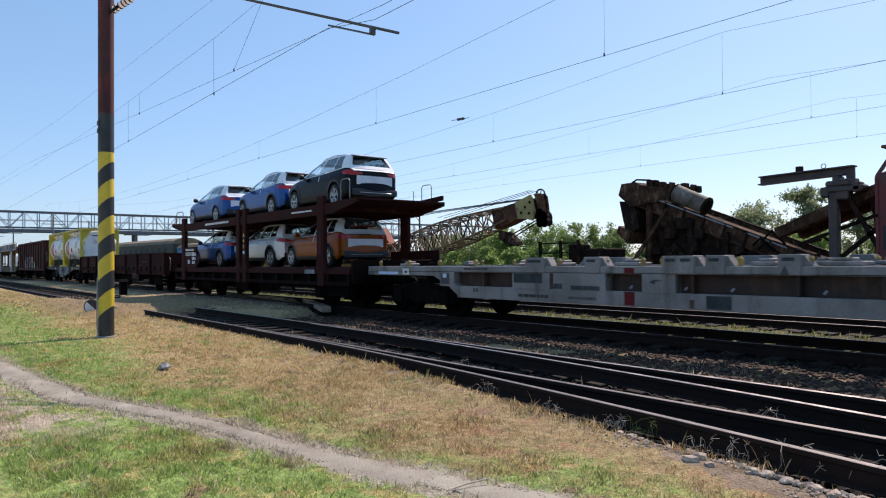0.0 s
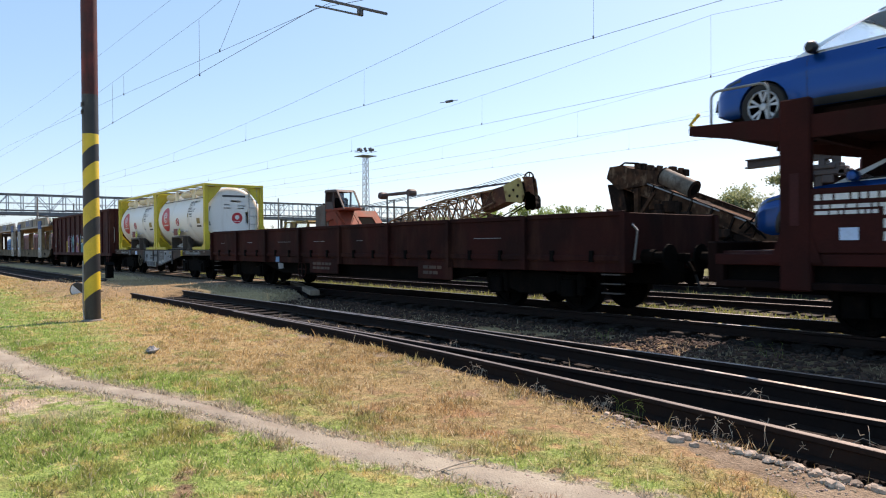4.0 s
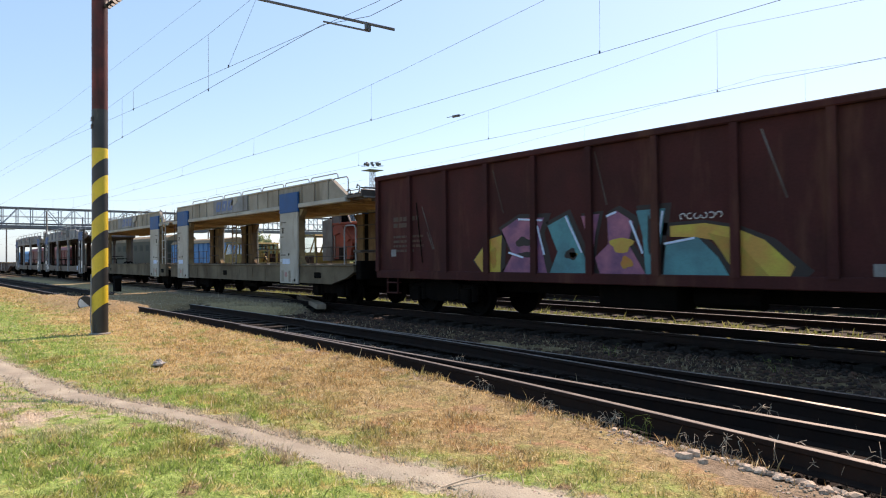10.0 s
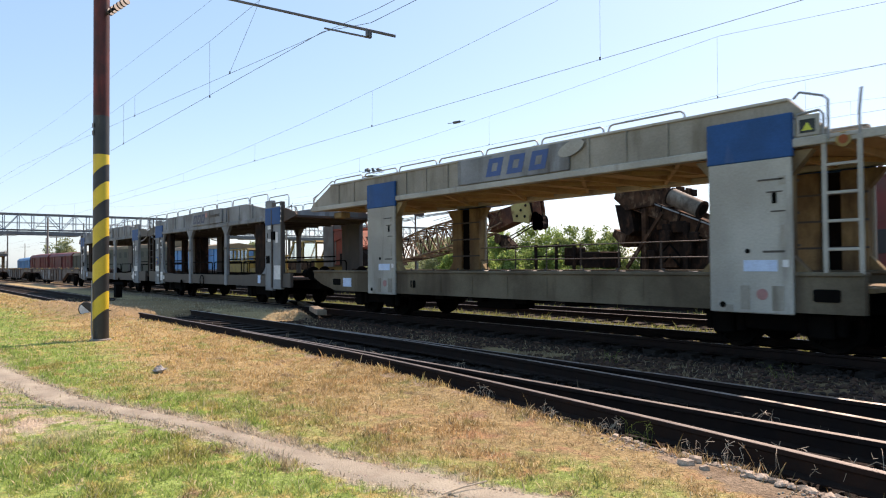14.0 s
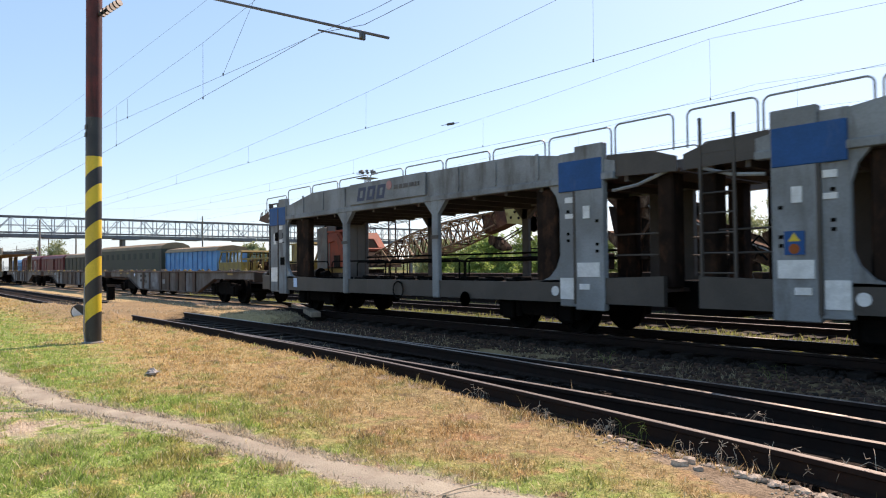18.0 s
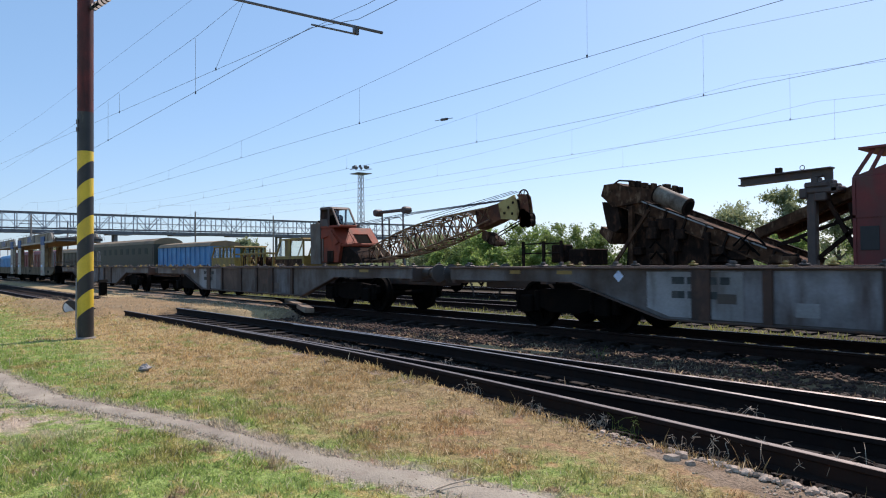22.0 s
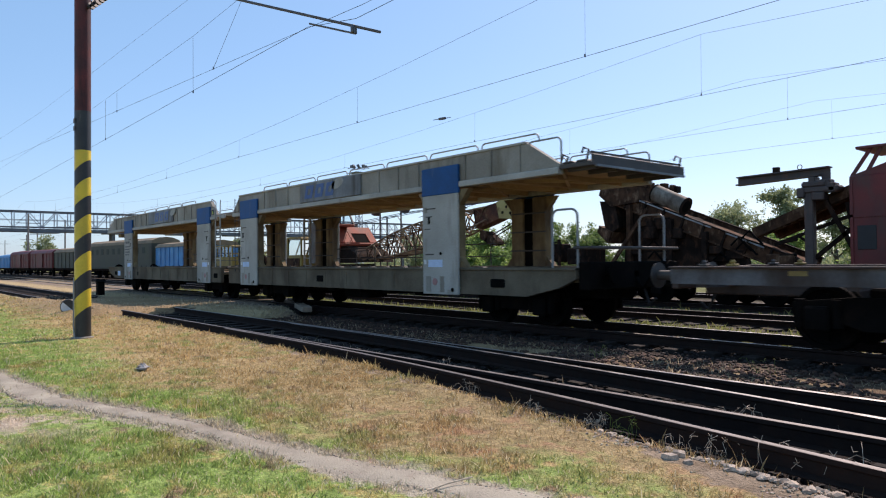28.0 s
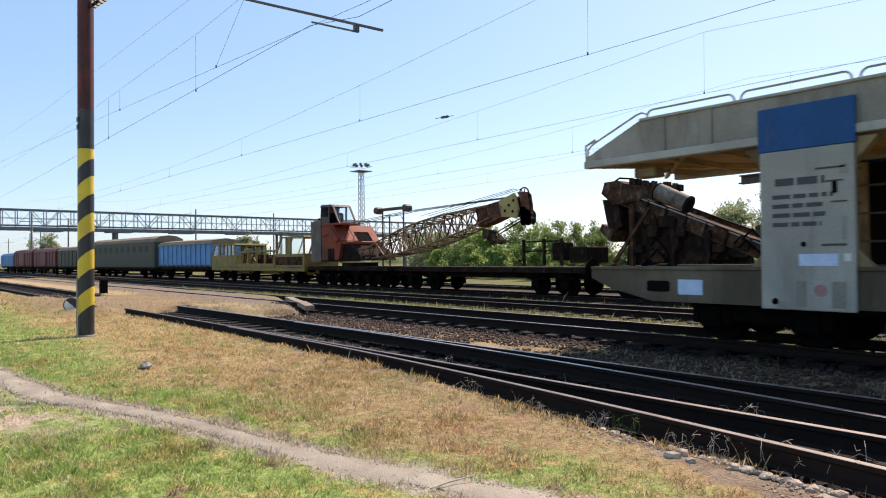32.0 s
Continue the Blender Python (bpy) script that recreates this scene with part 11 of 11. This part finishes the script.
def lawn_keep(x, y):
    d = abs(y - path_mid(x)) / (path_half(x, 1) * (0.8 + 0.7 * noise.noise((x * 4, y * 4, 4))))
    if d < 1:
        return 0.03 + 0.7 * max(0.0, d - 0.5)
    edge = 5.36 + branch(x) - 0.55 * bump01(x, -3.8, -2.0) + 0.16 * noise.noise((x * 1.7, 3.0, 0)) + 0.1 * noise.noise((x * 6.0, 1.0, 2))
    if y > edge:
        return 0.0
    bare = noise.noise((x * 0.8, y * 0.8, 5.0))
    k = 1.0 if bare < 0.22 else 0.35
    if x < -6.6 and 0.9 < y < path_mid(x):
        k *= 0.3
    return k * (0.55 if y > path_mid(x) + 0.9 else 1.0) * (1 - 0.8 * crossing(x, y))


blades("grass", [(-4.5, 1.0, 0.6, 5.5, 66000, 0.042, 0.004), (-8.0, -4.5, 0.6, 5.6, 70000, 0.045, 0.0048), (-14.0, -8.0, 0.5, 5.7, 66000, 0.045, 0.0065),
                 (-24.0, -14.0, 0.3, 5.7, 46000, 0.045, 0.010), (-45.0, -24.0, 0.8, 5.0, 24000, 0.055, 0.02)], M_BLADE, 4,
       "short lawn of green and straw-coloured grass blades", lawn_keep)
blades("edge_tufts", [(-4.6, -0.6, 3.9, 5.5, 8000, 0.085, 0.004), (-9.0, -4.6, 4.5, 5.7, 8000, 0.075, 0.0055), (-20.0, -9.0, 4.9, 5.8, 6000, 0.065, 0.009)], M_BLADE, 14,
       "tufts of longer dry grass along the rail", lambda x, y: (1.0 if noise.noise((x * 2.2, y * 2.2, 7.0)) > 0.12 else 0.06) * (1.0 if -0.42 < y - (5.57 + branch(x)) < -0.10 else 0.0))
M_TUFT = leaf_material("yellow_green_weeds", (0.13, 0.16, 0.04), (0.34, 0.34, 0.12))
M_STRAW = leaf_material("pale_dry_stalks", (0.30, 0.24, 0.15), (0.55, 0.47, 0.33))


def strip_keep(x, y):
    return 1.0 if noise.noise((x * 0.9, y * 0.9, 8)) > -0.15 else 0.25


blades("track_weeds", [(-40, 2, 12.3, 13.7, 15000, 0.13, 0.012), (-40, 2, 13.7, 15.0, 5000, 0.12, 0.013), (-40, 2, 18.6, 20.6, 4000, 0.15, 0.016)], M_TUFT, 6, "yellow-green weeds in the strip between the tracks", strip_keep)
blades("dry_track_grass", [(-22, 1, 7.9, 9.3, 5200, 0.07, 0.007), (-38, -20, 4.6, 9.6, 5000, 0.07, 0.012), (-23, -17.3, 7.7, 9.3, 2600, 0.08, 0.012), (-24, -1.0, 5.9, 6.6, 900, 0.09, 0.005)], M_STRAW, 7,
       "thin dry grass between the tracks", lambda x, y: 1.0 if noise.noise((x * 0.7, y * 0.7, 2)) > 0.05 else 0.15)


def stones(name, bands, mat, seed, label):
    rs = np.random.RandomState(seed)
    t = (1 + 5 ** 0.5) / 2
    ico = np.array([(-1, t, 0), (1, t, 0), (-1, -t, 0), (1, -t, 0), (0, -1, t), (0, 1, t), (0, -1, -t), (0, 1, -t), (t, 0, -1), (t, 0, 1), (-t, 0, -1), (-t, 0, 1)]) / 1.9
    fc = [(0, 11, 5), (0, 5, 1), (0, 1, 7), (0, 7, 10), (0, 10, 11), (1, 5, 9), (5, 11, 4), (11, 10, 2), (10, 7, 6), (7, 1, 8),
          (3, 9, 4), (3, 4, 2), (3, 2, 6), (3, 6, 8), (3, 8, 9), (4, 9, 5), (2, 4, 11), (6, 2, 10), (8, 6, 7), (9, 8, 1)]
    V, F = [], []
    for x0, x1, y0, y1, n, r0, r1, test in bands:
        for _ in range(n):
            x, y = rs.uniform(x0, x1), rs.uniform(y0, y1)
            if test and not test(x, y):
                continue
            r = rs.uniform(r0, r1)
            q = ico * rs.uniform(0.65, 1.1, (12, 1)) * (r * np.array([rs.uniform(0.8, 1.4), rs.uniform(0.8, 1.3), rs.uniform(0.5, 0.9)]))
            a = rs.uniform(0, 6.28)
            c, s_ = math.cos(a), math.sin(a)
            q = np.stack([q[:, 0] * c - q[:, 1] * s_, q[:, 0] * s_ + q[:, 1] * c, q[:, 2]], 1) + (x, y, ground_z(x, y) + r * 0.25)
            k = len(V)
            V += [tuple(p) for p in q]
            F += [(a_ + k, b_ + k, c_ + k) for a_, b_, c_ in fc]
    me = bpy.data.meshes.new(name)
    me.from_pydata(V, [], F)
    me.materials.append(mat)
    return tagged(new(name, me), label, "stones", kind="stuff")


def stone_material(name, a, b):
    m = bpy.data.materials.new(name)
    m.use_nodes = True
    n, ln = m.node_tree.nodes, m.node_tree.links
    gi, r, nz = n.new("ShaderNodeNewGeometry"), n.new("ShaderNodeValToRGB"), n.new("ShaderNodeTexNoise")
    r.color_ramp.elements[0].color, r.color_ramp.elements[1].color = (*a, 1), (*b, 1)
    ln.new(gi.outputs["Random Per Island"], r.inputs["Fac"])
    nz.inputs["Scale"].default_value = 30.0
    ln.new(gi.outputs["Position"], nz.inputs["Vector"])
    mx = n.new("ShaderNodeMix")
    mx.data_type, mx.blend_type = "RGBA", "MULTIPLY"
    mx.inputs[0].default_value = 0.6
    ln.new(r.outputs["Color"], mx.inputs[6])
    ln.new(nz.outputs["Color"], mx.inputs[7])
    ln.new(mx.outputs[2], n["Principled BSDF"].inputs["Base Color"])
    n["Principled BSDF"].inputs["Roughness"].default_value = 0.9
    return m


# Both tones lowered for shade of train and rails; the dark one oily too.
M_STONE = stone_material("brown_grey_ballast", (0.020, 0.0095, 0.006), (0.13, 0.064, 0.039))
M_STONEDK = stone_material("oily_shaded_ballast", (0.009, 0.0062, 0.0052), (0.034, 0.022, 0.017))
r1 = lambda x: 5.57 + branch(x)
stones("ballast_stones", [(-22, 1.5, 7.75, 9.7, 8500, 0.018, 0.045, lambda x, y: crossing(x, y) < 0.3 and x > -17.3 and noise.noise((x * 0.6, y * 0.9, 3)) > -0.25)], M_STONE, 3, "loose brown ballast stones beside the main track")
stones("dark_ballast", [(-20, 2.5, 4.4, 7.7, 9000, 0.02, 0.045, lambda x, y: y > r1(x) - 0.12 and crossing(x, y) < 0.3), (-20, 2, 9.7, 12.2, 5000, 0.025, 0.05, None)], M_STONEDK, 8, "oily ballast between the rails, darkened for shade")
M_GRIT = stone_material("pale_path_gravel", (0.20, 0.165, 0.12), (0.56, 0.475, 0.355))
stones("path_gravel", [(-10.5, -1.5, 1.2, 3.7, 52000, 0.005, 0.013, lambda x, y: abs(y - path_mid(x)) < 0.13 + 0.1 * bump01(x, -6.5, -9.0) + 0.05 * noise.noise((x * 3.0, y * 3.0, 4)))], M_GRIT, 12, "fine pale gravel scattered on the trodden path")
stones("edge_gravel", [(-4.4, -0.8, 3.4, 5.2, 6000, 0.004, 0.012, lambda x, y: -0.6 < y - r1(x) < -0.1 and noise.noise((x * 2.0, y * 2.0, 6)) > 0.08)], stone_material("tan_edge_gravel", (0.26, 0.19, 0.13), (0.66, 0.53, 0.40)), 13, "fine pale gravel on bare soil by the rail")
# larger loose stones at the grass edge
rs = random.Random(9)
M_LOOSE = material("pale_brown_stone", (0.50, 0.40, 0.31), (0.30, 0.235, 0.18), 1.5, 0.9, 0.0, 0.0, 6, (0.16, 0.12, 0.095), 0.3, 1.0, 0.35)
base = []
for k in range(6):
    g = G()
    q = [(math.cos(a) * (1 + 0.3 * rs.uniform(-1, 1)), math.sin(a) * (0.8 + 0.25 * rs.uniform(-1, 1))) for a in [i * math.pi / 3 + rs.uniform(-0.2, 0.2) for i in range(6)]]
    vs = [(x, y, -0.3) for x, y in q] + [(x * 0.9, y * 0.9, 0.35 + 0.3 * rs.uniform(-1, 1)) for x, y in q] + [(0.2 * rs.uniform(-1, 1), 0.2 * rs.uniform(-1, 1), 0.75)]
    g.add(vs, [(i, (i + 1) % 6, 6 + (i + 1) % 6, 6 + i) for i in range(6)] + [(6 + i, 6 + (i + 1) % 6, 12) for i in range(6)] + [(5, 4, 3, 2, 1, 0)])
    base.append(mesh_of("loose_stone", g, M_LOOSE))
for k in range(290):
    x = rs.uniform(-3.6, -0.9) if k % 3 else rs.gauss(-2.1, 0.35)
    y = r1(x) - 0.13 - abs(rs.gauss(0, 0.13))
    o = new("loose_stone", base[k % 6])
    r = 0.012 + 0.045 * rs.random() ** 2
    o.scale = (r, r, r * 0.75)
    o.location = (x, y, ground_z(x, y) + r * 0.22)
    o.rotation_euler = (0, 0, rs.uniform(0, 6.28))
    tagged(o, "loose grey-brown ballast stone at the grass edge", "stone", "loose stones")


# dry and green weeds along the near rail
def weed(x, y, h, n, mat, seed, label, curl=1.0, r=0.0024):
    rnd = random.Random(seed)
    t = thing("weed", label, "weed", (x, y, ground_z(x, y)), "weeds along the rail")
    for k in range(n):
        a = rnd.uniform(0, 6.28)
        l = h * rnd.uniform(0.3, 1.0)
        w = l * rnd.uniform(0.15, 0.9) * curl
        bx, by = rnd.uniform(-0.12, 0.12), rnd.uniform(-0.06, 0.06)
        dx, dy = math.cos(a) * w, math.sin(a) * w
        droop = rnd.uniform(-0.75, 0.1) * l
        g = G()
        k1, k2 = rnd.uniform(-0.03, 0.03), rnd.uniform(-0.03, 0.03)
        g.tube([(bx, by, -0.01), (bx + dx * 0.1 + k1, by + dy * 0.1, l * 0.3), (bx + dx * 0.25 + k2, by + dy * 0.25 + k1, l * 0.62), (bx + dx * 0.6 + k1, by + dy * 0.6, l * 0.9), (bx + dx * 0.9, by + dy * 0.9 + k2, l * 0.96 + droop * 0.3), (bx + dx * 1.15, by + dy * 1.15, l + droop)], r, 4, r * 0.5)
        if rnd.random() < 0.5:
            c = Vector((bx + dx * 0.6, by + dy * 0.6, l * 0.95))
            for e in range(3):
                d = Vector((rnd.uniform(-1, 1), rnd.uniform(-1, 1), rnd.uniform(-0.4, 0.8))) * 0.05
                g.tube([c, c + d * 0.6, c + d], r * 0.8, 3)
        part_one("stalk", g, mat, t)
    return t


M_DRYW = material("bleached_dry_stalk", (0.58, 0.48, 0.36), (0.42, 0.33, 0.24), 20.0, 0.8)
M_GREENW = leaf_material("green_weed", (0.10, 0.16, 0.03), (0.22, 0.30, 0.06))
for k, (x, y, h, n, m, lab) in enumerate(((-2.52, 4.80, 0.27, 12, M_DRYW, "tangle of bleached dry weed stalks at the rail"), (-2.85, 4.78, 0.2, 8, M_DRYW, "tangle of bleached dry weed stalks at the rail"),
                                          (-3.78, 4.92, 0.2, 16, M_DRYW, "low tangle of dry weeds at the rail"), (-4.55, 4.98, 0.2, 14, M_DRYW, "low tangle of dry weeds at the rail"),
                                          (-1.72, 4.86, 0.34, 8, M_DRYW, "tall dry stalks leaning over the rail"), (-2.15, 4.85, 0.3, 6, M_DRYW, "tall dry stalks leaning over the rail"),
                                          (-3.45, 4.86, 0.2, 12, M_GREENW, "small green weed beside the rail"), (-5.6, 5.1, 0.2, 12, M_DRYW, "low tangle of dry weeds at the rail"),
                                          (-3.0, 6.05, 0.22, 7, M_DRYW, "dry weed stalks between the rails"), (-7.4, 6.3, 0.2, 6, M_DRYW, "dry weed stalks between the rails"),
                                          (-9.3, 6.1, 0.18, 6, M_DRYW, "dry weed stalks between the rails"), (-6.6, 8.7, 0.25, 9, M_GREENW, "green weed on the ballast"), (-4.1, 8.9, 0.25, 9, M_GREENW, "green weed on the ballast"))):
    weed(x, y, h, n, m, 100 + k, lab)

# sleepers: the near track's as pieces, the others' joined
g = G()
g.box(-0.12, 0.12, -1.12, 1.12, -0.16, 0.0, 0.012)
sm = mesh_of("sleeper", g, M_SLEEPER)
for k in range(40):
    x = -20.3 + k * 0.62
    o = new("sleeper", sm)
    o.parent = near_track
    o.location = (x, YARD + 0.1 + branch(x) * 0.42, -0.172 - 0.045 * bump01(x, -15.0, -10.0))
    o.rotation_euler = (0, 0, rs.uniform(-0.02, 0.02))
for k in range(105):
    o = new("sleeper", sm)
    o.parent = train_track
    o.location = (-62 + k * 0.65, TRACKS["train"][0], -0.163)
for tr, key in ((second_track, "second"), (third_track, "third")):
    g = G()
    y, z = TRACKS[key]
    for k in range(110):
        x = -64 + k * 0.65
        g.box(x - 0.12, x + 0.12, y - 1.3, y + 1.3, z - 0.3, z - 0.163)
    sl = part_one("sleeper", g, M_SLEEPER, tr)
    sl["kind"] = "stuff"

# crumpled litter, a pale stick, the switch weight and a dark track box
rs = random.Random(4)
g = G()
n = 9
vs = []
for i in range(5):
    for k in range(n):
        a = 2 * math.pi * k / n
        r = (0.02, 0.07, 0.085, 0.06, 0.015)[i] * rs.uniform(0.4, 1.5)
        vs.append((r * math.cos(a) * 1.25, r * math.sin(a), 0.0 + 0.02 * i + rs.uniform(-0.02, 0.02)))
g.add(vs, [(i * n + k, i * n + (k + 1) % n, (i + 1) * n + (k + 1) % n, (i + 1) * n + k) for i in range(4) for k in range(n)] + [tuple(range(n))[::-1], tuple(range(4 * n, 5 * n))])
lt = tagged(part("litter", g, M_WHITE), "crumpled white plastic litter on the grass", "litter")
lt.location = (-9.76, 2.89, ground_z(-9.76, 2.89) + 0.005)
g = G()
g.tube([(-3.36, 2.70, 0.0), (-3.35, 2.85, 0.012), (-3.32, 3.04, 0.02)], 0.006, 6)
st = tagged(part("stick", g, M_DRYW), "thin pale stick lying across the path", "stick")
st.location = (0, 0, ground_z(-3.34, 2.85) + 0.02)
sw = thing("switch_weight", "round black and white switch weight on a lever", "switch lever", (-21.6, 4.4, -0.1))
sw.rotation_euler = (0, 0, radians(78))
g = G()
g.lathe([(-0.05, 0.0), (-0.05, 0.19), (-0.03, 0.21), (0.03, 0.21), (0.05, 0.19), (0.05, 0.0)], (0, 0, 0.2), "y", 24)
wt = part("weight", g, M_MASTBLK, sw, "black round weight", True)
g = G()
pts = [(0.185 * math.cos(a), 0.2 + 0.185 * math.sin(a)) for a in [math.pi * 0.75 + math.pi * k / 12 for k in range(13)]]
g.prism(pts, "y", -0.058, -0.048)
part("white_half", g, M_INKW, wt)
g = G()
g.tube([(0.05, 0, 0.2), (0.6, 0.05, 0.12), (0.9, 0.1, 0.02)], 0.025, 8)
part("lever", g, M_BLACK, sw)
bx = thing("point_indicator", "dark box-shaped point indicator beside the track", "track box", (-32.6, 7.9, -0.1))
g = G()
g.box(-0.18, 0.18, -0.14, 0.14, 0.0, 0.62, 0.03)
part("case", g, M_BLACK, bx)
g = G()
g.prism([(-0.22, 0.62), (0.22, 0.62), (0.0, 0.74)], "y", -0.18, 0.18)
part("cap", g, M_BLACK, bx)


# ---- motion: how far the train has run, in metres, at each time
RUN = [
    (0.0, -38.32), (0.5, -35.14), (1.0, -31.98), (1.5, -28.84), (2.0, -25.71), (2.5, -22.58), (3.0, -19.42), (3.5, -16.22),
    (5.5, -3.27), (6.0, 0.00), (6.5, 3.31), (7.0, 6.63), (7.5, 9.99), (8.0, 13.37), (8.5, 16.77), (9.0, 20.18),
    (9.5, 23.61), (10.0, 27.06), (10.5, 30.51), (11.0, 33.97), (11.5, 37.44), (12.0, 40.91), (12.5, 44.38), (13.0, 47.87),
    (13.5, 51.38), (14.0, 54.90), (14.5, 58.44), (16.5, 72.57), (17.0, 76.10), (17.5, 79.64), (18.0, 83.19), (18.5, 86.78),
    (19.0, 90.36), (19.5, 93.94), (20.0, 97.53), (20.5, 101.12), (21.0, 104.70), (21.5, 108.27), (22.0, 111.86), (22.5, 115.45),
    (23.0, 119.05), (23.5, 122.68), (24.0, 126.32), (24.5, 129.96), (25.0, 133.62), (25.5, 137.33), (27.5, 152.30), (28.0, 156.08),
    (28.5, 159.89), (29.0, 163.69), (29.5, 167.46), (30.0, 171.24), (30.5, 175.00), (31.0, 178.78), (31.5, 182.58), (32.0, 186.41)]


def run_at(t):
    for (t0, s0), (t1, s1) in zip(RUN, RUN[1:]):
        if t <= t1:
            return s0 + (s1 - s0) * (t - t0) / (t1 - t0)
    return RUN[-1][1]


def motions():
    for ob, u in TRAIN:
        y, z = ob.location.y, ob.location.z
        walk(ob, [(t, pose(u + s, y, z)) for t, s in RUN])
    # the wheels roll along: a fifteenth of a second turns them by about sixty degrees
    times = [k / 15.0 for k in range(481)]
    run = [run_at(t) for t in times]
    for ob, x, r in AXLES:
        walk(ob, [(t, pose(x, 0, r, 0, math.degrees(s / r) % 360.0, 0)) for t, s in zip(times, run)])


motions()
